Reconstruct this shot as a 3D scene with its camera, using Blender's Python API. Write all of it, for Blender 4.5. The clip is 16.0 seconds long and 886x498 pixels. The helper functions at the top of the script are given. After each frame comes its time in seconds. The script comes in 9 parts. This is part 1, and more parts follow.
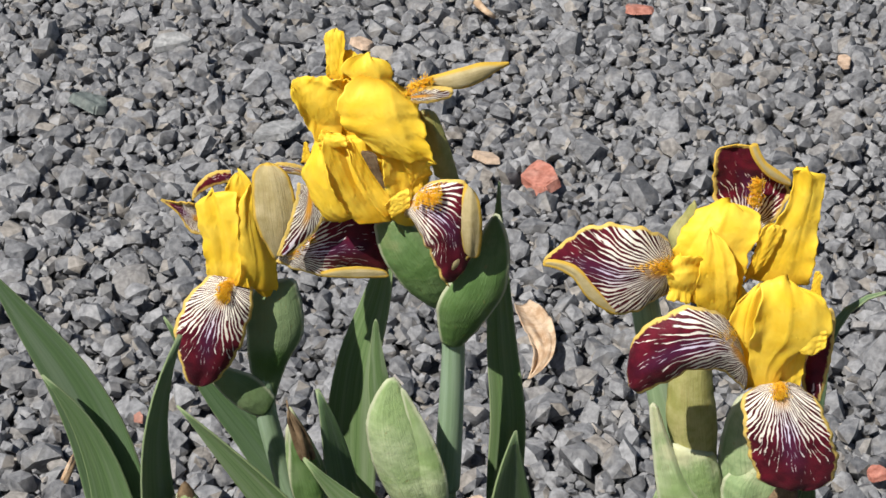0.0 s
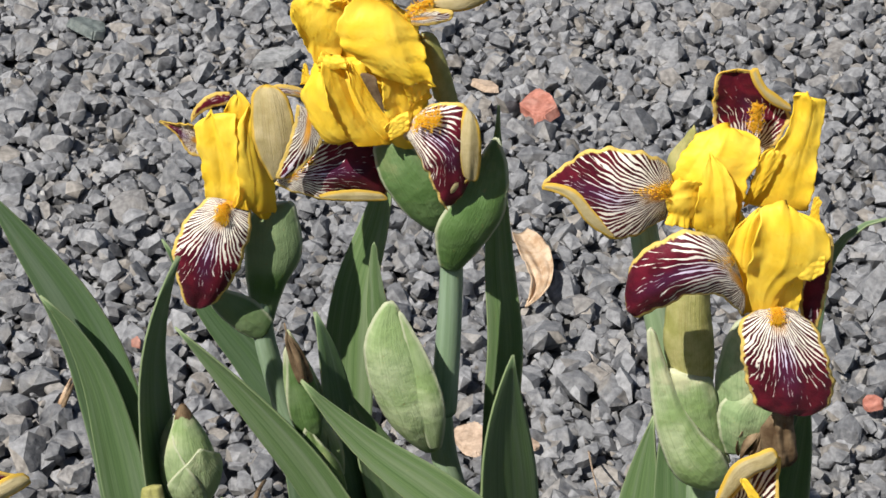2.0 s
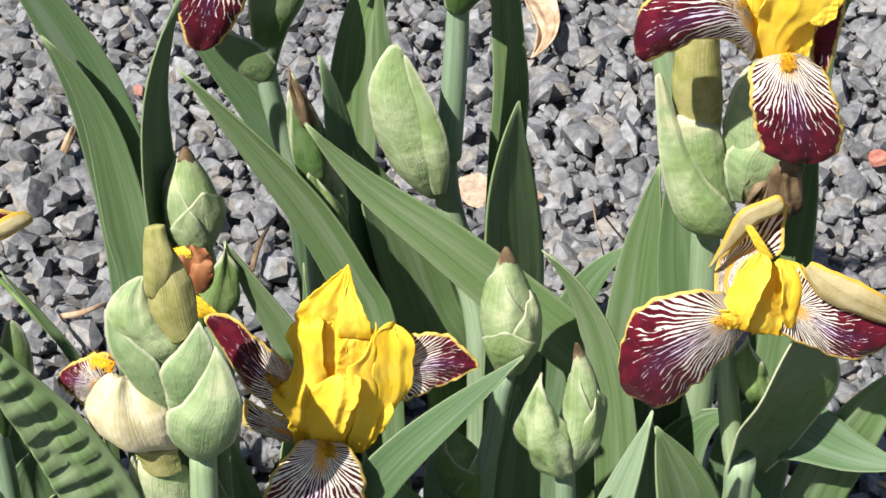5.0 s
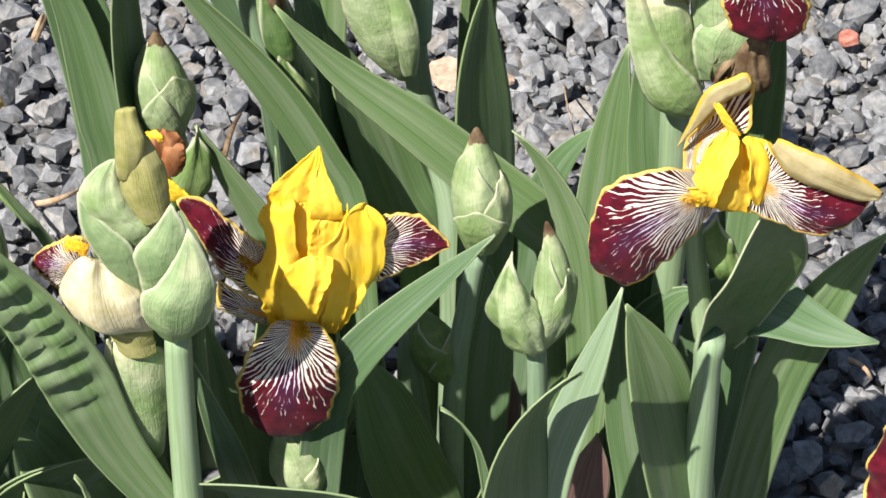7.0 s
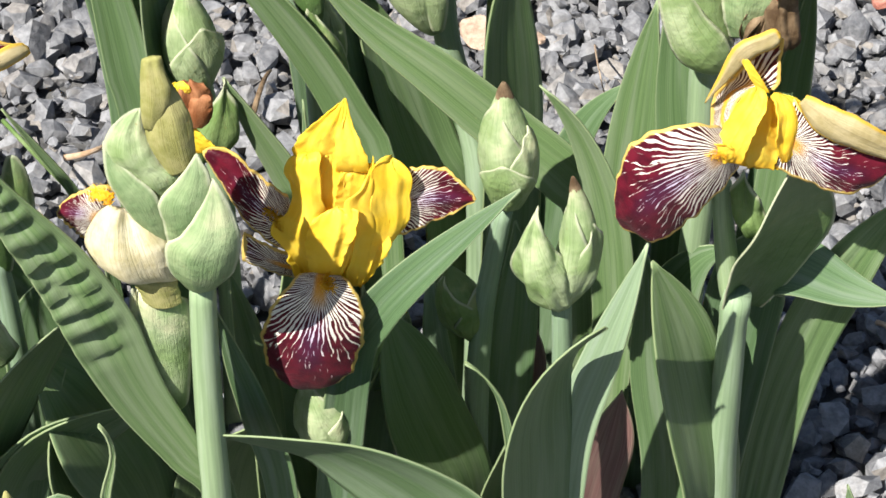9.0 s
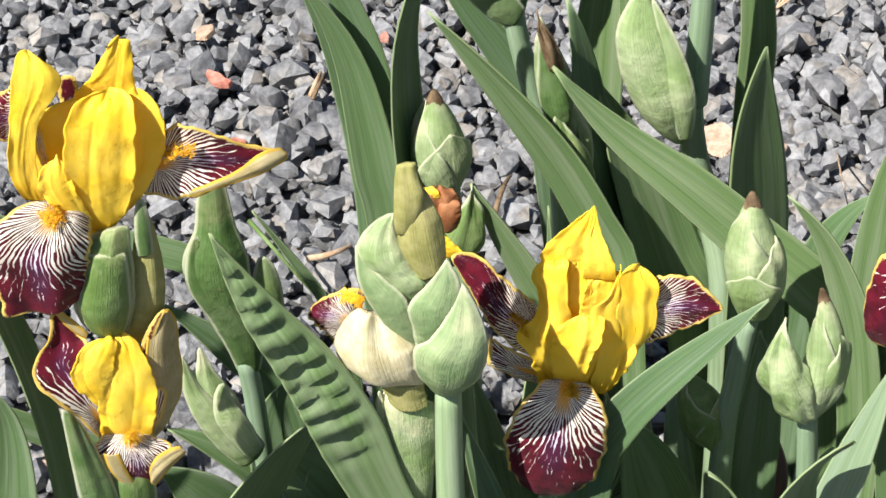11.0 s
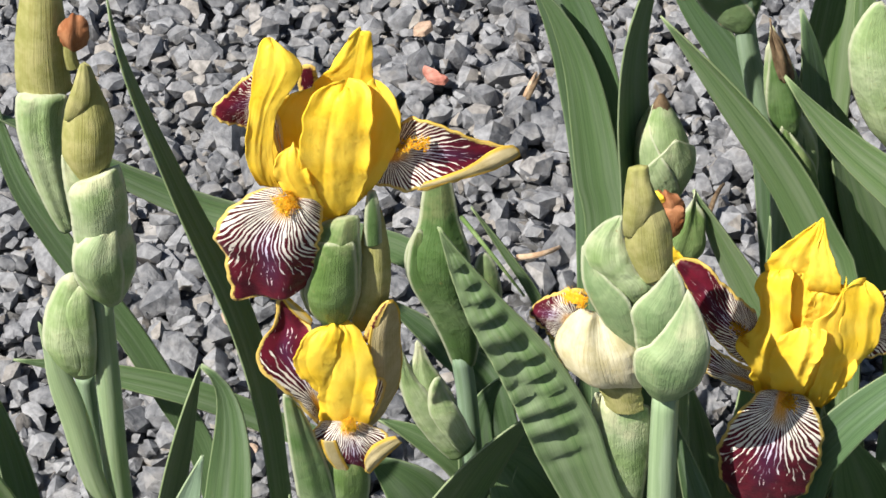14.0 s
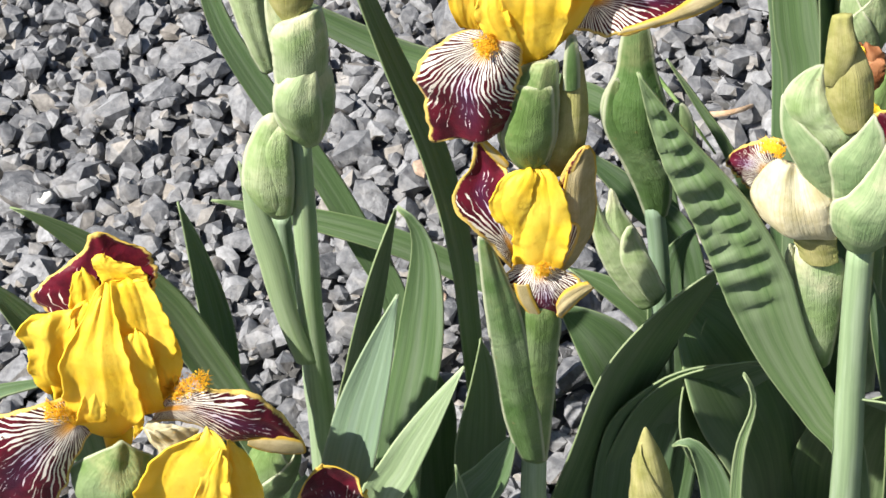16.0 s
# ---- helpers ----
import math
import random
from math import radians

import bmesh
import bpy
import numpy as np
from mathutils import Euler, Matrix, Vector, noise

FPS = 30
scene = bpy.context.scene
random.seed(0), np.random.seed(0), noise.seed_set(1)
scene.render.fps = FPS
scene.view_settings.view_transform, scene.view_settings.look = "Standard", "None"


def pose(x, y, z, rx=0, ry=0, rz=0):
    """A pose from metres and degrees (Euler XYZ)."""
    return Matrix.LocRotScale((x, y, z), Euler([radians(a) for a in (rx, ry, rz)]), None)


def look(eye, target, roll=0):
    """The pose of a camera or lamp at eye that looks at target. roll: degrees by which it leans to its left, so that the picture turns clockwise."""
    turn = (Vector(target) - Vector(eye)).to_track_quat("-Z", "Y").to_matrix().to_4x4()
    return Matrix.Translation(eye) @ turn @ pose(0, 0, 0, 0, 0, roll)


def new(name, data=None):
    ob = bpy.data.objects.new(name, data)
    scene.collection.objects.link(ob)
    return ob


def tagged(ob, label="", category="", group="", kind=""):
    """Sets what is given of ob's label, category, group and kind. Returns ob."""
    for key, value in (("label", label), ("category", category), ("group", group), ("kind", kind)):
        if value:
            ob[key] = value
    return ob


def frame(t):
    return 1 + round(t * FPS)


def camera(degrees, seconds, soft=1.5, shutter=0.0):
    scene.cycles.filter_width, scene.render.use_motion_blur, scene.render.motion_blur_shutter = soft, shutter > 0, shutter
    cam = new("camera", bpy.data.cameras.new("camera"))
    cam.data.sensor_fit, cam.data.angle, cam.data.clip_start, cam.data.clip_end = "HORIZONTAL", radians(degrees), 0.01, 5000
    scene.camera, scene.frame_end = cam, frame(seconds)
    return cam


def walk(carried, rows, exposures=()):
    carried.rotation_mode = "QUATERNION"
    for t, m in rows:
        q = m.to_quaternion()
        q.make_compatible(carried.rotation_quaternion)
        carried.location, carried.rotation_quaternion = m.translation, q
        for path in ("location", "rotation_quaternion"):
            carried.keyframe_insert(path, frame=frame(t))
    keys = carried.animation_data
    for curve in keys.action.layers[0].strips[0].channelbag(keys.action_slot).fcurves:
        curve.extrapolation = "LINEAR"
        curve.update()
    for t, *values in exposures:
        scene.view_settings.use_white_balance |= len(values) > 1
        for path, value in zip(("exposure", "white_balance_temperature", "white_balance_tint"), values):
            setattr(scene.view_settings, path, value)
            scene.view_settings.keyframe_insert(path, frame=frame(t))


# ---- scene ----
# camera, sensor and path
cam = camera(23.0, 16.0, soft=1.6)


def heading(yaw, pitch):
    """Unit direction of a yaw (to the right) and a pitch (upwards), in degrees."""
    y, p = radians(yaw), radians(pitch)
    return Vector((math.sin(y) * math.cos(p), math.cos(y) * math.cos(p), math.sin(p)))


PATH = [  # seconds, eye x y z, yaw, pitch, roll
    (0, 0.0370, -1.0246, 1.1418, -0.557, -31.700, 1.429),
    (0.5, 0.0359, -1.0275, 1.1397, -0.599, -32.079, 1.529),
    (1, 0.0376, -1.0286, 1.1387, -0.397, -32.641, 1.593),
    (1.5, 0.0369, -1.0294, 1.1373, -0.343, -33.008, 1.996),
    (2, 0.0364, -1.0269, 1.1371, -0.407, -33.455, 1.937),
    (2.5, 0.0354, -1.0245, 1.1348, -0.794, -33.930, 1.947),
    (3, 0.0346, -1.0195, 1.1331, -1.227, -34.649, 1.793),
    (3.5, 0.0341, -1.0159, 1.1303, -1.282, -35.301, 1.741),
    (4, 0.0330, -1.0127, 1.1270, -0.973, -36.181, 1.964),
    (4.5, 0.0341, -1.0190, 1.1254, -0.605, -37.658, 2.306),
    (5, 0.0353, -1.0231, 1.1236, -0.174, -39.748, 2.637),
    (5.2, 0.0369, -1.0221, 1.1234, -0.105, -40.561, 2.656),
    (7.3, 0.0386, -1.0326, 1.1256, 1.090, -42.773, 2.903),
    (7.5, 0.0396, -1.0320, 1.1232, 1.218, -42.934, 3.101),
    (8, 0.0424, -1.0330, 1.1219, 1.363, -43.481, 3.214),
    (8.2, 0.0427, -1.0357, 1.1213, 1.266, -43.564, 3.186),
    (10.3, 0.0416, -1.0348, 1.1195, -5.044, -42.651, -0.028),
    (10.5, 0.0376, -1.0357, 1.1200, -5.850, -42.043, -0.537),
    (11, 0.0304, -1.0374, 1.1246, -8.234, -40.921, -1.695),
    (11.5, 0.0278, -1.0471, 1.1294, -9.763, -40.133, -2.227),
    (12, 0.0239, -1.0513, 1.1268, -11.372, -39.582, -2.995),
    (12.5, 0.0183, -1.0495, 1.1267, -12.653, -39.413, -3.111),
    (13, 0.0181, -1.0495, 1.1238, -13.815, -39.735, -3.447),
    (13.5, 0.0144, -1.0439, 1.1265, -13.893, -40.357, -3.124),
    (14, 0.0103, -1.0448, 1.1262, -14.556, -40.644, -3.061),
    (14.5, 0.0036, -1.0432, 1.1248, -15.100, -41.274, -2.748),
    (15, 0.0038, -1.0442, 1.1245, -16.308, -42.141, -3.247),
    (15.5, 0.0040, -1.0511, 1.1248, -18.261, -42.874, -4.574),
    (16, 0.0049, -1.0600, 1.1219, -21.227, -43.686, -6.164),
]
walk(cam, [(t, look((x, y, z), Vector((x, y, z)) + heading(a, b), r)) for t, x, y, z, a, b, r in PATH],
     exposures=[(0, 0.50), (2, 0.56), (3.5, 0.82), (5, 0.97), (8, 1.10), (10.4, 1.19), (11.5, 1.0), (12.5, 0.86), (13.5, 0.92), (15, 1.0), (16, 1.18)])

# ---- daylight ----
SUN_FROM = Vector((-0.437, -0.453, 0.777)).normalized()
SUN_ELEVATION = math.asin(SUN_FROM.z)
world = bpy.data.worlds.new("daylight")
scene.world = world
world.use_nodes = True
wn = world.node_tree.nodes
sky = wn.new("ShaderNodeTexSky")
sky.sky_type = "NISHITA"
sky.sun_disc = False
sky.sun_elevation = SUN_ELEVATION
sky.sun_rotation = math.atan2(SUN_FROM.x, SUN_FROM.y)
wn["Background"].inputs["Strength"].default_value = 0.042
world.node_tree.links.new(sky.outputs["Color"], wn["Background"].inputs["Color"])
sun_data = bpy.data.lights.new("sun", "SUN")
sun_data.energy = 4.8
sun_data.angle = radians(0.55)
sun_data.color = (1.0, 0.955, 0.88)
sun = new("sun", sun_data)
sun.matrix_world = look(SUN_FROM * 8, (0, 0, 0))


# ---- materials ----
class Nodes:
    """Short hand for a node material."""

    def __init__(self, name):
        self.mat = bpy.data.materials.new(name)
        self.mat.use_nodes = True
        self.tree = self.mat.node_tree
        self.n, self.l = self.tree.nodes, self.tree.links
        self.bsdf = self.n["Principled BSDF"]
        self.out = self.n["Material Output"]

    def put(self, socket, value):
        if isinstance(value, bpy.types.NodeSocket):
            self.l.new(value, socket)
        elif isinstance(value, (tuple, list)) and len(value) == 3 and socket.type == "RGBA":
            socket.default_value = (*value, 1)
        else:
            socket.default_value = value

    def math(self, op, a, b=0.0, c=0.0, clamp=False):
        nd = self.n.new("ShaderNodeMath")
        nd.operation, nd.use_clamp = op, clamp
        for s, v in zip(nd.inputs, (a, b, c)):
            self.put(s, v)
        return nd.outputs[0]

    def mix(self, fac, a, b, blend="MIX"):
        nd = self.n.new("ShaderNodeMix")
        nd.data_type, nd.blend_type = "RGBA", blend
        self.put(nd.inputs[0], fac), self.put(nd.inputs[6], a), self.put(nd.inputs[7], b)
        return nd.outputs[2]

    def ramp(self, v, low, high, lo=0.0, hi=1.0):
        nd = self.n.new("ShaderNodeMapRange")
        nd.interpolation_type = "SMOOTHSTEP"
        for s, x in zip(nd.inputs, (v, low, high, lo, hi)):
            self.put(s, x)
        return nd.outputs[0]

    def noise(self, vec, scale, detail=3.0, rough=0.55):
        nd = self.n.new("ShaderNodeTexNoise")
        nd.inputs["Scale"].default_value, nd.inputs["Detail"].default_value = scale, detail
        nd.inputs["Roughness"].default_value = rough
        self.put(nd.inputs["Vector"], vec)
        return nd.outputs["Fac"]

    def voronoi(self, vec, scale, feature="F1"):
        nd = self.n.new("ShaderNodeTexVoronoi")
        nd.feature = feature
        nd.inputs["Scale"].default_value = scale
        self.put(nd.inputs["Vector"], vec)
        return nd.outputs["Distance"]

    def uv(self):
        nd = self.n.new("ShaderNodeUVMap")
        return nd.outputs[0]

    def split(self, vec):
        nd = self.n.new("ShaderNodeSeparateXYZ")
        self.put(nd.inputs[0], vec)
        return nd.outputs

    def join(self, x, y, z=0.0):
        nd = self.n.new("ShaderNodeCombineXYZ")
        for s, v in zip(nd.inputs, (x, y, z)):
            self.put(s, v)
        return nd.outputs[0]

    def place(self):
        return self.n.new("ShaderNodeNewGeometry").outputs["Position"]

    def attribute(self, name):
        nd = self.n.new("ShaderNodeAttribute")
        nd.attribute_name = name
        return nd.outputs["Fac"]

    def bump(self, height, strength, distance=0.001):
        nd = self.n.new("ShaderNodeBump")
        nd.inputs["Strength"].default_value, nd.inputs["Distance"].default_value = strength, distance
        self.put(nd.inputs["Height"], height)
        return nd.outputs[0]

    def finish(self, colour, rough=0.5, bump=None, specular=0.5, thin=0.0, thin_colour=None, sheen=0.0):
        b = self.bsdf
        self.put(b.inputs["Base Color"], colour), self.put(b.inputs["Roughness"], rough)
        self.put(b.inputs["Specular IOR Level"], specular)
        if sheen:
            b.inputs["Sheen Weight"].default_value = sheen
        if bump is not None:
            self.l.new(bump, b.inputs["Normal"])
        if thin:
            tr = self.n.new("ShaderNodeBsdfTranslucent")
            self.put(tr.inputs["Color"], thin_colour if thin_colour is not None else colour)
            mx = self.n.new("ShaderNodeMixShader")
            mx.inputs[0].default_value = thin
            self.l.new(b.outputs[0], mx.inputs[1]), self.l.new(tr.outputs[0], mx.inputs[2])
            self.l.new(mx.outputs[0], self.out.inputs["Surface"])
        return self.mat


def green_material(name, deep, pale, bloom, thin=0.12, ribs=46.0, rim=(0.45, 0.50, 0.28)):
    """Waxy iris foliage: lengthwise fibres, a grey bloom in patches, a thin pale margin."""
    k = Nodes(name)
    s, u, _ = k.split(k.uv())
    fibre = k.noise(k.join(k.math("MULTIPLY", s, ribs), k.math("MULTIPLY", u, 1.6)), 1.0, 4.0, 0.6)
    fine = k.noise(k.join(k.math("MULTIPLY", s, ribs * 4), k.math("MULTIPLY", u, 5)), 1.0, 2.0)
    patch = k.noise(k.join(k.math("MULTIPLY", s, 5.0), k.math("MULTIPLY", u, 2.2), k.math("MULTIPLY", k.n.new("ShaderNodeObjectInfo").outputs["Random"], 40.0)), 1.0, 4.0, 0.55)
    spots = k.noise(k.place(), 420.0, 2.0)
    c = k.mix(k.ramp(fibre, 0.3, 0.72), deep, pale)
    vein = k.noise(k.join(k.math("MULTIPLY", s, ribs * 0.55), k.math("MULTIPLY", u, 0.5)), 1.0, 2.0, 0.5)
    c = k.mix(k.math("MULTIPLY", k.ramp(vein, 0.50, 0.62), 0.22), c, k.mix(0.5, deep, (0.0, 0.0, 0.0)))
    c = k.mix(k.math("MULTIPLY", k.ramp(patch, 0.40, 0.70), 0.5), c, bloom)
    c = k.mix(k.math("MULTIPLY", k.ramp(spots, 0.68, 0.8), 0.22), c, (0.35, 0.38, 0.2))
    own = k.n.new("ShaderNodeObjectInfo").outputs["Random"]
    c = k.mix(1.0, c, k.mix(own, (0.84, 0.88, 0.94), (1.18, 1.13, 1.02)), "MULTIPLY")
    c = k.mix(k.math("MULTIPLY", k.ramp(k.attribute("rim"), 0.0006, 0.0002), 0.3), c, rim)
    h = k.math("ADD", k.math("MULTIPLY", fibre, 0.8), k.math("MULTIPLY", fine, 0.35))
    return k.finish(c, k.ramp(patch, 0.2, 0.8, 0.42, 0.62), k.bump(h, 0.35, 0.0008), 0.4, thin, k.mix(0.5, c, (0.22, 0.42, 0.04)))


def bract_material(name, deep, pale, membrane, thin=0.16):
    """Fleshy bract: fine veins in a net, pale papery patches towards the tip, a grey bloom, small brown scars."""
    k = Nodes(name)
    s, u, _ = k.split(k.uv())
    p = k.place()
    bend = k.math("MULTIPLY", k.noise(p, 60.0, 2.0), 3.0)
    vein = k.noise(k.join(k.math("ADD", k.math("MULTIPLY", s, 34.0), bend), k.math("MULTIPLY", u, 1.8)), 1.0, 3.0, 0.6)
    net = k.noise(k.join(k.math("MULTIPLY", s, 60.0), k.math("MULTIPLY", u, 16.0)), 1.0, 2.0)
    patch = k.noise(p, 38.0, 4.0, 0.62)
    bloom = k.noise(p, 16.0, 3.0)
    scar = k.noise(p, 210.0, 3.0, 0.65)
    c = k.mix(k.ramp(patch, 0.35, 0.66), deep, pale)
    c = k.mix(k.math("MULTIPLY", k.ramp(vein, 0.50, 0.66), 0.45), c, k.mix(0.45, deep, (0.02, 0.05, 0.0)))
    c = k.mix(k.math("MULTIPLY", k.ramp(bloom, 0.45, 0.65), 0.40), c, (0.30, 0.36, 0.22))
    dry = k.math("ADD", k.math("MULTIPLY", u, 0.55), k.math("MULTIPLY", k.math("SUBTRACT", patch, 0.5), 1.5))
    c = k.mix(k.math("MULTIPLY", k.ramp(dry, 0.42, 0.72), 0.75), c, membrane)
    c = k.mix(k.math("MULTIPLY", k.ramp(scar, 0.66, 0.75), 0.55), c, (0.26, 0.18, 0.07))
    c = k.mix(k.math("MULTIPLY", k.ramp(k.attribute("rim"), 0.0022, 0.0006), 0.75), c, (0.52, 0.54, 0.38))
    wr = k.noise(p, 130.0, 3.0)
    h = k.math("ADD", k.math("ADD", k.math("MULTIPLY", vein, 0.9), k.math("MULTIPLY", net, 0.3)), k.math("MULTIPLY", wr, 2.2))
    return k.finish(c, k.ramp(bloom, 0.3, 0.7, 0.42, 0.6), k.bump(h, 0.5, 0.0011), 0.35, thin, k.mix(0.5, c, (0.3, 0.48, 0.05)))


LEAF = green_material("leaf_green", (0.082, 0.148, 0.058), (0.138, 0.218, 0.095), (0.228, 0.288, 0.198))
STEM = green_material("stem_green", (0.19, 0.275, 0.155), (0.245, 0.335, 0.20), (0.31, 0.39, 0.29), thin=0.03, ribs=18)
SPATHE = bract_material("spathe_green", (0.115, 0.195, 0.052), (0.205, 0.290, 0.110), (0.36, 0.38, 0.18))
# deeper spathe green; the shade below the flowers is put into its colour
SPATHE_SHADED = bract_material("spathe_deep_shaded_green", (0.075, 0.145, 0.040), (0.125, 0.205, 0.075), (0.20, 0.23, 0.10))
BUD = bract_material("bud_green", (0.235, 0.340, 0.130), (0.430, 0.510, 0.290), (0.56, 0.55, 0.34), thin=0.14)
GLAUCOUS = bract_material("bract_grey_green", (0.185, 0.280, 0.125), (0.310, 0.392, 0.205), (0.44, 0.46, 0.28), thin=0.10)
PURPLE_LEAF = green_material("purple_flushed_leaf", (0.13, 0.055, 0.062), (0.25, 0.155, 0.140), (0.24, 0.21, 0.17))


def papery_material(name, low, high, vein, margin=False):
    """Dry, thin petal or bract: lengthwise veins and brown stains."""
    k = Nodes(name)
    s, u, _ = k.split(k.uv())
    vn = k.noise(k.join(k.math("MULTIPLY", s, 30), k.math("MULTIPLY", u, 2.2)), 1.0, 3.0)
    blot = k.noise(k.place(), 95.0, 4.0, 0.65)
    c = k.mix(k.ramp(blot, 0.3, 0.7), low, high)
    c = k.mix(k.math("MULTIPLY", k.ramp(vn, 0.52, 0.68), 0.3), c, vein)
    if margin:
        c = k.mix(k.ramp(k.attribute("rim"), 0.0022, 0.0008), c, (0.66, 0.43, 0.06))
    wr = k.noise(k.place(), 260.0, 3.0)
    h = k.math("ADD", vn, k.math("MULTIPLY", wr, 0.6))
    return k.finish(c, 0.62, k.bump(h, 0.5, 0.0012), 0.25, 0.2)


TAN = papery_material("petal_underside_tan", (0.43, 0.35, 0.16), (0.57, 0.48, 0.27), (0.28, 0.19, 0.09), margin=True)
OLIVE = papery_material("withered_olive_petal", (0.31, 0.31, 0.095), (0.47, 0.44, 0.19), (0.28, 0.21, 0.07))
CREAM = papery_material("withered_cream_petal", (0.60, 0.53, 0.30), (0.74, 0.68, 0.48), (0.40, 0.32, 0.13))
BROWN = papery_material("dry_brown_tip", (0.10, 0.062, 0.034), (0.28, 0.20, 0.12), (0.05, 0.025, 0.013))
RUST = papery_material("shrivelled_rust_petal", (0.27, 0.095, 0.035), (0.45, 0.21, 0.10), (0.14, 0.045, 0.018))
DRY = papery_material("dry_leaf_tan", (0.46, 0.30, 0.18), (0.70, 0.55, 0.40), (0.28, 0.15, 0.08))


def yellow_material():
    k = Nodes("standard_yellow")
    s, u, _ = k.split(k.uv())
    vn = k.noise(k.join(k.math("MULTIPLY", s, 34), k.math("MULTIPLY", u, 2.0)), 1.0, 3.0)
    soft = k.noise(k.place(), 55.0, 3.0)
    crepe = k.noise(k.place(), 300.0, 3.0, 0.6)
    c = k.mix(k.ramp(soft, 0.3, 0.7), (0.93, 0.65, 0.042), (0.965, 0.735, 0.092))
    c = k.mix(k.math("MULTIPLY", k.ramp(vn, 0.45, 0.7), 0.11), c, (0.86, 0.52, 0.008))
    c = k.mix(k.math("MULTIPLY", k.ramp(u, 0.20, 0.0), 0.6), c, (0.66, 0.33, 0.006))
    fold = k.noise(k.place(), 95.0, 3.0, 0.6)
    rib = k.noise(k.join(k.math("ADD", k.math("MULTIPLY", s, 9), k.math("MULTIPLY", soft, 3.0)), k.math("MULTIPLY", u, 2.6)), 1.0, 1.0, 0.4)
    crinkle = k.noise(k.join(k.math("MULTIPLY", s, 7.0), k.math("ADD", k.math("MULTIPLY", u, 21), k.math("MULTIPLY", soft, 9.0))), 1.0, 3.0, 0.6)
    crepe = k.math("MULTIPLY", crinkle, 3.6)
    h = k.math("ADD", k.math("ADD", k.math("MULTIPLY", vn, 0.12), k.math("MULTIPLY", fold, 0.35)), k.math("ADD", k.math("MULTIPLY", crepe, 0.22), k.math("MULTIPLY", rib, 0.30)))
    return k.finish(c, 0.5, k.bump(h, 0.45, 0.0008), 0.22, 0.32, (0.97, 0.72, 0.03))


def fall_material():
    """Upper face of a fall: white lines that fan out over dark maroon, purple by the midrib, a yellow margin."""
    k = Nodes("fall_maroon_veined")
    s, u, _ = k.split(k.uv())
    off = k.math("ABSOLUTE", k.math("SUBTRACT", s, 0.5))
    s = k.math("ADD", 0.5, k.math("MULTIPLY", k.attribute("fan"), 0.60))
    wob = k.noise(k.join(k.math("MULTIPLY", s, 9), k.math("MULTIPLY", u, 5)), 1.0, 3.0)
    wob2 = k.noise(k.join(k.math("MULTIPLY", s, 26), k.math("MULTIPLY", u, 11)), 1.0, 2.0)
    lean = k.math("MULTIPLY", k.math("SUBTRACT", s, 0.5), k.math("MULTIPLY", u, -0.10))
    ss = k.math("ADD", s, lean)
    phase = k.math("ADD", k.math("MULTIPLY", ss, 20.0), k.math("ADD", k.math("MULTIPLY", wob, 1.9), k.math("MULTIPLY", wob2, 0.8)))
    wave1 = k.math("SINE", k.math("MULTIPLY", phase, 6.2832))
    phase2 = k.math("ADD", k.math("MULTIPLY", ss, 33.0), k.math("ADD", k.math("MULTIPLY", wob, 2.6), k.math("MULTIPLY", wob2, 1.0)))
    wave2 = k.math("SINE", k.math("MULTIPLY", phase2, 6.2832))
    far = k.ramp(u, 0.38, 0.55)
    wave = k.math("ADD", k.math("MULTIPLY", wave1, k.math("SUBTRACT", 1.0, far)), k.math("MULTIPLY", wave2, far))
    broken = k.noise(k.join(k.math("MULTIPLY", s, 42), k.math("MULTIPLY", u, 7)), 1.0, 2.0)
    reach = k.math("ADD", k.math("MULTIPLY", k.ramp(u, 0.16, 0.84), 1.45), k.math("MULTIPLY", k.math("SUBTRACT", broken, 0.5), k.math("MULTIPLY", k.ramp(u, 0.2, 0.7), 3.6)))
    line = k.ramp(k.math("SUBTRACT", wave, k.math("SUBTRACT", reach, -0.02)), -0.10, 0.18)
    line = k.math("MULTIPLY", line, k.ramp(u, 0.94, 0.74))
    blot = k.noise(k.place(), 120.0, 3.0)
    dark = k.mix(k.ramp(blot, 0.3, 0.7), (0.055, 0.0032, 0.011), (0.140, 0.008, 0.022))
    mid = k.math("MULTIPLY", k.ramp(off, 0.22, 0.0), k.math("MULTIPLY", k.ramp(u, 0.15, 0.4), k.ramp(u, 0.8, 0.5)))
    dark = k.mix(k.math("MULTIPLY", mid, 0.6), dark, (0.070, 0.018, 0.065))
    pale = k.mix(mid, (0.90, 0.85, 0.74), (0.76, 0.67, 0.84))
    pale = k.mix(k.ramp(u, 0.5, 0.8), pale, (0.80, 0.55, 0.58))
    dark = k.mix(k.math("MULTIPLY", k.ramp(u, 0.45, 0.15), 0.8), dark, (0.045, 0.011, 0.009))
    c = k.mix(line, dark, pale)
    gold = k.math("MULTIPLY", k.ramp(off, 0.14, 0.04), k.ramp(u, 0.24, 0.09))
    c = k.mix(k.math("MULTIPLY", gold, 0.9), c, (0.80, 0.36, 0.01))
    ragged = k.noise(k.place(), 520.0, 3.0)
    edge = k.math("ADD", k.attribute("rim"), k.math("MULTIPLY", k.math("SUBTRACT", ragged, 0.5), -0.0030))
    c = k.mix(k.ramp(edge, 0.0023, 0.0012), c, (0.70, 0.50, 0.13))
    grain = k.noise(k.place(), 900.0, 2.0)
    h = k.math("ADD", k.math("MULTIPLY", line, 0.5), grain)
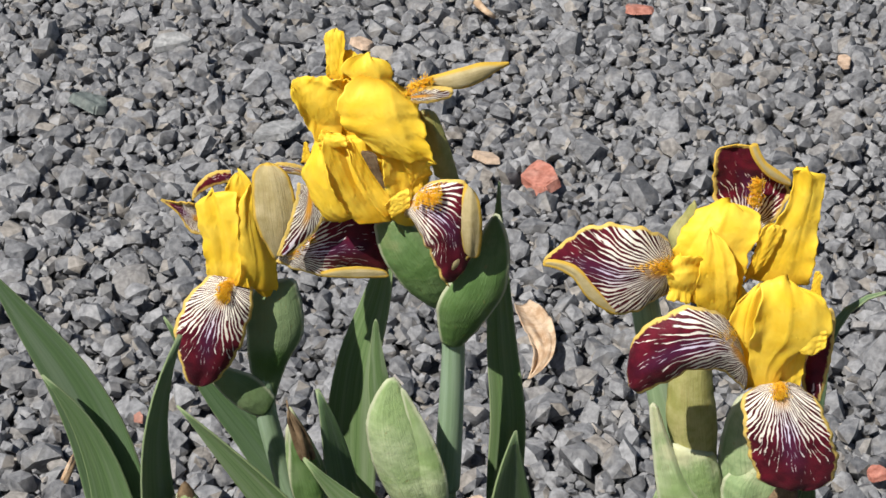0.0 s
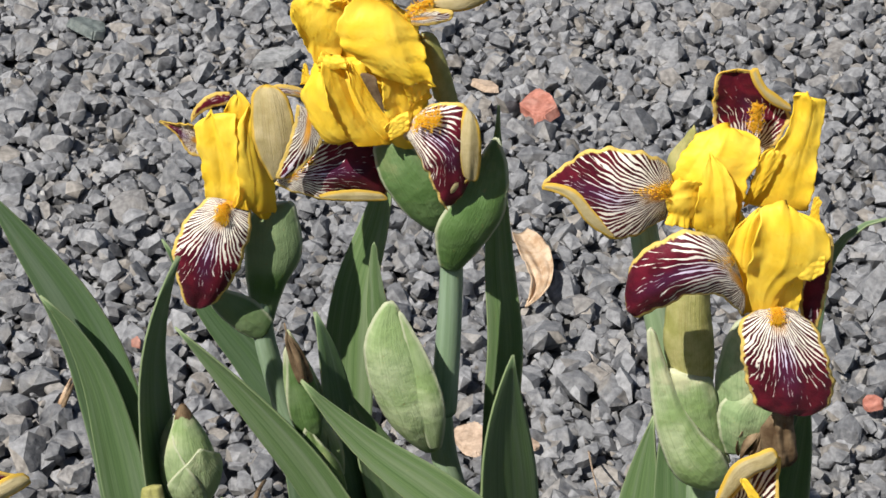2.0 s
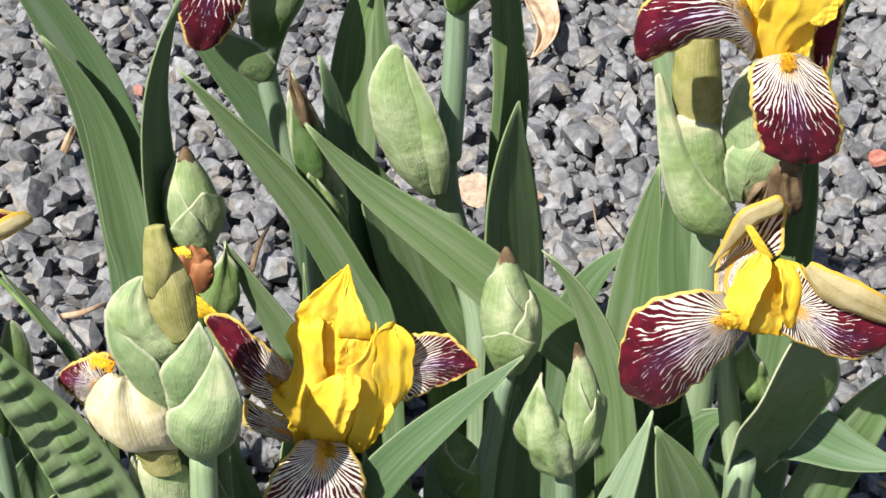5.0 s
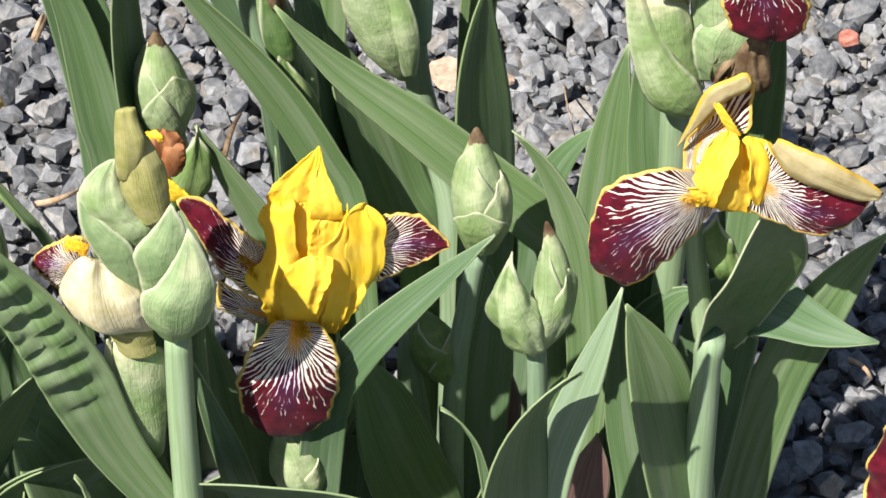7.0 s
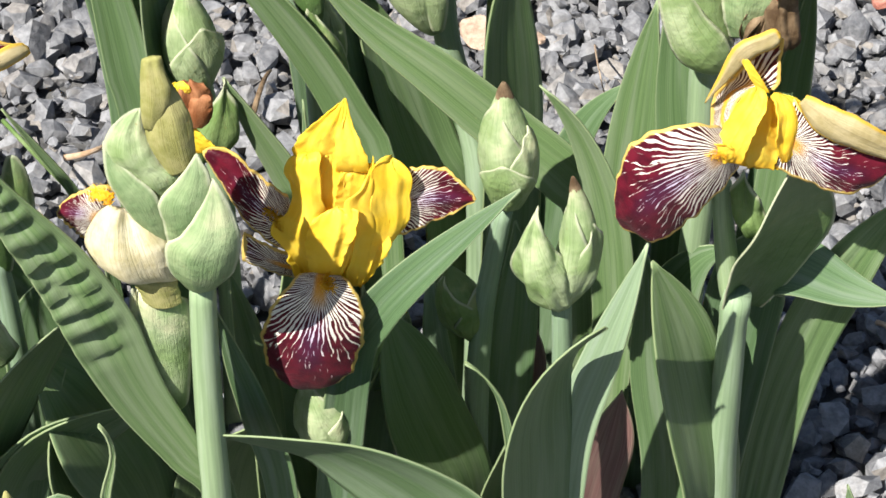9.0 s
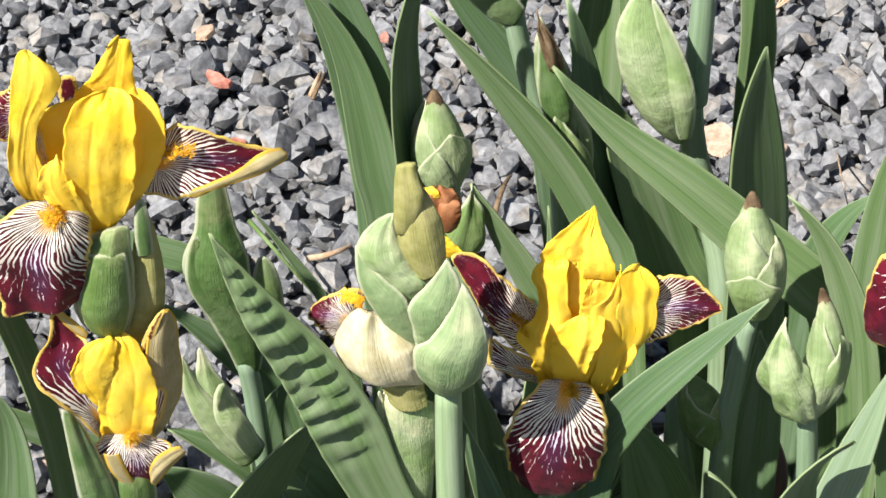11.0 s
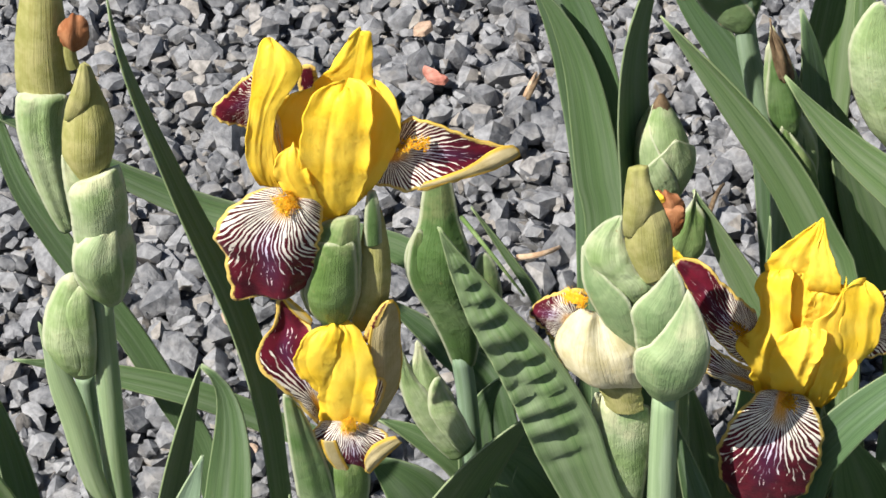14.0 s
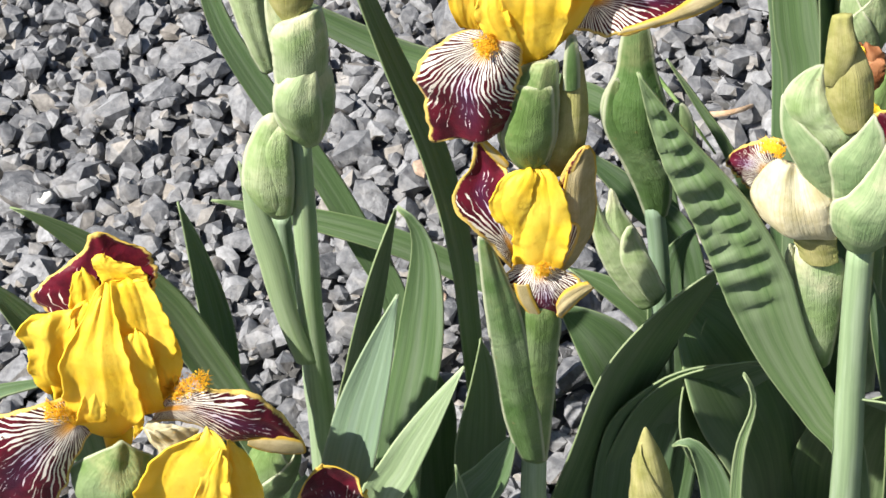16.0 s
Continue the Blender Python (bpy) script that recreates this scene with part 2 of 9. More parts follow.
    return k.finish(c, 0.48, k.bump(h, 0.45, 0.0007), 0.2, 0.16, k.mix(0.35, c, (0.5, 0.05, 0.04)), sheen=0.04)


YELLOW = yellow_material()
FALL = fall_material()


def beard_material():
    k = Nodes("beard_orange")
    v = k.noise(k.place(), 700.0, 2.0)
    return k.finish(k.mix(k.ramp(v, 0.35, 0.65), (0.90, 0.48, 0.010), (0.97, 0.68, 0.07)), 0.6, None, 0.2, 0.45)


BEARD = beard_material()


def stone_material(name, low, high, warm, island=True):
    """Broken stone: each piece its own grey, mottled, dusty on the rough faces."""
    k = Nodes(name)
    if island:
        r = k.n.new("ShaderNodeNewGeometry").outputs["Random Per Island"]
    else:
        r = k.n.new("ShaderNodeObjectInfo").outputs["Random"]
    p = k.place()
    r2 = k.math("FRACT", k.math("MULTIPLY", r, 37.7))
    c = k.mix(r, low, high)
    c = k.mix(k.math("MULTIPLY", k.ramp(r2, 0.80, 0.98), 0.75), c, warm)
    mott = k.noise(p, 140.0, 5.0, 0.65)
    speck = k.noise(p, 900.0, 3.0, 0.7)
    dust = k.noise(p, 45.0, 4.0, 0.6)
    c = k.mix(k.ramp(mott, 0.25, 0.75), k.mix(0.55, c, (0.02, 0.022, 0.026)), k.mix(0.24, c, (0.5, 0.5, 0.5)))
    c = k.mix(k.math("MULTIPLY", k.ramp(speck, 0.55, 0.75), 0.18), c, (0.42, 0.42, 0.41))
    c = k.mix(k.math("MULTIPLY", k.ramp(dust, 0.5, 0.75), 0.30), c, (0.34, 0.31, 0.27))
    lump = k.noise(p, 75.0, 3.0)
    h = k.math("ADD", k.math("ADD", mott, k.math("MULTIPLY", lump, 1.6)), k.math("MULTIPLY", speck, 0.35))
    return k.finish(c, k.ramp(mott, 0.2, 0.8, 0.5, 0.78), k.bump(h, 0.6, 0.0030), 0.4)


STONE = stone_material("gravel_grey", (0.066, 0.070, 0.084), (0.275, 0.280, 0.300), (0.31, 0.265, 0.215))
STONE_SINGLE = stone_material("gravel_grey_single", (0.066, 0.070, 0.084), (0.275, 0.280, 0.300), (0.31, 0.265, 0.215), island=False)
TERRACOTTA = stone_material("terracotta_shard", (0.50, 0.125, 0.065), (0.58, 0.165, 0.09), (0.5, 0.2, 0.12), island=False)
BUFF = stone_material("buff_shard", (0.54, 0.34, 0.21), (0.66, 0.47, 0.32), (0.5, 0.33, 0.22), island=False)
PALE_SLAB = stone_material("pale_grey_slab", (0.25, 0.255, 0.265), (0.36, 0.365, 0.37), (0.36, 0.33, 0.29), island=False)
GREEN_SLAB = stone_material("green_grey_slab", (0.10, 0.135, 0.125), (0.15, 0.185, 0.17), (0.14, 0.16, 0.14), island=False)
WHITE_CHIP = stone_material("white_chip", (0.70, 0.69, 0.66), (0.8, 0.79, 0.76), (0.7, 0.66, 0.6), island=False)


def ground_material():
    """Dark grit under and beyond the loose stones."""
    k = Nodes("ground_grit")
    p = k.place()
    cell = k.voronoi(p, 42.0)
    tone = k.noise(p, 30.0, 4.0)
    c = k.mix(k.ramp(tone, 0.3, 0.7), (0.052, 0.052, 0.054), (0.115, 0.114, 0.112))
    c = k.mix(k.ramp(cell, 0.15, 0.5), k.mix(0.4, c, (0.15, 0.15, 0.15)), c)
    h = k.math("ADD", k.math("MULTIPLY", cell, -1.0), k.math("MULTIPLY", k.noise(p, 300.0), 0.2))
    return k.finish(c, 0.85, k.bump(h, 0.8, 0.012), 0.3)


GROUND = ground_material()


# ---- shapes ----
def spline(points, n):
    """n points along a smooth curve through the given ones, and its unit tangents."""
    p = np.array(points, float)
    gaps = np.sqrt(np.linalg.norm(np.diff(p, axis=0), axis=1)) + 1e-9
    k = np.r_[0, np.cumsum(gaps)]
    d = np.empty_like(p)
    d[1:-1] = (p[2:] - p[:-2]) / (k[2:] - k[:-2])[:, None]
    if len(p) > 2:
        d[0] = 2 * (p[1] - p[0]) / (k[1] - k[0]) - d[1]
        d[-1] = 2 * (p[-1] - p[-2]) / (k[-1] - k[-2]) - d[-2]
    else:
        d[:] = (p[1] - p[0]) / (k[1] - k[0])

    def along(t):
        i = np.clip(np.searchsorted(k, t, side="right") - 1, 0, len(k) - 2)
        h = k[i + 1] - k[i]
        s = ((t - k[i]) / h)[:, None]
        h = h[:, None]
        return ((2 * s**3 - 3 * s**2 + 1) * p[i] + (s**3 - 2 * s**2 + s) * h * d[i]
                + (-2 * s**3 + 3 * s**2) * p[i + 1] + (s**3 - s**2) * h * d[i + 1])

    dense = along(np.linspace(0, k[-1], 160))
    arc = np.r_[0, np.cumsum(np.linalg.norm(np.diff(dense, axis=0), axis=1))]
    c = along(np.interp(np.linspace(0, arc[-1], n), arc, np.linspace(0, k[-1], 160)))
    t = np.gradient(c, axis=0)
    return c, t / np.linalg.norm(t, axis=1)[:, None], arc[-1]


def unit(v):
    return v / (np.linalg.norm(v, axis=-1, keepdims=True) + 1e-12)


def outline(kind, u):
    """Half width of a blade from its base (0) to its tip (1), as a share of the greatest."""
    if kind == "fall":
        body = 0.50 + 0.50 * np.sin(np.clip(u / 0.46, 0, 1) * np.pi / 2) ** 1.1
        return body * np.sqrt(np.clip(1 - np.clip((u - 0.62) / 0.38, 0, 1) ** 2.4, 0, 1))
    if kind == "pointed_fall":
        body = 0.35 + 0.65 * np.sin(np.clip(u / 0.5, 0, 1) * np.pi / 2) ** 1.2
        return body * np.clip(1 - np.clip((u - 0.45) / 0.55, 0, 1) ** 1.6, 0, 1)
    if kind == "spade":
        body = 0.45 + 0.55 * np.sin(np.clip(u / 0.34, 0, 1) * np.pi / 2)
        return body * np.clip(1 - np.clip((u - 0.30) / 0.70, 0, 1) ** 1.7, 0, 1)
    if kind == "standard":
        body = 0.38 + 0.62 * np.sin(np.clip(u / 0.5, 0, 1) * np.pi / 2) ** 1.1
        return body * np.sqrt(np.clip(1 - np.clip((u - 0.55) / 0.45, 0, 1) ** 3.6, 0, 1))
    if kind == "strap":
        body = 0.48 + 0.52 * np.clip((u - 0.40) / 0.28, 0, 1) ** 1.1
        return body * np.clip(1 - np.clip((u - 0.66) / 0.34, 0, 1) ** 2.0, 0, 1)
    if kind == "leaf":
        return (0.86 + 0.14 * np.sin(np.clip(u / 0.5, 0, 1) * np.pi / 2)) * np.clip(1 - np.clip((u - 0.64) / 0.36, 0, 1) ** 2.1, 0, 1)
    return np.sin(np.clip(0.14 + 0.86 * u, 0, 1) * np.pi) ** 0.75


def put_mesh(name, verts, faces, uvs, rim, materials, slots, parent, smooth=True, fan=None):
    me = bpy.data.meshes.new(name)
    me.from_pydata([tuple(v) for v in verts.tolist()], [], faces)
    for m in materials:
        me.materials.append(m)
    me.polygons.foreach_set("material_index", slots)
    me.polygons.foreach_set("use_smooth", [smooth] * len(faces))
    if uvs is not None:
        layer = me.uv_layers.new(name="UVMap")
        idx = np.empty(len(me.loops), int)
        me.loops.foreach_get("vertex_index", idx)
        layer.data.foreach_set("uv", uvs[idx].ravel())
    if rim is not None:
        a = me.attributes.new("rim", "FLOAT", "POINT")
        a.data.foreach_set("value", rim)
    if fan is not None:
        a = me.attributes.new("fan", "FLOAT", "POINT")
        a.data.foreach_set("value", fan)
    me.update()
    ob = new(name, me)
    ob.parent = parent
    return ob


def sheet(name, grid, length, half, materials, parent, thick, vein=1.0, onset=0.0):
    """A thin closed shell over a grid of points [along, across]: upper face, lower face and margin."""
    nu, nv = grid.shape[:2]
    nrm = unit(np.cross(np.gradient(grid, axis=1), np.gradient(grid, axis=0)))
    top = (grid + nrm * thick / 2).reshape(-1, 3)
    low = (grid - nrm * thick / 2).reshape(-1, 3)
    n = nu * nv
    a = (np.arange(nu - 1)[:, None] * nv + np.arange(nv - 1)[None]).ravel()
    q = np.stack([a, a + nv, a + nv + 1, a + 1], 1)
    faces = q.tolist() + (q[:, ::-1] + n).tolist()
    slots = [0] * len(q) + [1] * len(q)
    ring = np.r_[np.arange(nv), np.arange(1, nu) * nv + nv - 1, (nu - 1) * nv + np.arange(nv - 2, -1, -1), np.arange(nu - 2, 0, -1) * nv]
    nxt = np.roll(ring, -1)
    edge = np.stack([ring, nxt, nxt + n, ring + n], 1).tolist()
    faces += edge
    slots += [1] * len(edge)
    s, u = np.meshgrid(np.linspace(0, 1, nv), np.linspace(0, 1, nu))
    uv = np.stack([s, onset + u * vein], -1).reshape(-1, 2)
    rim = np.minimum((1 - np.abs(2 * s - 1)) * half[:, None], (1 - u) * length * 0.9).ravel()
    fan = np.arctan2((2 * s - 1) * half[:, None], (onset + u * vein - 0.07) * length / vein + 0.0012).ravel()
    return put_mesh(name, np.r_[top, low], faces, np.r_[uv, uv], np.r_[rim, rim], materials, slots, parent, fan=np.r_[fan, fan])


def blade(name, parent, points, width, face, kind="leaf", cup=0.3, curl=(0, 0), wave=0.0, waves=4.0, ripple=0.0, ribs=0.0,
          twist=0.0, thick=0.0007, materials=None, nu=34, nv=17, seed=0, crumple=0.0, frill=0.0, pleat=0.0, crease=0.0, uneven=0.0, flutter=0.0, vein=1.0, onset=0.0):
    """A leaf, petal or bract along a midline from base to tip. face: the way its upper side looks (one, or base and tip);
    cup: how far the sides rise; curl: how far the two margins roll over; wave: ruffle of the margin in metres."""
    rng = np.random.default_rng(seed + 17)
    c, t, length = spline(points, nu)
    u = np.linspace(0, 1, nu)
    f = np.array(face, float)
    f = f[None] if f.ndim == 1 else f[0] * (1 - u[:, None]) + f[-1] * u[:, None]
    nrm = unit(f - (f * t).sum(1)[:, None] * t)
    side = np.cross(t, nrm)
    if twist:
        a = np.radians(twist) * u[:, None]
        nrm, side = nrm * np.cos(a) + side * np.sin(a), side * np.cos(a) - nrm * np.sin(a)
    v = np.linspace(-1, 1, nv)
    late = np.clip((u - 0.12) / 0.38, 0, 1)[:, None]
    fold = cup * v[None] + late * (np.where(v > 0, curl[1], -curl[0]) * np.clip((np.abs(v) - 0.38) / 0.30, 0, 1))[None]
    if flutter:
        for sg in (-1, 1):
            sway = np.sin(u * rng.uniform(7, 12) + rng.uniform(0, 6.28)) + 0.6 * np.sin(u * rng.uniform(16, 26) + rng.uniform(0, 6.28))
            fold = fold + sg * flutter * late * sway[:, None] * (np.clip((sg * v - 0.45) / 0.5, 0, 1) ** 1.3)[None]
    dv = np.gradient(v)[None]
    x, z = np.cumsum(np.cos(fold) * dv, axis=1), np.cumsum(np.sin(fold) * dv, axis=1)
    mid = nv // 2
    x, z = x - x[:, mid : mid + 1], z - z[:, mid : mid + 1]
    half = width / 2 * outline(kind, u)
    half = np.maximum(half, width * 0.012)
    grow = np.sin(np.clip(u * 1.15, 0, 1) * np.pi / 2)[:, None]
    rag = 1 + frill * (np.sin(u * 41 + rng.uniform(0, 6)) * 0.5 + np.sin(u * 67 + rng.uniform(0, 6)) * 0.5)[:, None] * np.abs(v)[None] ** 4
    if kind in ("standard", "fall"):
        for sg in (-1, 1):
            w = 1 + uneven * (np.sin(u * rng.uniform(4, 7) + rng.uniform(0, 6)) + 0.6 * np.sin(u * rng.uniform(9, 14) + rng.uniform(0, 6))) * u
            rag[:, np.sign(v) == sg] *= w[:, None]
        notch = uneven * 0.38 * length * np.clip((u - 0.55) / 0.45, 0, 1) ** 2
        c2 = notch[:, None] * (np.sin(v[None] * rng.uniform(2.5, 4) + rng.uniform(0, 6)) + 0.4 * np.sin(v[None] * 9 + rng.uniform(0, 6)))
    else:
        c2 = np.zeros((nu, nv))
    g = c[:, None] + t[:, None] * c2[..., None] + side[:, None] * (x * half[:, None] * rag)[..., None] + nrm[:, None] * (z * half[:, None])[..., None]
    lift = np.zeros((nu, nv))
    if wave:
        ph = rng.uniform(0, 6.28, 4)
        lift += wave * grow * np.abs(v)[None] ** 2 * (np.sin(waves * 6.283 * u[:, None] + ph[0] + 1.3 * np.sign(v)[None])
                                                     + 0.5 * np.sin(waves * 11.3 * u[:, None] + ph[1] - 0.8 * np.sign(v)[None]))
    if crumple:
        for _ in range(7):
            k = rng.normal(0, 1, 2) * (7, 5)
            lift += crumple * 0.45 * np.sin(k[0] * u[:, None] + k[1] * v[None] + rng.uniform(0, 6.28)) * grow
    if pleat:
        for _ in range(6):
            k = rng.uniform(9, 24) * rng.choice((-1, 1))
            lift += pleat * (1 - 2 * np.abs(np.sin(k * v[None] * 0.5 + rng.uniform(2, 7) * u[:, None] + rng.uniform(0, 6)))) * grow * rng.uniform(0.5, 1)
    if crease:
        for _ in range(5):
            k = rng.normal(0, 1, 2) * (5, 3.5)
            lift += crease * (0.6 - np.abs(np.sin(k[0] * u[:, None] + k[1] * v[None] + rng.uniform(0, 6.28)))) * grow * rng.uniform(0.4, 1)
        for _ in range(4):
            k = rng.normal(0, 1, 2) * (10, 9)
            lift += crease * 0.4 * (0.6 - np.abs(np.sin(k[0] * u[:, None] + k[1] * v[None] + 1.5 * np.sin(3 * u[:, None] + 2 * v[None]) + rng.uniform(0, 6.28)))) * grow * rng.uniform(0.4, 1)
    if ripple:
        lift += ripple * np.sin(u[:, None] * 225 + 1.1 * v[None] + 0.9 * np.sin(u[:, None] * 225 + 1.1 * v[None]) + 1.5 * np.sin(u[:, None] * 41)) * np.clip(np.sin(np.clip((u[:, None] - 0.64) / 0.35, 0, 1) * np.pi) * 1.5, 0, 1) * (1 - np.clip(np.abs(v[None] + 0.2), 0, 1) ** 2)
    if ribs:
        lift += ribs * np.sin(v[None] * 15.7) * np.clip(half / (width / 2), 0, 1)[:, None]
    g = g + nrm[:, None] * lift[..., None]
    return sheet(name, g, length, half, materials or [LEAF, LEAF], parent, thick, vein, onset)


def tube(name, parent, points, radii, material, sides=14, nu=26, flat=1.0, face=(0, -1, 0.3), joints=()):
    """A round or flattened stem along a curve; joints: places (0 to 1) of swollen nodes."""
    c, t, length = spline(points, nu)
    u = np.linspace(0, 1, nu)
    r = np.interp(u, np.linspace(0, 1, len(radii)), radii)
    for j in joints:
        r = r * (1 + 0.16 * np.exp(-((u - j) / 0.025) ** 2))
    f = np.array(face, float)
    nrm = unit(f - (f * t).sum(1)[:, None] * t)
    side = np.cross(t, nrm)
    a = np.linspace(0, 2 * np.pi, sides, endpoint=False)
    g = c[:, None] + r[:, None, None] * (side[:, None] * np.cos(a)[None, :, None] + nrm[:, None] * (flat * np.sin(a))[None, :, None])
    i = (np.arange(nu - 1)[:, None] * sides + np.arange(sides)[None]).ravel()
    j = (np.arange(nu - 1)[:, None] * sides + (np.arange(sides)[None] + 1) % sides).ravel()
    faces = np.stack([i, j, j + sides, i + sides], 1).tolist()
    faces += [list(range(sides))[::-1], [(nu - 1) * sides + q for q in range(sides)]]
    uv = np.stack(np.broadcast_arrays(np.abs(np.linspace(-1, 1, sides))[None], u[:, None] * length * 8), -1).reshape(-1, 2)
    return put_mesh(name, g.reshape(-1, 3), faces, uv, np.full(nu * sides, 0.01), [material], [0] * len(faces), parent)


def plump(u, lo, top, at):
    return np.where(u < at, lo + (1 - lo) * np.sin(np.clip(u / at, 0, 1) * np.pi / 2) ** 0.9,
                    top + (1 - top) * np.cos(np.clip((u - at) / (1 - at), 0, 1) * np.pi / 2) ** 0.95)


def sheath(name, parent, points, width, face, turn=0.0, span=110.0, material=None, lo=0.4, top=0.12, at=0.38, nu=24, nv=17,
           seed=0, dent=0.0008, flat=0.9, close=3.0, reach=1.0):
    """A boat-shaped bract round an axis: from the base it opens to width, and it closes to a point at the tip.
    turn: the way its back looks, round the axis from face, in degrees; span: half of the arc that it wraps at the base."""
    rng = np.random.default_rng(seed + 5)
    c, t, length = spline(points, nu)
    u = np.linspace(0, 1, nu)
    f = np.array(face, float)
    nrm = unit(f - (f * t).sum(1)[:, None] * t)
    side = np.cross(t, nrm)
    r = width / 2 * plump(u * reach, lo, top, at)
    a = np.radians(turn) + np.radians(span) * np.linspace(-1, 1, nv)[None] * (1 - 0.97 * u[:, None] ** close)
    rr = r[:, None] * np.ones((1, nv))
    for _ in range(5):
        k = rng.normal(0, 1, 2) * (6, 4)
        rr += dent * np.sin(k[0] * u[:, None] + k[1] * a + rng.uniform(0, 6))
    rr += dent * 0.5 * np.cos(a * 11)
    g = c[:, None] + rr[..., None] * (side[:, None] * np.sin(a)[..., None] + nrm[:, None] * (flat * np.cos(a))[..., None])
    half = r * np.radians(span) * (1 - 0.97 * u**close)
    return sheet(name, g[:, ::-1], length, half, [material or SPATHE] * 2, parent, 0.0008)


def bud_body(name, parent, points, width, material, face, lo=0.35, top=0.08, at=0.42, twist=2.2, seed=0, sides=22, nu=26, flat=0.92):
    """A closed bud: a spindle with wound petals showing as ridges."""
    c, t, length = spline(points, nu)
    u = np.linspace(0, 1, nu)
    f = np.array(face, float)
    nrm = unit(f - (f * t).sum(1)[:, None] * t)
    side = np.cross(t, nrm)
    r = width / 2 * plump(u, lo, top, at)
    a = np.linspace(0, 2 * np.pi, sides, endpoint=False)
    ridge = 1 + 0.06 * np.abs(np.sin(1.5 * a[None] + twist * u[:, None] + seed)) + 0.015 * np.sin(9 * a[None] + 4 * u[:, None])
    g = c[:, None] + (r[:, None] * ridge)[..., None] * (side[:, None] * np.cos(a)[None, :, None] + nrm[:, None] * (flat * np.sin(a))[None, :, None])
    i = (np.arange(nu - 1)[:, None] * sides + np.arange(sides)[None]).ravel()
    j = (np.arange(nu - 1)[:, None] * sides + (np.arange(sides)[None] + 1) % sides).ravel()
    faces = np.stack([i, j, j + sides, i + sides], 1).tolist()
    faces += [list(range(sides))[::-1], [(nu - 1) * sides + q for q in range(sides)]]
    uv = np.stack(np.broadcast_arrays(np.abs(np.linspace(-1, 1, sides))[None], u[:, None]), -1).reshape(-1, 2)
    return put_mesh(name, g.reshape(-1, 3), faces, uv, np.full(nu * sides, 0.01), [material], [0] * len(faces), parent)


def hairs(name, parent, points, face, count, long, spread, seed=0, reach=1.0):
    """A beard: many thin, pointed hairs along the first part of a petal's midline."""
    rng = np.random.default_rng(seed + 3)
    c, t, length = spline(points, 40)
    f = np.array(face, float)
    n = unit(f - (f * t).sum(1)[:, None] * t)
    s = np.cross(t, n)
    verts, faces = [], []
    for _ in range(count):
        i = int(rng.uniform(0, 39 * reach))
        o = c[i] + s[i] * rng.normal(0, spread * 0.5) - n[i] * 0.0004
        d = unit(n[i] + s[i] * rng.normal(0, 0.5) + t[i] * rng.normal(0.35, 0.4))
        h = long * rng.uniform(0.6, 1.15)
        e = unit(np.cross(d, rng.normal(0, 1, 3))) * 0.00032
        e2 = np.cross(d, e)
        b = len(verts)
        bend = t[i] * h * 0.2
        verts += [o + e, o - e * 0.5 + e2 * 0.87, o - e * 0.5 - e2 * 0.87, o + d * h + bend]
        faces += [(b, b + 1, b + 3), (b + 1, b + 2, b + 3), (b + 2, b, b + 3)]
    return put_mesh(name, np.array(verts), faces, None, None, [BEARD], [0] * len(faces), parent)


# ---- things ----
def plant(label, x, y, category="iris"):
    ob = new("iris_plant", None)
    ob.location = (0, 0, 0)
    ob.empty_display_size = 0.05
    return tagged(ob, label, category, "irises in the bed")


COUNT = [0]


def tick():
    COUNT[0] += 1
    return COUNT[0]


def leaf(owner, points, width, face, **more):
    o = dict(kind="leaf", cup=0.22, ribs=0.00013, wave=0.0012, waves=1.6, thick=0.0011, nu=40, nv=21)
    o.update(more)
    return blade("leaf", owner, points, width, face, seed=tick(), **o)


def flower(owner, base, top, width, label=""):
    """The heart of a flower: its tube and style arms; petals are hung on it."""
    b, t = np.array(base), np.array(top)
    ob = tube("flower", owner, [b, (b + t) / 2, t], [width * 0.28, width * 0.4, width * 0.16], YELLOW, 12, 10)
    return tagged(ob, label) if label else ob


def standard(owner, points, width, face, **more):
    o = dict(kind="standard", cup=0.75, wave=0.0024, waves=1.8, crumple=0.0006, pleat=0.00014, crease=0.0018, frill=0.05, uneven=0.08, flutter=0.7, materials=[YELLOW, YELLOW], nu=34, nv=25)
    o.update(more)
    return blade("standard", owner, points, width, face, seed=tick(), **o)


def fall(owner, points, width, face, beard=0.0, **more):
    o = dict(kind="fall", cup=-0.25, wave=0.0022, waves=2.3, crumple=0.0011, frill=0.03, uneven=0.045, flutter=0.75, materials=[FALL, TAN], nu=40, nv=29)
    o.update(more)
    ob = blade("fall", owner, points, width, face, seed=tick(), **o)
    if beard:
        hairs("beard", owner, points, np.array(face, float).reshape(-1, 3)[0], int(280 * beard), 0.0040, 0.0034, COUNT[0], 0.19)
    return ob

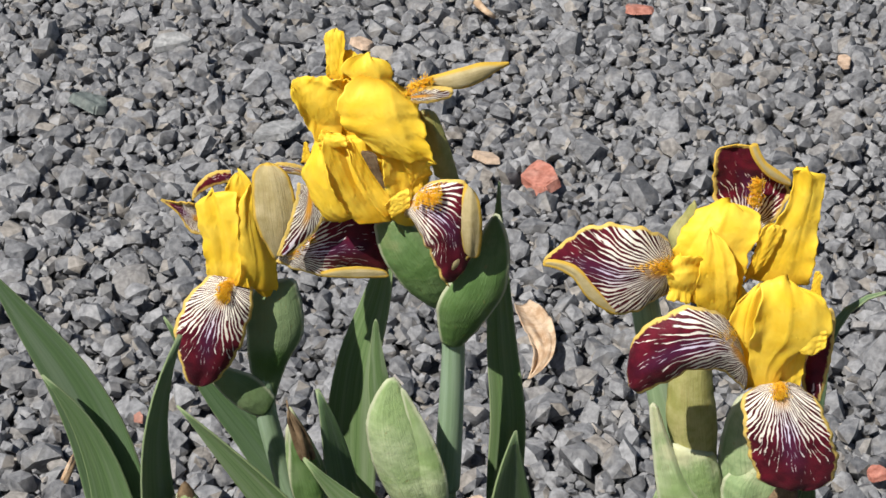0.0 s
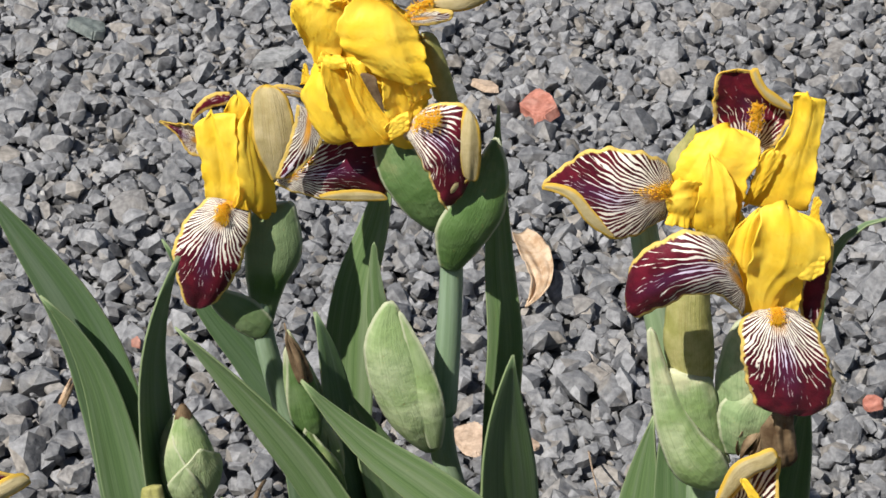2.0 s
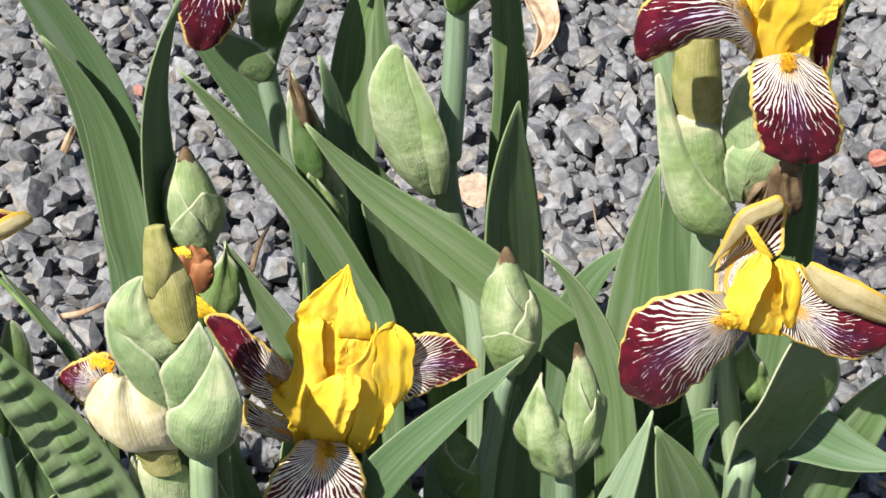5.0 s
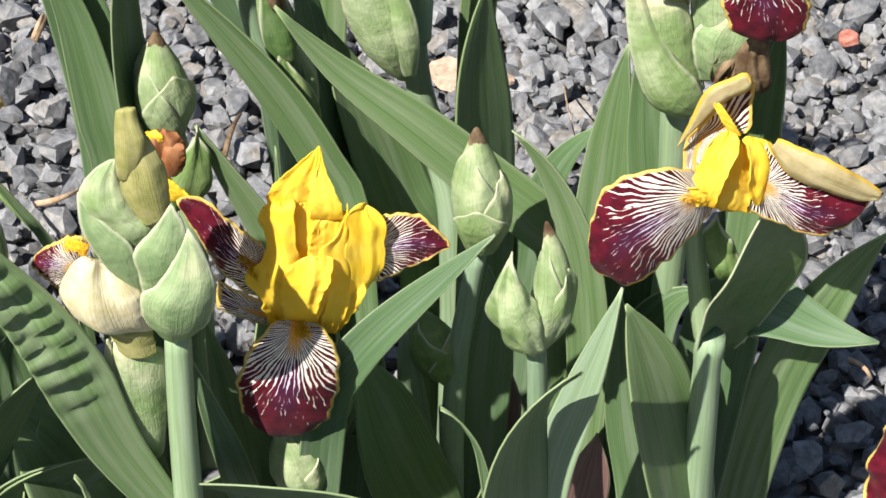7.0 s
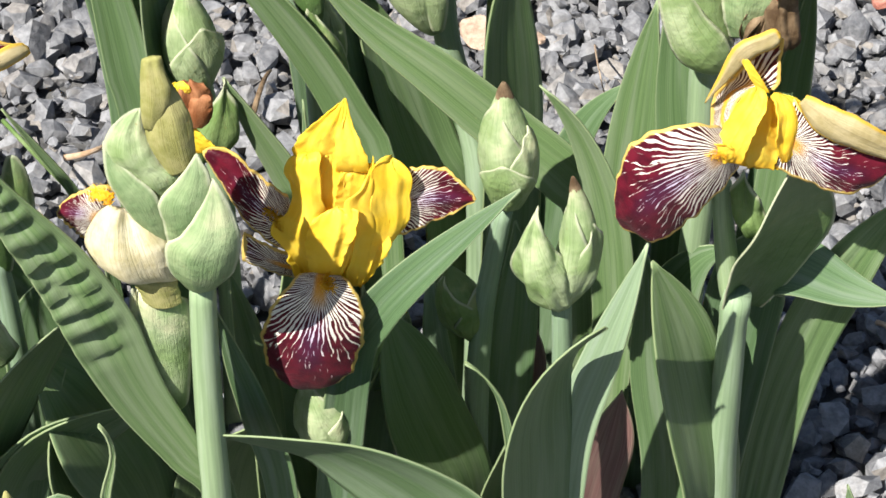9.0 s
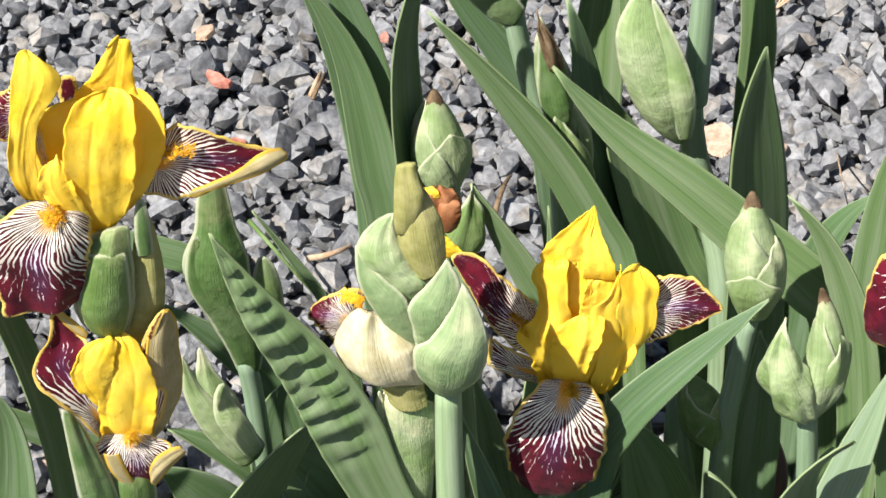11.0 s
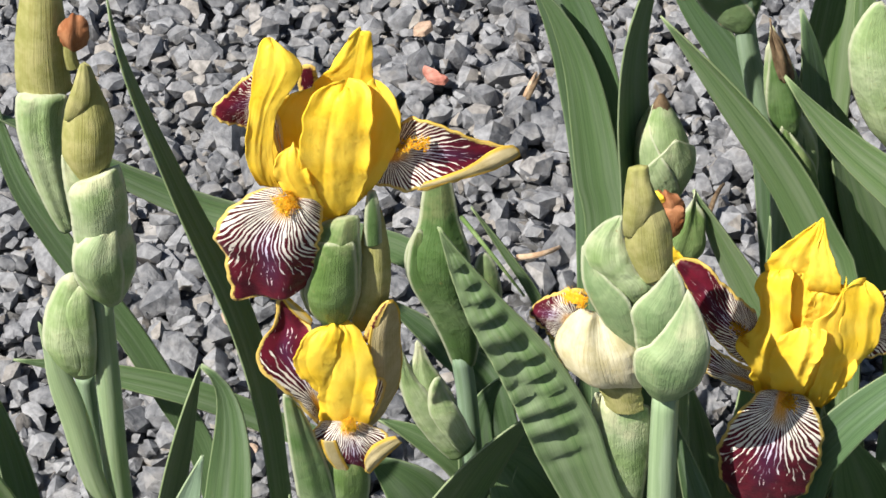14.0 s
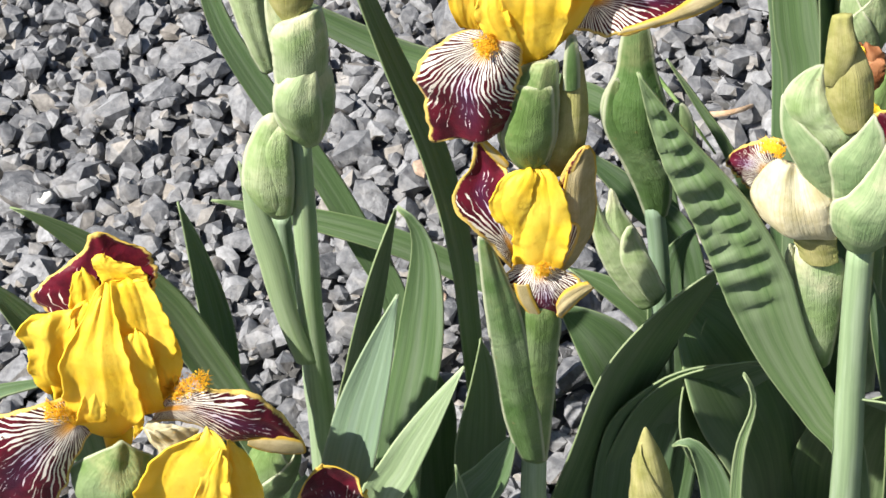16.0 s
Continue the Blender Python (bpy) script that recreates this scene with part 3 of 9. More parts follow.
def petal(owner, name, edges, face, swell=0.3, tip=0.2, skin=None, fold=0.0006, wave=0.0009, vein=1.0, onset=0.0, nu=44, nv=27):
    """A petal or bract between two edges: pairs of points from base to tip. face: the way its seen side looks;
    swell: how far the middle stands out, as a share of the half width; tip: the share of the length that is rounded off."""
    rng = np.random.default_rng(tick() + 31)
    a, b = np.array(edges, float).transpose(1, 0, 2)
    if len(a) == 2:
        a, b = (np.array([e[0], e.mean(0), e[1]]) for e in (a, b))
    yellow = name == "standard"
    if yellow:
        nu, nv = 60, 41
    left, right = spline(a, nu)[0], spline(b, nu)[0]
    u, v = np.linspace(0, 1, nu), np.linspace(-1, 1, nv)
    uu, vv = np.meshgrid(u, v, indexing="ij")
    if name in ("bract", "bud", "sheath"):
        fold, wave = 0.0005, 0.0005
    mid, arm = (left + right) / 2, (right - left) / 2
    length = np.linalg.norm(np.diff(mid, axis=0), axis=1).sum()
    if tip:
        arm = arm * np.sqrt(np.clip(1 - np.clip((u - 1 + tip) / tip, 0, 1) ** 2.6, 0.004, 1))[:, None]
    if yellow:
        arm = arm * 1.06
    half = np.linalg.norm(arm, axis=1)
    size = min(1.0, max(0.2, half.max() / 0.015)) ** 1.5
    fold, wave = fold * size, wave * size
    t = unit(np.gradient(mid, axis=0))
    f = np.array(face, float)[None]
    n = unit(f - (f * t).sum(1)[:, None] * t)
    n = unit(n - (n * unit(arm)).sum(1)[:, None] * unit(arm))
    soft = np.clip(half / (half.max() * 0.5), 0, 1)[:, None]
    lift = (0.35 if yellow else 1.0) * swell * half[:, None] * (1 - np.abs(vv) ** 2.3)
    for _ in range(4):
        k, p, w = rng.uniform(2.5, 7.5), rng.uniform(0, 6.28), rng.uniform(0.5, 2.5)
        lift += fold * soft * rng.uniform(0.4, 1) * np.sin(k * vv + w * uu + p) * (0.35 + 0.65 * uu)
    for sg in (-1, 1):
        k, p = rng.uniform(9, 17), rng.uniform(0, 6.28)
        edge = np.clip((sg * vv - 0.45) / 0.55, 0, 1) ** 1.6
        lift += wave * soft * edge * (np.sin(k * uu + p) + 0.5 * np.sin(2.3 * k * uu + 2 * p))
    out = 1 + 0.025 * np.sin(uu * rng.uniform(24, 34) + rng.uniform(0, 6)) + 0.02 * np.sin(uu * rng.uniform(48, 66))
    if not yellow and name != "fall":
        out = 1 + 0.3 * (out - 1)
    slip = np.zeros_like(uu)
    if yellow:
        # creases that run up from the base, a crimped margin that turns out, cross wrinkles and an uneven tip
        for _ in range(2):
            c = rng.uniform(-0.75, 0.75) + rng.uniform(-0.5, 0.5) * (uu - 0.3)
            ridge = np.exp(-np.abs(vv - c) / rng.uniform(0.12, 0.35))
            lift += rng.choice((-1, 1)) * rng.uniform(0.045, 0.085) * half[:, None] * ridge * np.clip(uu * 3, 0, 1)
        for sg in (-1, 1):
            p, k = rng.uniform(0, 6.28), rng.uniform(3, 6)
            edge = np.clip((sg * vv - 0.55) / 0.45, 0, 1) ** 1.5
            lift += half[:, None] * edge * (0.10 + 0.13 * np.sin(k * uu + p) + 0.05 * np.sin(4.3 * k * uu + 2 * p))
            out = out + np.where(sg * vv > 0, 0.03 * np.sin(rng.uniform(4, 8) * uu + p), 0)
        for _ in range(5):
            k, w, p = rng.uniform(14, 34), rng.uniform(-9, 9), rng.uniform(0, 6.28)
            near = np.clip(0.5 + np.sin(rng.uniform(2, 5) * vv + rng.uniform(2, 5) * uu + p), 0, 1)
            lift += 0.00008 * near * np.sin(k * uu + w * vv + 1.6 * np.sin(4 * vv + p) + p) * soft
        crimp = np.clip((uu - 0.8) / 0.2, 0, 1) ** 1.5
        lift += half[:, None] * crimp * (0.08 * np.sin(rng.uniform(3, 6) * vv + rng.uniform(0, 6)) + 0.05 * np.sin(rng.uniform(9, 15) * vv))
        slip = 0.03 * length * np.clip((uu - 0.6) / 0.4, 0, 1) ** 2 * (np.sin(rng.uniform(2, 4) * vv + rng.uniform(0, 6)) + 0.5 * np.sin(8 * vv + rng.uniform(0, 6)))
    grid = mid[:, None] + arm[:, None] * (vv * out)[..., None] + n[:, None] * lift[..., None] + t[:, None] * slip[..., None]
    if (np.cross(arm, t) * n).sum() < 0:
        grid = grid[:, ::-1]
    upper, lower = {"standard": (YELLOW, YELLOW), "fall": (FALL, TAN)}.get(name, (skin, skin))
    return sheet(name, grid, length, half, [upper, lower], owner, 0.0006, vein, onset)



def spathe(owner, points, width, face, **more):
    return sheath("spathe", owner, points, width, face, seed=tick(), **more)


def bud(owner, points, width, face, core=None, tip=True, bracts=2, skin=None, turn=0.0, label=""):
    """A bud in its overlapping bracts, with a dry tip."""
    p = [np.array(q, float) for q in points]
    body = bud_body("bud", owner, p, width * 0.86, core or BUD, face, seed=tick())
    if label:
        tagged(body, label)
    cuts = (0.94, 0.72, 0.5)
    for n in range(bracts):
        c, t, length = spline(p, 30)
        end = max(4, int(30 * cuts[n]))
        sheath("bract", body, [c[0], c[end // 3], c[2 * end // 3], c[end - 1]], width * (0.96 + 0.035 * n), face, (turn + (-55, 62, -18)[n]), 118 - 8 * n,
               skin or BUD, seed=tick(), lo=0.36, top=0.09, at=0.42, reach=cuts[n], dent=0.0005, close=2.4)
    if tip:
        c, t, length = spline(p, 30)
        e, d = c[-1], t[-1]
        k = c[25]
        bud_body("dry_tip", body, [k, (k + e) / 2, e + d * width * 0.05], width * 0.31, BROWN, face, lo=0.98, top=0.22, at=0.06, seed=tick(), sides=14, nu=12, flat=0.8)
    return body


def withered(owner, points, width, face, skin, pieces=4, label=""):
    """A shrivelled flower: a few crumpled scraps wrapped round one another."""
    p = np.array(points, float)
    first = None
    for n in range(pieces):
        rng = np.random.default_rng(tick())
        q = p + rng.normal(0, width * 0.10, p.shape) * np.linspace(0.2, 1, len(p))[:, None]
        f = np.array(face) + rng.normal(0, 0.55, 3)
        ob = blade("withered_petal", first or owner, q, width * rng.uniform(1.1, 1.5), f, "bract", cup=2.0, wave=width * 0.05, waves=2.0, crumple=width * 0.05,
                   crease=width * 0.05, materials=[skin, skin], nu=22, nv=15, seed=tick(), curl=(rng.uniform(0, 1.2), rng.uniform(0, 1.2)))
        if first is None:
            first = tagged(ob, label) if label else ob
    return first


def stem(owner, points, radii, **more):
    return tube("stem", owner, points, radii, STEM, **more)


def shard(name, x, y, size, turn, material, label, category, tall=0.35, seed=0):
    """A broken piece of tile or stone lying on the gravel: an uneven slab with chipped edges."""
    rng = np.random.default_rng(seed + 90)
    n = int(rng.integers(5, 8))
    a = (np.arange(n) + rng.uniform(-0.28, 0.28, n)) * 2 * np.pi / n
    r = rng.uniform(0.78, 1.12, n)
    bm = bmesh.new()
    low = [bm.verts.new((q * math.cos(b), q * math.sin(b), -0.5)) for q, b in zip(r, a)]
    high = [bm.verts.new((q * w * math.cos(b), q * w * math.sin(b), 0.5 + e)) for q, b, w, e in zip(r, a, rng.uniform(0.82, 0.97, n), rng.uniform(-0.18, 0.12, n))]
    bm.faces.new(low[::-1])
    bmesh.ops.triangulate(bm, faces=[bm.faces.new(high)])
    for i in range(n):
        bm.faces.new((low[i], low[(i + 1) % n], high[(i + 1) % n], high[i]))
    bmesh.ops.bevel(bm, geom=list(bm.edges), offset=0.07, segments=2, affect="EDGES", clamp_overlap=True)
    me = bpy.data.meshes.new(name)
    bm.to_mesh(me)
    bm.free()
    me.materials.append(material)
    ob = new(name, me)
    ob.matrix_world = pose(x, y, 0.019, rng.uniform(-14, 14), rng.uniform(-14, 14), turn) @ Matrix.Diagonal((size[0] * 0.62, size[1] * 0.62, size[0] * tall, 1))
    return tagged(ob, label, category)


# ---- ground ----
def ground_sheet():
    """One sheet to the horizon, finer near the bed."""
    r = np.r_[0, np.linspace(0.4, 3, 12), 5, 10, 30, 100, 400, 1500]
    a = np.linspace(0, 2 * np.pi, 48, endpoint=False)
    verts = [(0, 0.6, -0.006)]
    for q in r[1:]:
        verts += [(q * math.cos(b), 0.6 + q * math.sin(b), -0.006 + 0.003 * math.sin(q * 5 + 3 * b)) for b in a]
    faces = [(0, 1 + i, 1 + (i + 1) % 48) for i in range(48)]
    for k in range(len(r) - 2):
        b = 1 + 48 * k
        faces += [(b + i, b + 48 + i, b + 48 + (i + 1) % 48, b + (i + 1) % 48) for i in range(48)]
    ob = put_mesh("ground", np.array(verts), faces, None, None, [GROUND], [0] * len(faces), None)
    return tagged(ob, "dark gritty soil under loose grey gravel", "ground", kind="structure")


GROUND_SHEET = ground_sheet()


# ---- the irises ----

tall_iris = plant('tall iris with a yellow and maroon flower and fat bud', 0, 0)
petal(tall_iris, 'bract', [((-0.0073, -0.0351, 0.4027), (0.0086, -0.0349, 0.4034)), ((-0.0118, -0.0351, 0.4314), (0.0029, -0.0349, 0.4283)), ((-0.0116, -0.0358, 0.4602), (-0.0029, -0.0358, 0.4569)), ((-0.0092, -0.0366, 0.4857), (-0.0074, -0.0366, 0.4854))], (0.03, -0.82, 0.57), swell=0.2, skin=LEAF, tip=0.03)
petal(tall_iris, 'bud', [((0.0206, -0.038, 0.3438), (0.0316, -0.0379, 0.3457)), ((0.0028, -0.0429, 0.3652), (0.0329, -0.0426, 0.3667)), ((-0.0065, -0.0447, 0.3861), (0.033, -0.0442, 0.3841)), ((-0.0122, -0.0448, 0.4095), (0.0253, -0.0444, 0.4055)), ((-0.0122, -0.0432, 0.4257), (0.0172, -0.0429, 0.4233)), ((-0.0075, -0.0416, 0.4393), (0.0092, -0.0414, 0.4378)), ((-0.0004, -0.0399, 0.4505), (0.0046, -0.0398, 0.4485))], (0.02, -0.80, 0.59), swell=0.5, skin=BUD, tip=0.04)
petal(tall_iris, 'bract', [((0.0259, -0.0442, 0.3495), (0.0323, -0.0441, 0.3515)), ((0.0174, -0.0507, 0.3821), (0.0335, -0.0506, 0.385)), ((0.0145, -0.0501, 0.4052), (0.0272, -0.05, 0.409)), ((0.0104, -0.047, 0.4259), (0.0185, -0.047, 0.4271)), ((0.0054, -0.0431, 0.4445), (0.0073, -0.0431, 0.4453))], (0.01, -0.80, 0.60), swell=0.4, skin=BUD, tip=0.04)
# two bracts whose darker green also stands in for the flower's shade
petal(tall_iris, 'bract', [((0.0222, -0.0281, 0.4887), (0.0305, -0.028, 0.4926)), ((0.0114, -0.0315, 0.4986), (0.0336, -0.0313, 0.5055)), ((0.0006, -0.0333, 0.5136), (0.0312, -0.033, 0.5209)), ((-0.0063, -0.0317, 0.5252), (0.0221, -0.0314, 0.5328)), ((-0.0095, -0.0283, 0.5376), (0.0107, -0.0281, 0.5421)), ((-0.0099, -0.0266, 0.5415), (0.006, -0.0265, 0.5448))], (0.02, -0.85, 0.53), swell=0.4, skin=SPATHE_SHADED, tip=0.04)
petal(tall_iris, 'bract', [((0.0277, -0.0313, 0.468), (0.0402, -0.0312, 0.4668)), ((0.0249, -0.0364, 0.4898), (0.0499, -0.0361, 0.4843)), ((0.0262, -0.0381, 0.5016), (0.0609, -0.0378, 0.5052)), ((0.0335, -0.0364, 0.5141), (0.0632, -0.0361, 0.524)), ((0.0399, -0.033, 0.5237), (0.0619, -0.0328, 0.5375)), ((0.0482, -0.0295, 0.5389), (0.0576, -0.0294, 0.5483)), ((0.0536, -0.0277, 0.5482), (0.056, -0.0277, 0.5504))], (-0.01, -0.85, 0.53), swell=0.4, skin=SPATHE_SHADED, tip=0.03)
stem(tall_iris, [(0.0342, -0.0246, 0.4753), (0.0343, -0.0246, 0.4314), (0.0326, -0.0246, 0.3633)], [0.0062, 0.0071, 0.0079])
stem(tall_iris, [(0.0307, -0.0231, 0.3705), (0.0335, -0.0231, 0.3313), (0.0468, -0.0231, 0.2757), (0.058, -0.0333, 0.2212), (0.0646, -0.0393, -0.005)], [0.0075, 0.0083, 0.0090, 0.0104], joints=(0.2,))
flower_a = flower(tall_iris, (0.0107, -0.0249, 0.5313), (-0.0017, -0.0253, 0.5627), 0.0182, 'open flower with yellow standards and veined maroon falls')
petal(flower_a, 'standard', [((-0.0287, -0.0232, 0.5914), (0.0142, -0.0228, 0.5926)), ((-0.0286, -0.0232, 0.6147), (0.011, -0.0228, 0.6108)), ((-0.0276, -0.0249, 0.6304), (-0.0023, -0.0246, 0.6272)), ((-0.0211, -0.0266, 0.6395), (-0.0052, -0.0264, 0.6361))], (0.04, -0.89, 0.46), swell=0.3, fold=0.0008)
petal(flower_a, 'standard', [((-0.0269, -0.0311, 0.546), (0.0121, -0.0307, 0.5517)), ((-0.0312, -0.032, 0.5724), (0.0177, -0.0315, 0.5755)), ((-0.0312, -0.0303, 0.5934), (0.0129, -0.0298, 0.5964))], (0.04, -0.87, 0.50), swell=0.3, tip=0.05, fold=0.0006)
petal(flower_a, 'standard', [((-0.0374, -0.0268, 0.5798), (-0.0166, -0.0266, 0.5804)), ((-0.041, -0.0269, 0.5908), (-0.0166, -0.0266, 0.5929)), ((-0.0391, -0.0268, 0.6019), (-0.0179, -0.0266, 0.6053))], (0.06, -0.87, 0.48), swell=0.1, tip=0.03)
petal(flower_a, 'standard', [((-0.036, -0.0286, 0.5933), (-0.019, -0.0284, 0.5938)), ((-0.032, -0.0285, 0.6086), (-0.0202, -0.0284, 0.6089)), ((-0.0322, -0.0276, 0.6244), (-0.019, -0.0275, 0.6261))], (0.06, -0.88, 0.47), swell=0.2, tip=0.05)
petal(flower_a, 'standard', [((-0.0268, -0.0276, 0.6252), (-0.0208, -0.0275, 0.626)), ((-0.0274, -0.0275, 0.6339), (-0.02, -0.0275, 0.6361)), ((-0.0265, -0.0266, 0.6443), (-0.0188, -0.0266, 0.6416))], (0.05, -0.89, 0.45), swell=0.25, tip=0.12)
petal(flower_a, 'standard', [((-0.0343, -0.0321, 0.6298), (-0.0257, -0.032, 0.6279)), ((-0.0343, -0.0321, 0.6386), (-0.0264, -0.032, 0.637)), ((-0.0349, -0.0312, 0.6474), (-0.0252, -0.0311, 0.6461)), ((-0.0352, -0.0303, 0.6524), (-0.0255, -0.0302, 0.6522)), ((-0.0334, -0.0285, 0.655), (-0.0261, -0.0284, 0.6555))], (0.06, -0.89, 0.45), swell=0.2, tip=0.05)
petal(flower_a, 'standard', [((-0.0273, -0.0302, 0.5966), (-0.0213, -0.0302, 0.6271)), ((-0.0392, -0.0338, 0.5969), (-0.0313, -0.032, 0.6302)), ((-0.0455, -0.0374, 0.6072), (-0.039, -0.0321, 0.6303)), ((-0.0493, -0.041, 0.6173), (-0.0462, -0.0322, 0.6296)), ((-0.0517, -0.0411, 0.626), (-0.0512, -0.0358, 0.6285))], (0.07, -0.88, 0.47), swell=0.35, tip=0.05)
petal(flower_a, 'standard', [((0.0005, -0.0299, 0.5967), (0.0157, -0.0298, 0.5971)), ((-0.0091, -0.0327, 0.6163), (0.0106, -0.0298, 0.6141)), ((-0.0179, -0.0363, 0.6291), (-0.0003, -0.03, 0.6264)), ((-0.0264, -0.0355, 0.6373), (-0.0024, -0.03, 0.6362)), ((-0.0189, -0.0301, 0.6429), (-0.0064, -0.03, 0.6411))], (0.04, -0.89, 0.46), swell=0.6, tip=0.06)
petal(flower_a, 'standard', [((0.0026, -0.0403, 0.5599), (0.0091, -0.035, 0.5575)), ((-0.0036, -0.0421, 0.5728), (0.0098, -0.0333, 0.5696)), ((-0.0052, -0.0413, 0.5862), (0.0118, -0.0324, 0.5804)), ((-0.0052, -0.0352, 0.5904), (0.0153, -0.0324, 0.5875))], (0.03, -0.87, 0.50), swell=0.3, tip=0.05)
petal(flower_a, 'standard', [((0.0094, -0.0377, 0.5721), (0.0145, -0.0376, 0.5764)), ((0.0084, -0.0403, 0.5805), (0.0187, -0.0402, 0.5839)), ((0.0053, -0.0395, 0.5883), (0.0218, -0.0393, 0.5874))], (0.02, -0.87, 0.49), swell=0.25, tip=0.08)
petal(flower_a, 'standard', [((0.0002, -0.0411, 0.5534), (0.0094, -0.041, 0.5596)), ((-0.004, -0.0412, 0.5631), (0.0088, -0.0411, 0.5712))], (0.03, -0.86, 0.51), swell=0.3, tip=0.2)
petal(flower_a, 'standard', [((-0.0169, -0.0421, 0.5491), (-0.0008, -0.03, 0.5441)), ((-0.0284, -0.0449, 0.5644), (-0.0058, -0.03, 0.5536)), ((-0.034, -0.045, 0.5811), (-0.0149, -0.0301, 0.5706)), ((-0.0369, -0.0425, 0.5948), (-0.021, -0.0302, 0.5847)), ((-0.0368, -0.0373, 0.5981), (-0.0246, -0.0319, 0.5953))], (0.05, -0.87, 0.50), swell=0.35, tip=0.05)
petal(flower_a, 'standard', [((-0.0034, -0.0437, 0.5546), (0.0015, -0.0368, 0.5526)), ((-0.0144, -0.0448, 0.5704), (0, -0.0386, 0.5621)), ((-0.0217, -0.0441, 0.5865), (-0.006, -0.0369, 0.5708)), ((-0.0242, -0.0381, 0.5955), (-0.0208, -0.0345, 0.5946))], (0.04, -0.87, 0.50), swell=0.3, tip=0.05)
petal(flower_a, 'standard', [((-0.0305, -0.0371, 0.547), (-0.0214, -0.0447, 0.5551)), ((-0.0391, -0.0372, 0.5545), (-0.0264, -0.0474, 0.566)), ((-0.0456, -0.0365, 0.5734), (-0.0314, -0.0476, 0.5803)), ((-0.043, -0.0373, 0.5841), (-0.0346, -0.0451, 0.5884)), ((-0.0376, -0.0356, 0.5988), (-0.0341, -0.0381, 0.5959))], (0.06, -0.86, 0.50), swell=0.35, tip=0.05)
petal(flower_a, 'standard', [((-0.0376, -0.0399, 0.5926), (-0.0237, -0.0398, 0.5947)), ((-0.0377, -0.0408, 0.5979), (-0.0243, -0.0407, 0.5983)), ((-0.0365, -0.0373, 0.6003), (-0.0255, -0.0372, 0.5992))], (0.06, -0.87, 0.48), swell=0.2, tip=0.1)
petal(flower_a, 'standard', [((-0.0175, -0.0381, 0.6332), (-0.0003, -0.0326, 0.6248)), ((-0.0252, -0.0444, 0.6279), (0.0088, -0.0387, 0.6205)), ((-0.0276, -0.047, 0.6192), (0.0138, -0.0404, 0.6097)), ((-0.0236, -0.0477, 0.6094), (0.0164, -0.0438, 0.6007)), ((-0.0168, -0.0459, 0.6032), (0.0196, -0.0437, 0.5946)), ((-0.0047, -0.0422, 0.5916), (0.0221, -0.0411, 0.5865))], (0.04, -0.88, 0.48), swell=0.75, tip=0.06)
petal(flower_a, 'standard', [((-0.0477, -0.0339, 0.5806), (-0.0421, -0.0338, 0.5808)), ((-0.046, -0.0339, 0.5929), (-0.0446, -0.0339, 0.5926))], (0.07, -0.87, 0.49), swell=0.2, tip=0.1)
petal(flower_a, 'stamen', [((-0.0038, -0.0412, 0.5697), (-0.0007, -0.0412, 0.569)), ((-0.0112, -0.0414, 0.5816), (-0.0059, -0.0413, 0.5806)), ((-0.0171, -0.0397, 0.5925), (-0.0084, -0.0396, 0.5907))], (0.04, -0.87, 0.49), swell=0.3, tip=0.1, skin=BROWN)
petal(flower_a, 'fall', [((0.0065, -0.0333, 0.5496), (0.013, -0.0333, 0.5623)), ((0.0135, -0.0435, 0.549), (0.0219, -0.0436, 0.5775)), ((0.0195, -0.0485, 0.539), (0.0387, -0.0486, 0.5789)), ((0.0251, -0.0466, 0.5246), (0.0437, -0.0467, 0.5544)), ((0.0307, -0.0431, 0.5119), (0.0438, -0.0431, 0.5302))], (0.01, -0.86, 0.52), swell=0.3, tip=0.1)
petal(flower_a, 'curled_margin', [((0.0383, -0.0486, 0.5796), (0.0426, -0.0486, 0.5749)), ((0.0353, -0.052, 0.5641), (0.0463, -0.0519, 0.5679)), ((0.0363, -0.0518, 0.5486), (0.0477, -0.0517, 0.5506)), ((0.0389, -0.0491, 0.5366), (0.0461, -0.049, 0.5339))], (-0.00, -0.86, 0.51), swell=0.5, tip=0.1, skin=TAN)
petal(flower_a, 'curled_margin', [((0.0316, -0.0448, 0.513), (0.0291, -0.0448, 0.5165)), ((0.0269, -0.0475, 0.5259), (0.0361, -0.0474, 0.5269)), ((0.0318, -0.0483, 0.5348), (0.0428, -0.0482, 0.5361))], (0.00, -0.85, 0.53), swell=0.4, tip=0.1, skin=TAN)
hairs('beard', flower_a, [(0.0134, -0.0505, 0.5703), (0.0181, -0.0539, 0.5732), (0.0257, -0.0556, 0.5758)], (0.02, -0.86, 0.81), 480, 0.00375, 0.005, tick())
petal(flower_a, 'curled_margin', [((0.0073, -0.0299, 0.6227), (0.0072, -0.0299, 0.6259)), ((0.0183, -0.0333, 0.6274), (0.0197, -0.0333, 0.633)), ((0.03, -0.0368, 0.6277), (0.0326, -0.0368, 0.6394)), ((0.0414, -0.0367, 0.6306), (0.0439, -0.0367, 0.6429)), ((0.0527, -0.0348, 0.6377), (0.0548, -0.0348, 0.6429)), ((0.0589, -0.0338, 0.6413), (0.0591, -0.0338, 0.6426))], (0.00, -0.89, 0.46), swell=0.4, skin=TAN, tip=0.03)
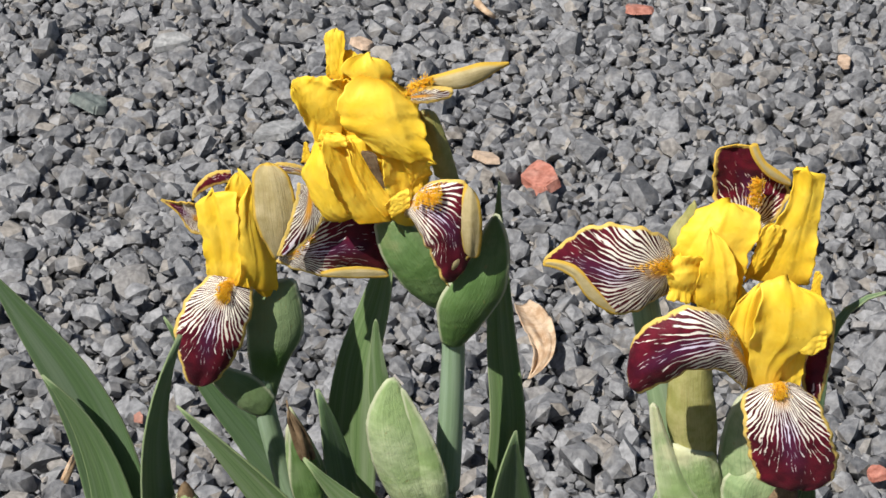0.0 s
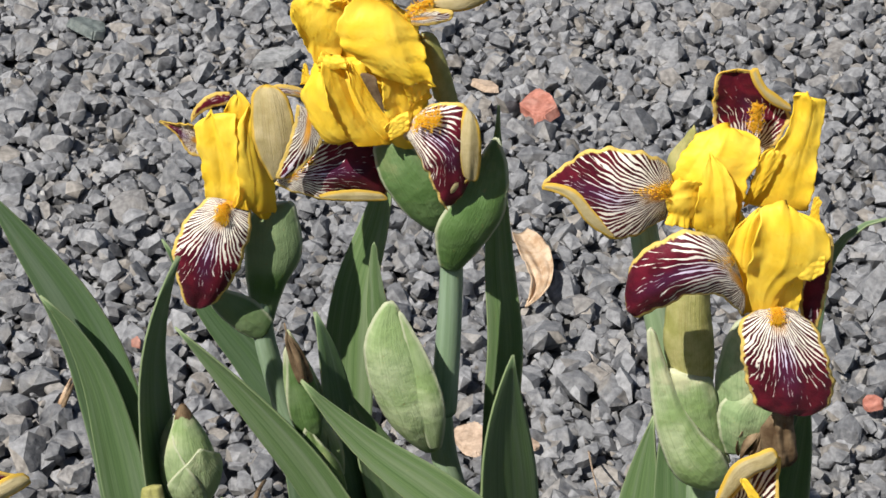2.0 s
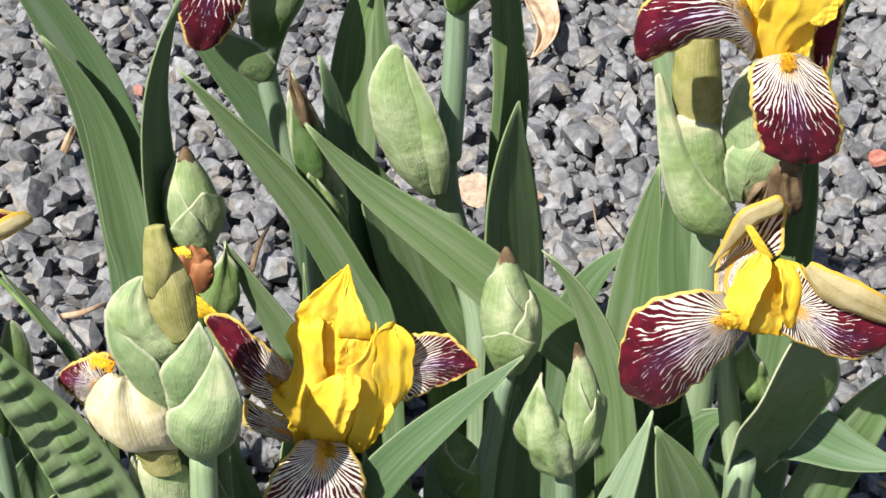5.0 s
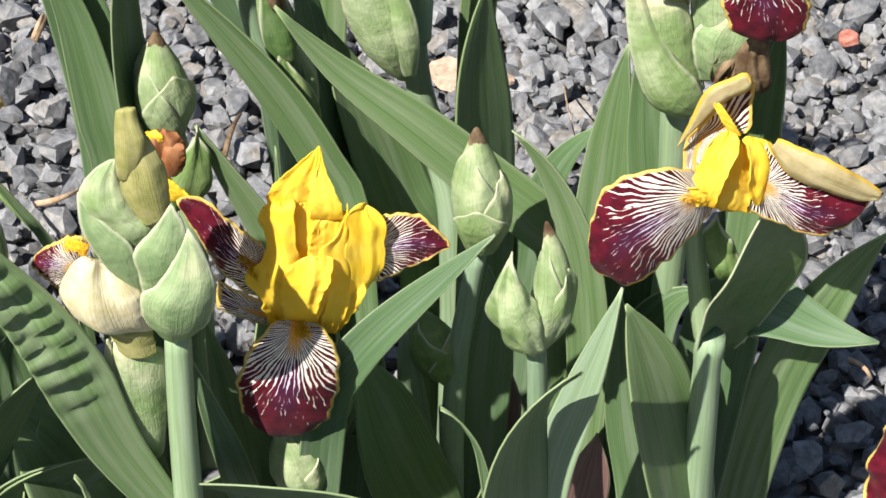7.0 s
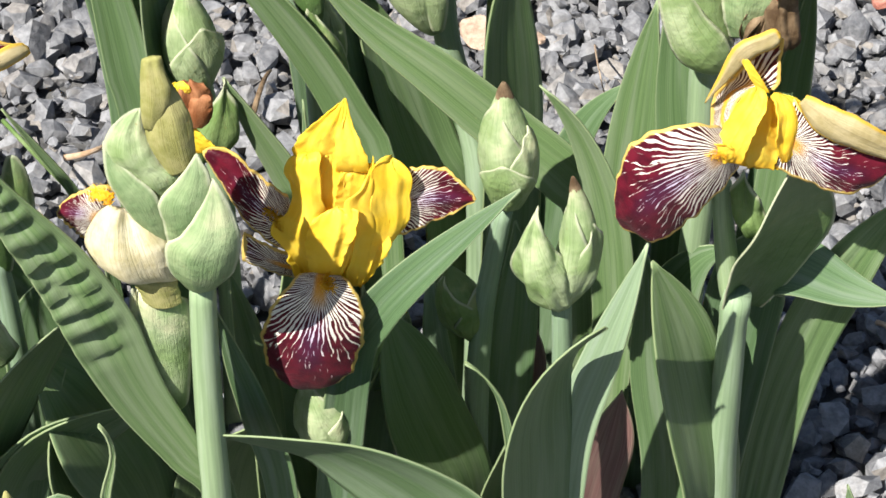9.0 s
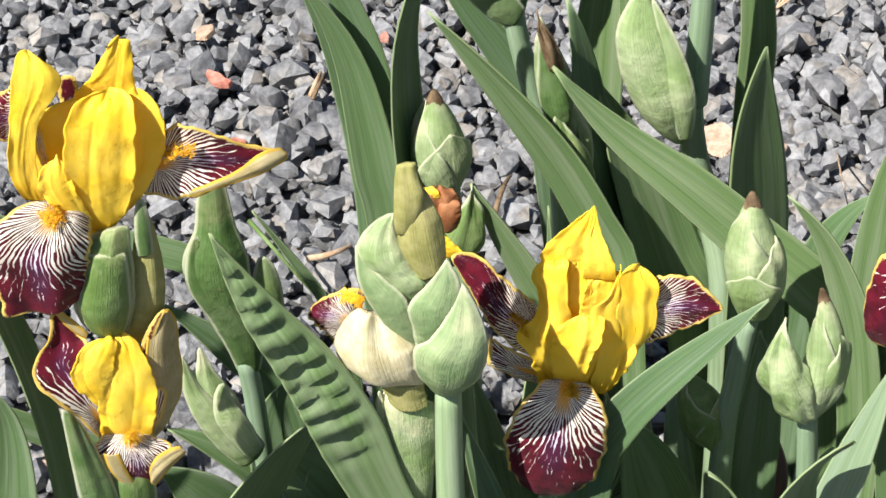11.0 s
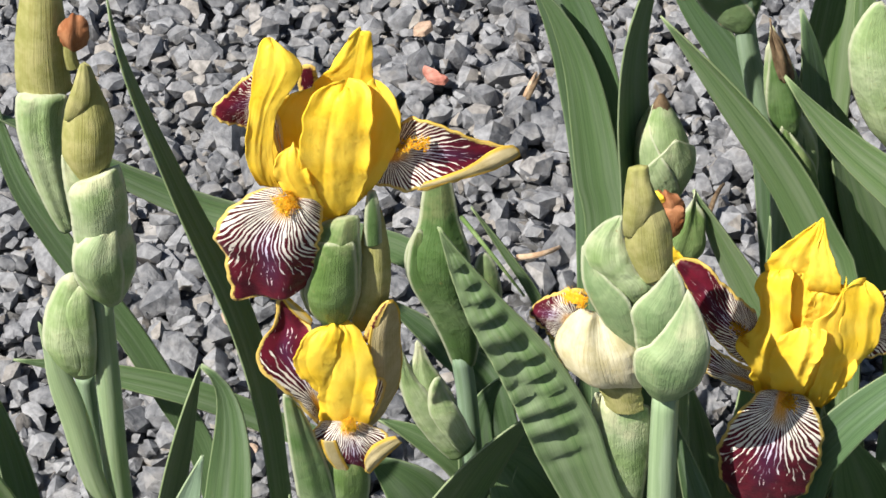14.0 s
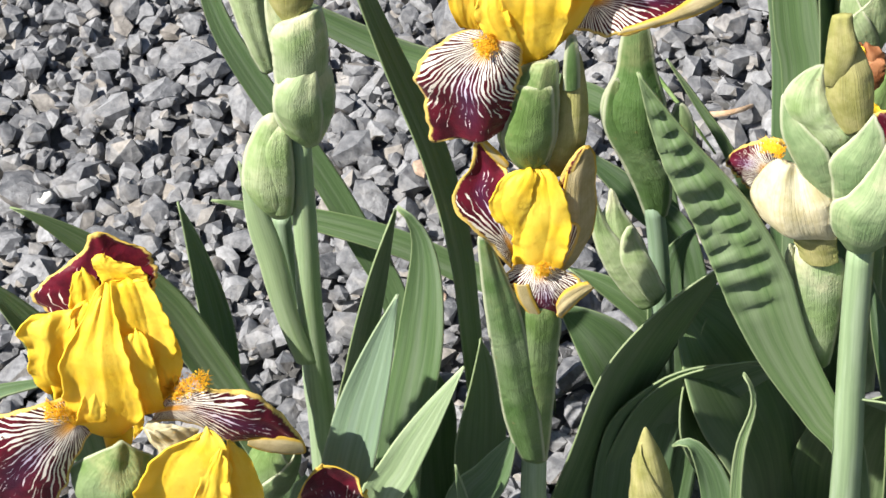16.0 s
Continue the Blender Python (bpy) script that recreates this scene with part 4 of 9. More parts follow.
petal(flower_a, 'fall', [((0.0092, -0.0334, 0.6174), (0.0103, -0.0334, 0.6246)), ((0.0186, -0.0368, 0.6195), (0.0199, -0.0369, 0.629)), ((0.0301, -0.0376, 0.6236), (0.0311, -0.0376, 0.6285))], (0.02, -0.89, 0.46), swell=0.2, vein=0.35, tip=0.1)
hairs('beard', flower_a, [(0.0079, -0.0308, 0.6199), (0.0112, -0.0343, 0.6267), (0.0198, -0.036, 0.6327)], (0.03, -0.89, 0.76), 300, 0.00315, 0.0036, tick())
petal(flower_a, 'withered_petal', [((0.0221, -0.0245, 0.57), (0.0347, -0.0244, 0.5676)), ((0.0163, -0.0245, 0.5936), (0.0276, -0.0244, 0.5922)), ((0.0132, -0.0254, 0.61), (0.0208, -0.0253, 0.6092))], (0.01, -0.88, 0.48), swell=0.6, tip=0.1, skin=OLIVE)
petal(flower_a, 'fall', [((-0.05, -0.0322, 0.5677), (-0.0366, -0.032, 0.5619)), ((-0.0523, -0.0322, 0.5528), (-0.0374, -0.032, 0.5438)), ((-0.0571, -0.0314, 0.5364), (-0.0451, -0.0312, 0.5314)), ((-0.0627, -0.0306, 0.5196), (-0.0559, -0.0305, 0.5209))], (0.07, -0.85, 0.52), swell=0.15, vein=0.4, tip=0.05)
leaf(tall_iris, [(-0.0292, 0.0334, -0.005), (-0.0265, 0.0335, 0.3158), (-0.0224, 0.0338, 0.4002), (-0.01, 0.0344, 0.456), (-0.0007, 0.0348, 0.5095)], 0.0320, (-0.1852, -0.8872, 0.4226))
leaf(tall_iris, [(0.0672, 0.015, -0.005), (0.0676, 0.015, 0.3296), (0.0679, 0.015, 0.3842), (0.062, 0.0151, 0.4401), (0.058, 0.0152, 0.4973), (0.057, 0.0152, 0.5441)], 0.0218, (-0.1943, -0.9655, 0.1736))
leaf(tall_iris, [(0.0788, -0.024, -0.005), (0.0759, -0.0239, 0.2419), (0.0722, -0.0238, 0.2955), (0.0689, -0.0236, 0.3381), (0.0687, -0.0236, 0.3712), (0.0711, -0.0237, 0.4033)], 0.0539, (0.7277, -0.6536, -0.2079))
leaf(tall_iris, [(-0.0083, -0.0318, -0.005), (-0.0158, -0.0322, 0.2845), (-0.0263, -0.0328, 0.3527), (-0.0329, -0.0332, 0.4012), (-0.0405, -0.0338, 0.4354)], 0.0355, (0.7918, -0.5856, -0.1736))
leaf(tall_iris, [(0.0531, -0.0231, -0.005), (0.0414, -0.0231, 0.1916), (0.0259, -0.0231, 0.2333), (0.0072, -0.0235, 0.2912), (-0.0103, -0.0241, 0.3379), (-0.0238, -0.0248, 0.3746)], 0.0441, (0.6414, -0.7223, -0.2588))
leaf(tall_iris, [(0.0628, -0.0133, -0.005), (0.0518, -0.0132, 0.1928), (0.0359, -0.0131, 0.239), (0.0103, -0.0134, 0.2874), (-0.0108, -0.0141, 0.33)], 0.0425, (-0.1509, -0.8528, 0.5))

left_iris = plant('iris with a yellow flower leaning over its dark veined falls', 0, 0)
petal(left_iris, 'bract', [((-0.0768, 0.0007, 0.3939), (-0.0676, 0.0008, 0.4047)), ((-0.0813, -0.0011, 0.4218), (-0.0611, -0.0007, 0.4285)), ((-0.0831, -0.0012, 0.4487), (-0.0514, -0.0006, 0.45)), ((-0.0822, 0.0005, 0.4683), (-0.0515, 0.001, 0.4677)), ((-0.0758, 0.0039, 0.4794), (-0.0563, 0.0043, 0.4865))], (0.08, -0.83, 0.56), swell=0.5, skin=SPATHE_SHADED, tip=0.06)
petal(left_iris, 'bract', [((-0.0764, -0.0041, 0.3938), (-0.0677, -0.0041, 0.4081)), ((-0.0909, -0.006, 0.4035), (-0.0786, -0.0059, 0.4233)), ((-0.1039, -0.0039, 0.4178), (-0.0947, -0.0038, 0.4287)), ((-0.1131, -0.0016, 0.4317), (-0.1091, -0.0016, 0.4361))], (0.10, -0.81, 0.57), swell=0.4, skin=SPATHE_SHADED, tip=0.05)
leaf(left_iris, [(-0.1392, -0.045, -0.005), (-0.1452, -0.045, 0.2684), (-0.1502, -0.046, 0.3087), (-0.1547, -0.0469, 0.3474), (-0.1615, -0.0483, 0.3889), (-0.1726, -0.0505, 0.4232), (-0.1897, -0.054, 0.4537)], 0.0285, (-0.10, -0.93, 0.35))
stem(left_iris, [(-0.0704, -0.0002, 0.426), (-0.0736, -0.0005, 0.3982), (-0.0646, 0.0004, 0.3527), (-0.0567, 0.0012, 0.327)], [0.0059, 0.0065, 0.0072])
stem(left_iris, [(-0.0745, 0.0011, 0.3969), (-0.0678, 0.0018, 0.3645), (-0.0589, 0.0026, 0.3225), (-0.0456, 0.0037, 0.2698), (-0.0357, 0.0046, -0.005)], [0.0062, 0.0069, 0.0076, 0.0088])
flower_b = flower(left_iris, (-0.0688, -0, 0.4761), (-0.0808, -0.0013, 0.4953), 0.0159, 'open flower with folded yellow standards')
petal(flower_b, 'standard', [((-0.0924, -0.0068, 0.5093), (-0.0706, -0.0066, 0.5099)), ((-0.0929, -0.0085, 0.5356), (-0.0745, -0.0083, 0.5362)), ((-0.0893, -0.0085, 0.5535), (-0.0763, -0.0084, 0.5503)), ((-0.0883, -0.0076, 0.5593), (-0.0801, -0.0076, 0.5575))], (0.10, -0.86, 0.51), swell=0.3, fold=0.0008)
petal(flower_b, 'standard', [((-0.1017, -0.0085, 0.4879), (-0.086, -0.0134, 0.4916)), ((-0.1028, -0.0103, 0.5111), (-0.0832, -0.0177, 0.52)), ((-0.1062, -0.0103, 0.5291), (-0.0842, -0.0178, 0.5379)), ((-0.1079, -0.0095, 0.5421), (-0.0872, -0.0136, 0.5537))], (0.11, -0.85, 0.52), swell=0.4, tip=0.08, fold=0.0008)
petal(flower_b, 'standard', [((-0.0862, -0.0167, 0.4919), (-0.0657, -0.0073, 0.484)), ((-0.0833, -0.0202, 0.507), (-0.0651, -0.0074, 0.4996)), ((-0.0843, -0.0186, 0.5313), (-0.0703, -0.0066, 0.5245)), ((-0.0808, -0.0119, 0.5522), (-0.0752, -0.0075, 0.5481))], (0.09, -0.85, 0.52), swell=0.35, fold=0.0008)
petal(flower_b, 'standard', [((-0.087, -0.0184, 0.4937), (-0.0786, -0.0183, 0.4913)), ((-0.0849, -0.0193, 0.5064), (-0.0806, -0.0193, 0.5065)), ((-0.0826, -0.0177, 0.5193), (-0.0816, -0.0177, 0.52))], (0.10, -0.84, 0.53), swell=0.3, tip=0.05, fold=0.0008)
petal(flower_b, 'fall', [((-0.1008, -0.0136, 0.4956), (-0.0782, -0.0133, 0.49)), ((-0.1136, -0.0203, 0.4839), (-0.0768, -0.0199, 0.4831)), ((-0.1205, -0.0235, 0.4651), (-0.08, -0.0232, 0.4691)), ((-0.1185, -0.0233, 0.4461), (-0.0861, -0.0231, 0.4509)), ((-0.1157, -0.0207, 0.4316), (-0.0971, -0.0206, 0.4322)), ((-0.112, -0.019, 0.4243), (-0.1065, -0.019, 0.4245))], (0.11, -0.82, 0.56), swell=0.3, tip=0.1)
hairs('beard', flower_b, [(-0.0929, -0.0202, 0.4957), (-0.0916, -0.0243, 0.4928), (-0.0935, -0.0259, 0.4883)], (0.11, -0.84, 0.84), 390, 0.00315, 0.0036, tick())
petal(flower_b, 'fall', [((-0.088, -0.0016, 0.5488), (-0.089, -0.0016, 0.5559)), ((-0.0995, -0.0017, 0.5457), (-0.0992, -0.0017, 0.5545)), ((-0.1074, -0.0018, 0.5401), (-0.1078, -0.0018, 0.5461)), ((-0.11, -0.0018, 0.5354), (-0.1106, -0.0018, 0.5375))], (0.12, -0.86, 0.50), swell=0.2, onset=0.5, vein=0.5)
petal(flower_b, 'fall', [((-0.1035, -0.0035, 0.5149), (-0.1074, -0.0035, 0.535)), ((-0.1124, -0.0053, 0.5193), (-0.1117, -0.0053, 0.5374)), ((-0.1182, -0.0053, 0.53), (-0.1188, -0.0053, 0.5375)), ((-0.1271, -0.0054, 0.5373), (-0.1273, -0.0054, 0.539))], (0.13, -0.85, 0.51), swell=-0.2, tip=0.05)
petal(flower_b, 'fall', [((-0.0638, -0.0133, 0.5063), (-0.0568, -0.0132, 0.5189)), ((-0.0512, -0.0165, 0.5022), (-0.0462, -0.0166, 0.5314)), ((-0.0372, -0.018, 0.5007), (-0.0323, -0.0182, 0.5392)), ((-0.0202, -0.0162, 0.5038), (-0.0156, -0.0164, 0.5387)), ((-0.0011, -0.0126, 0.4986), (-0.0075, -0.0128, 0.5305))], (0.06, -0.85, 0.53), swell=0.2, tip=0.03, vein=0.9)
petal(flower_b, 'curled_margin', [((-0.038, -0.0189, 0.5008), (-0.0399, -0.0189, 0.5034)), ((-0.02, -0.0196, 0.5008), (-0.0225, -0.0196, 0.5081)), ((-0.001, -0.0152, 0.4994), (-0.0048, -0.0152, 0.5038))], (0.05, -0.84, 0.54), swell=0.3, skin=TAN, tip=0.1)
hairs('beard', flower_b, [(-0.0573, -0.0158, 0.5117), (-0.0492, -0.0191, 0.5238), (-0.0415, -0.0191, 0.5266)], (0.08, -0.85, 0.83), 390, 0.00315, 0.0036, tick())
petal(flower_b, 'curled_margin', [((-0.0647, -0.02, 0.5119), (-0.06, -0.02, 0.5164)), ((-0.074, -0.0228, 0.5377), (-0.0515, -0.0226, 0.5366)), ((-0.0753, -0.0221, 0.5583), (-0.0531, -0.0219, 0.5555)), ((-0.0741, -0.0188, 0.5717), (-0.0591, -0.0186, 0.5707))], (0.09, -0.86, 0.51), swell=0.3, skin=TAN, tip=0.15)
petal(flower_b, 'fall', [((-0.0468, -0.0046, 0.5555), (-0.0468, -0.0046, 0.5604)), ((-0.0589, -0.0065, 0.5583), (-0.0572, -0.0065, 0.5646)), ((-0.067, -0.0066, 0.5608), (-0.0664, -0.0066, 0.5637))], (0.08, -0.87, 0.49), swell=0.2, vein=0.5)
leaf(left_iris, [(-0.1463, -0.0323, -0.005), (-0.1486, -0.0328, 0.2503), (-0.1524, -0.0335, 0.3209), (-0.1573, -0.0344, 0.3631), (-0.165, -0.0359, 0.4039), (-0.179, -0.0389, 0.4438), (-0.1985, -0.0433, 0.4829), (-0.2176, -0.0481, 0.5206)], 0.0382, (-0.1343, -0.8963, 0.4226))
leaf(left_iris, [(-0.1204, -0.0606, -0.005), (-0.1237, -0.0611, 0.2797), (-0.1272, -0.0617, 0.3314), (-0.1312, -0.0624, 0.3805), (-0.1278, -0.0618, 0.4305), (-0.1114, -0.0592, 0.4862)], 0.0410, (0.8962, -0.4212, -0.1392), wave=0.002)
leaf(left_iris, [(0.0094, -0.0582, -0.005), (-0.0054, -0.0589, 0.2541), (-0.0209, -0.0597, 0.2981), (-0.0437, -0.0613, 0.3446), (-0.0776, -0.0647, 0.3973), (-0.1141, -0.0697, 0.4473)], 0.0298, (-0.3262, -0.8813, 0.342))
leaf(left_iris, [(-0.0358, 0.0422, -0.005), (-0.0553, 0.0403, 0.2801), (-0.0822, 0.0377, 0.3419), (-0.1081, 0.0345, 0.3846), (-0.1349, 0.0305, 0.4378)], 0.0270, (-0.2051, -0.8414, 0.5))

slim_bud_iris = plant('iris shoot with a slim brown-tipped bud', 0, 0)
bud(slim_bud_iris, [(-0.0292, -0.0352, 0.3073), (-0.0359, -0.0356, 0.3453), (-0.0471, -0.0365, 0.3859), (-0.0562, -0.0373, 0.4249)], 0.0250, (0.0819, -0.9814, 0.1736), tip=False, bracts=1, core=BUD, label='slim bud with a brown papery tip')
spathe(slim_bud_iris, [(-0.0416, -0.0461, 0.3532), (-0.0479, -0.0466, 0.3855), (-0.0539, -0.0471, 0.4129), (-0.0562, -0.0474, 0.4339)], 0.0207, (0.0855, -0.9358, 0.342), turn=25, span=80, material=SPATHE_SHADED, top=0.05, at=0.3)
spathe(slim_bud_iris, [(-0.0446, -0.0544, 0.4032), (-0.0492, -0.0548, 0.4187), (-0.0534, -0.0551, 0.4301), (-0.0558, -0.0554, 0.4421)], 0.0084, (0.0857, -0.9358, 0.342), turn=10, span=80, material=BROWN, top=0.05, at=0.12, lo=0.9)
spathe(slim_bud_iris, [(-0.025, -0.0499, 0.3197), (-0.0348, -0.0506, 0.3365), (-0.0412, -0.0511, 0.3571), (-0.0437, -0.0513, 0.3753)], 0.0225, (0.0737, -0.9368, 0.342), turn=-10, span=80, material=SPATHE, top=0.05, at=0.4)
stem(slim_bud_iris, [(-0.0292, -0.0352, 0.3116), (-0.0241, -0.0349, 0.2856), (-0.0152, -0.0344, 0.2453), (-0.0073, -0.0339, -0.005)], [0.0066, 0.0073, 0.0079, 0.0091])

right_iris = plant('iris with two open yellow and maroon flowers on one stem', 0, 0)
petal(right_iris, 'bud', [((0.1561, -0.0837, 0.435), (0.1774, -0.0833, 0.4348)), ((0.1488, -0.0854, 0.4599), (0.1753, -0.0849, 0.4611)), ((0.1481, -0.0854, 0.4824), (0.1707, -0.085, 0.4869)), ((0.1488, -0.0837, 0.5), (0.1705, -0.0834, 0.5034))], (-0.11, -0.81, 0.57), swell=0.6, skin=OLIVE, tip=0.03)
petal(right_iris, 'bract', [((0.1779, -0.0872, 0.3822), (0.192, -0.087, 0.3829)), ((0.1611, -0.0899, 0.4077), (0.1844, -0.0895, 0.4087)), ((0.1544, -0.0901, 0.4303), (0.1788, -0.0896, 0.4313)), ((0.1512, -0.0886, 0.4484), (0.1748, -0.0881, 0.442))], (-0.12, -0.79, 0.61), swell=0.5, skin=BUD, tip=0.04)
petal(right_iris, 'bract', [((0.181, -0.091, 0.3655), (0.1923, -0.0908, 0.3781)), ((0.1605, -0.0952, 0.3798), (0.1855, -0.0948, 0.3947)), ((0.1481, -0.0956, 0.4114), (0.1701, -0.0952, 0.4135)), ((0.1423, -0.0927, 0.4428), (0.1554, -0.0924, 0.4397)), ((0.1384, -0.0896, 0.4741), (0.1427, -0.0895, 0.4724))], (-0.11, -0.79, 0.61), swell=0.45, skin=BUD, tip=0.04)
petal(right_iris, 'withered_petal', [((0.2057, -0.0798, 0.3738), (0.2179, -0.0796, 0.3784)), ((0.2059, -0.0805, 0.395), (0.2202, -0.0803, 0.3957)), ((0.2116, -0.0796, 0.411), (0.2213, -0.0795, 0.4114))], (-0.15, -0.78, 0.61), swell=0.5, skin=BROWN, tip=0.1)
petal(right_iris, 'bract', [((0.1896, -0.0832, 0.3856), (0.2074, -0.0828, 0.3962)), ((0.1823, -0.0864, 0.41), (0.2205, -0.0857, 0.4155)), ((0.1785, -0.0865, 0.4364), (0.2205, -0.0858, 0.4382)), ((0.1801, -0.0849, 0.4576), (0.212, -0.0843, 0.459)), ((0.1872, -0.0831, 0.4775), (0.2033, -0.0829, 0.4799))], (-0.14, -0.79, 0.59), swell=0.5, skin=GLAUCOUS, tip=0.06)
petal(right_iris, 'bract', [((0.1885, -0.0894, 0.3905), (0.2053, -0.0891, 0.401)), ((0.182, -0.0926, 0.411), (0.2165, -0.092, 0.4179)), ((0.1819, -0.0919, 0.4265), (0.2179, -0.0913, 0.431)), ((0.1979, -0.0893, 0.4445), (0.2135, -0.089, 0.4411))], (-0.14, -0.79, 0.60), swell=0.45, skin=GLAUCOUS, tip=0.06)
stem(right_iris, [(0.1776, -0.0718, 0.3949), (0.18, -0.0721, 0.3469), (0.1844, -0.0728, 0.2972), (0.1879, -0.0734, 0.2628), (0.1918, -0.074, -0.005)], [0.0081, 0.0089, 0.0097, 0.0112])
stem(right_iris, [(0.1343, -0.0595, 0.5183), (0.143, -0.0604, 0.4795), (0.1538, -0.0616, 0.4358), (0.1625, -0.0627, 0.402)], [0.0075, 0.0082, 0.0089])
withered(right_iris, [(0.2002, -0.0926, 0.3926), (0.2031, -0.0931, 0.4049), (0.2054, -0.0935, 0.415), (0.2071, -0.0938, 0.4249)], 0.0203, (-0.175, -0.9691, 0.1736), BROWN, 4, 'shrivelled brown flower against the stem')
spathe(right_iris, [(0.1494, -0.051, 0.5417), (0.1513, -0.0513, 0.5557), (0.1533, -0.0515, 0.5663), (0.1563, -0.0519, 0.5768)], 0.0147, (-0.1116, -0.933, 0.342), turn=20, span=80, material=OLIVE, top=0.1, at=0.4)
flower_e = flower(right_iris, (0.1832, -0.0758, 0.5201), (0.1785, -0.0751, 0.5405), 0.0163, 'open flower with a striped fall held out sideways')
petal(flower_e, 'fall', [((0.1747, -0.0644, 0.5611), (0.1895, -0.0643, 0.5582)), ((0.1657, -0.0661, 0.5821), (0.2002, -0.0658, 0.5798)), ((0.1634, -0.0661, 0.5952), (0.2025, -0.0657, 0.5931)), ((0.163, -0.066, 0.6067), (0.1913, -0.0658, 0.6026)), ((0.1642, -0.0642, 0.6145), (0.1833, -0.064, 0.6163))], (-0.13, -0.86, 0.49), swell=-0.25, tip=0.06)
petal(flower_e, 'curled_margin', [((0.2024, -0.07, 0.5956), (0.2014, -0.07, 0.5995)), ((0.1909, -0.071, 0.601), (0.1932, -0.0709, 0.6062)), ((0.1826, -0.071, 0.6102), (0.1877, -0.071, 0.6106)), ((0.1792, -0.0693, 0.6184), (0.183, -0.0692, 0.6198))], (-0.14, -0.86, 0.48), swell=0.4, skin=TAN, tip=0.05)
hairs('beard', flower_e, [(0.185, -0.0702, 0.5835), (0.1852, -0.0702, 0.5901), (0.1855, -0.0702, 0.599)], (-0.13, -0.86, 0.80), 450, 0.004875, 0.003, tick())
petal(flower_e, 'standard', [((0.1836, -0.0779, 0.5452), (0.2144, -0.0776, 0.5423)), ((0.1885, -0.0796, 0.5675), (0.216, -0.0793, 0.5649)), ((0.2001, -0.0812, 0.5921), (0.2165, -0.081, 0.5893)), ((0.2013, -0.082, 0.6057), (0.2164, -0.0819, 0.6045)), ((0.1999, -0.0829, 0.613), (0.2154, -0.0828, 0.6118))], (-0.15, -0.85, 0.50), swell=0.4, tip=0.04, fold=0.0008)
petal(flower_e, 'standard', [((0.1826, -0.0821, 0.5451), (0.1914, -0.082, 0.5556)), ((0.1857, -0.083, 0.5628), (0.1954, -0.0829, 0.5664)), ((0.1884, -0.083, 0.5796), (0.1996, -0.0829, 0.5816))], (-0.14, -0.84, 0.52), swell=0.4, tip=0.1, fold=0.0008)
petal(flower_e, 'standard', [((0.1493, -0.0816, 0.5349), (0.179, -0.0813, 0.5289)), ((0.1433, -0.0851, 0.5575), (0.1812, -0.0847, 0.5637)), ((0.1494, -0.0834, 0.5768), (0.1872, -0.083, 0.5769)), ((0.16, -0.0747, 0.5876), (0.1843, -0.0745, 0.587))], (-0.12, -0.85, 0.52), swell=0.5, tip=0.1, fold=0.0008)
petal(flower_e, 'standard', [((0.16, -0.0864, 0.5246), (0.1779, -0.0863, 0.5262)), ((0.1574, -0.0933, 0.5496), (0.1764, -0.0931, 0.5519)), ((0.158, -0.0925, 0.5677), (0.173, -0.0924, 0.5681)), ((0.1596, -0.0884, 0.5792), (0.1648, -0.0883, 0.578))], (-0.12, -0.84, 0.53), swell=0.35, tip=0.1, fold=0.0008)
petal(flower_e, 'standard', [((0.158, -0.0882, 0.5361), (0.1606, -0.0883, 0.5601)), ((0.1482, -0.0916, 0.5404), (0.1518, -0.0918, 0.5677)), ((0.1434, -0.0892, 0.5414), (0.1439, -0.0893, 0.5612))], (-0.10, -0.84, 0.53), swell=0.35, tip=0.1, fold=0.0008)
petal(flower_e, 'fall', [((0.1452, -0.085, 0.5404), (0.1417, -0.0851, 0.5709)), ((0.1313, -0.0918, 0.5351), (0.128, -0.0921, 0.582)), ((0.1171, -0.0936, 0.5309), (0.1123, -0.094, 0.5842)), ((0.1045, -0.0921, 0.5391), (0.0998, -0.0924, 0.5822)), ((0.0916, -0.089, 0.5523), (0.0919, -0.0891, 0.5732)), ((0.0792, -0.0874, 0.5543), (0.0784, -0.0874, 0.559))], (-0.07, -0.85, 0.53), swell=0.2, tip=0.05, vein=0.82)
petal(flower_e, 'curled_margin', [((0.1175, -0.0952, 0.5316), (0.1153, -0.0953, 0.5354)), ((0.1029, -0.0955, 0.5405), (0.1053, -0.0955, 0.5492)), ((0.0922, -0.094, 0.5539), (0.0939, -0.094, 0.5603)), ((0.0779, -0.09, 0.5565), (0.08, -0.09, 0.56))], (-0.06, -0.84, 0.54), swell=0.35, skin=TAN, tip=0.03)
hairs('beard', flower_e, [(0.1441, -0.0893, 0.5591), (0.1363, -0.0936, 0.5636), (0.1233, -0.0954, 0.5656)], (-0.10, -0.84, 0.83), 510, 0.0033, 0.005, tick())
flower_e_low = flower(right_iris, (0.1992, -0.119, 0.5046), (0.1955, -0.1183, 0.5283), 0.0160, 'open flower with drooping maroon falls')
petal(flower_e_low, 'fall', [((0.2145, -0.1156, 0.4993), (0.2222, -0.1156, 0.4953)), ((0.2106, -0.1156, 0.5167), (0.2244, -0.1155, 0.5136)), ((0.2126, -0.1156, 0.5305), (0.2252, -0.1155, 0.5343)), ((0.2175, -0.1155, 0.5493), (0.2233, -0.1154, 0.5552))], (-0.16, -0.82, 0.55), swell=0.2, onset=0.6, vein=0.4)
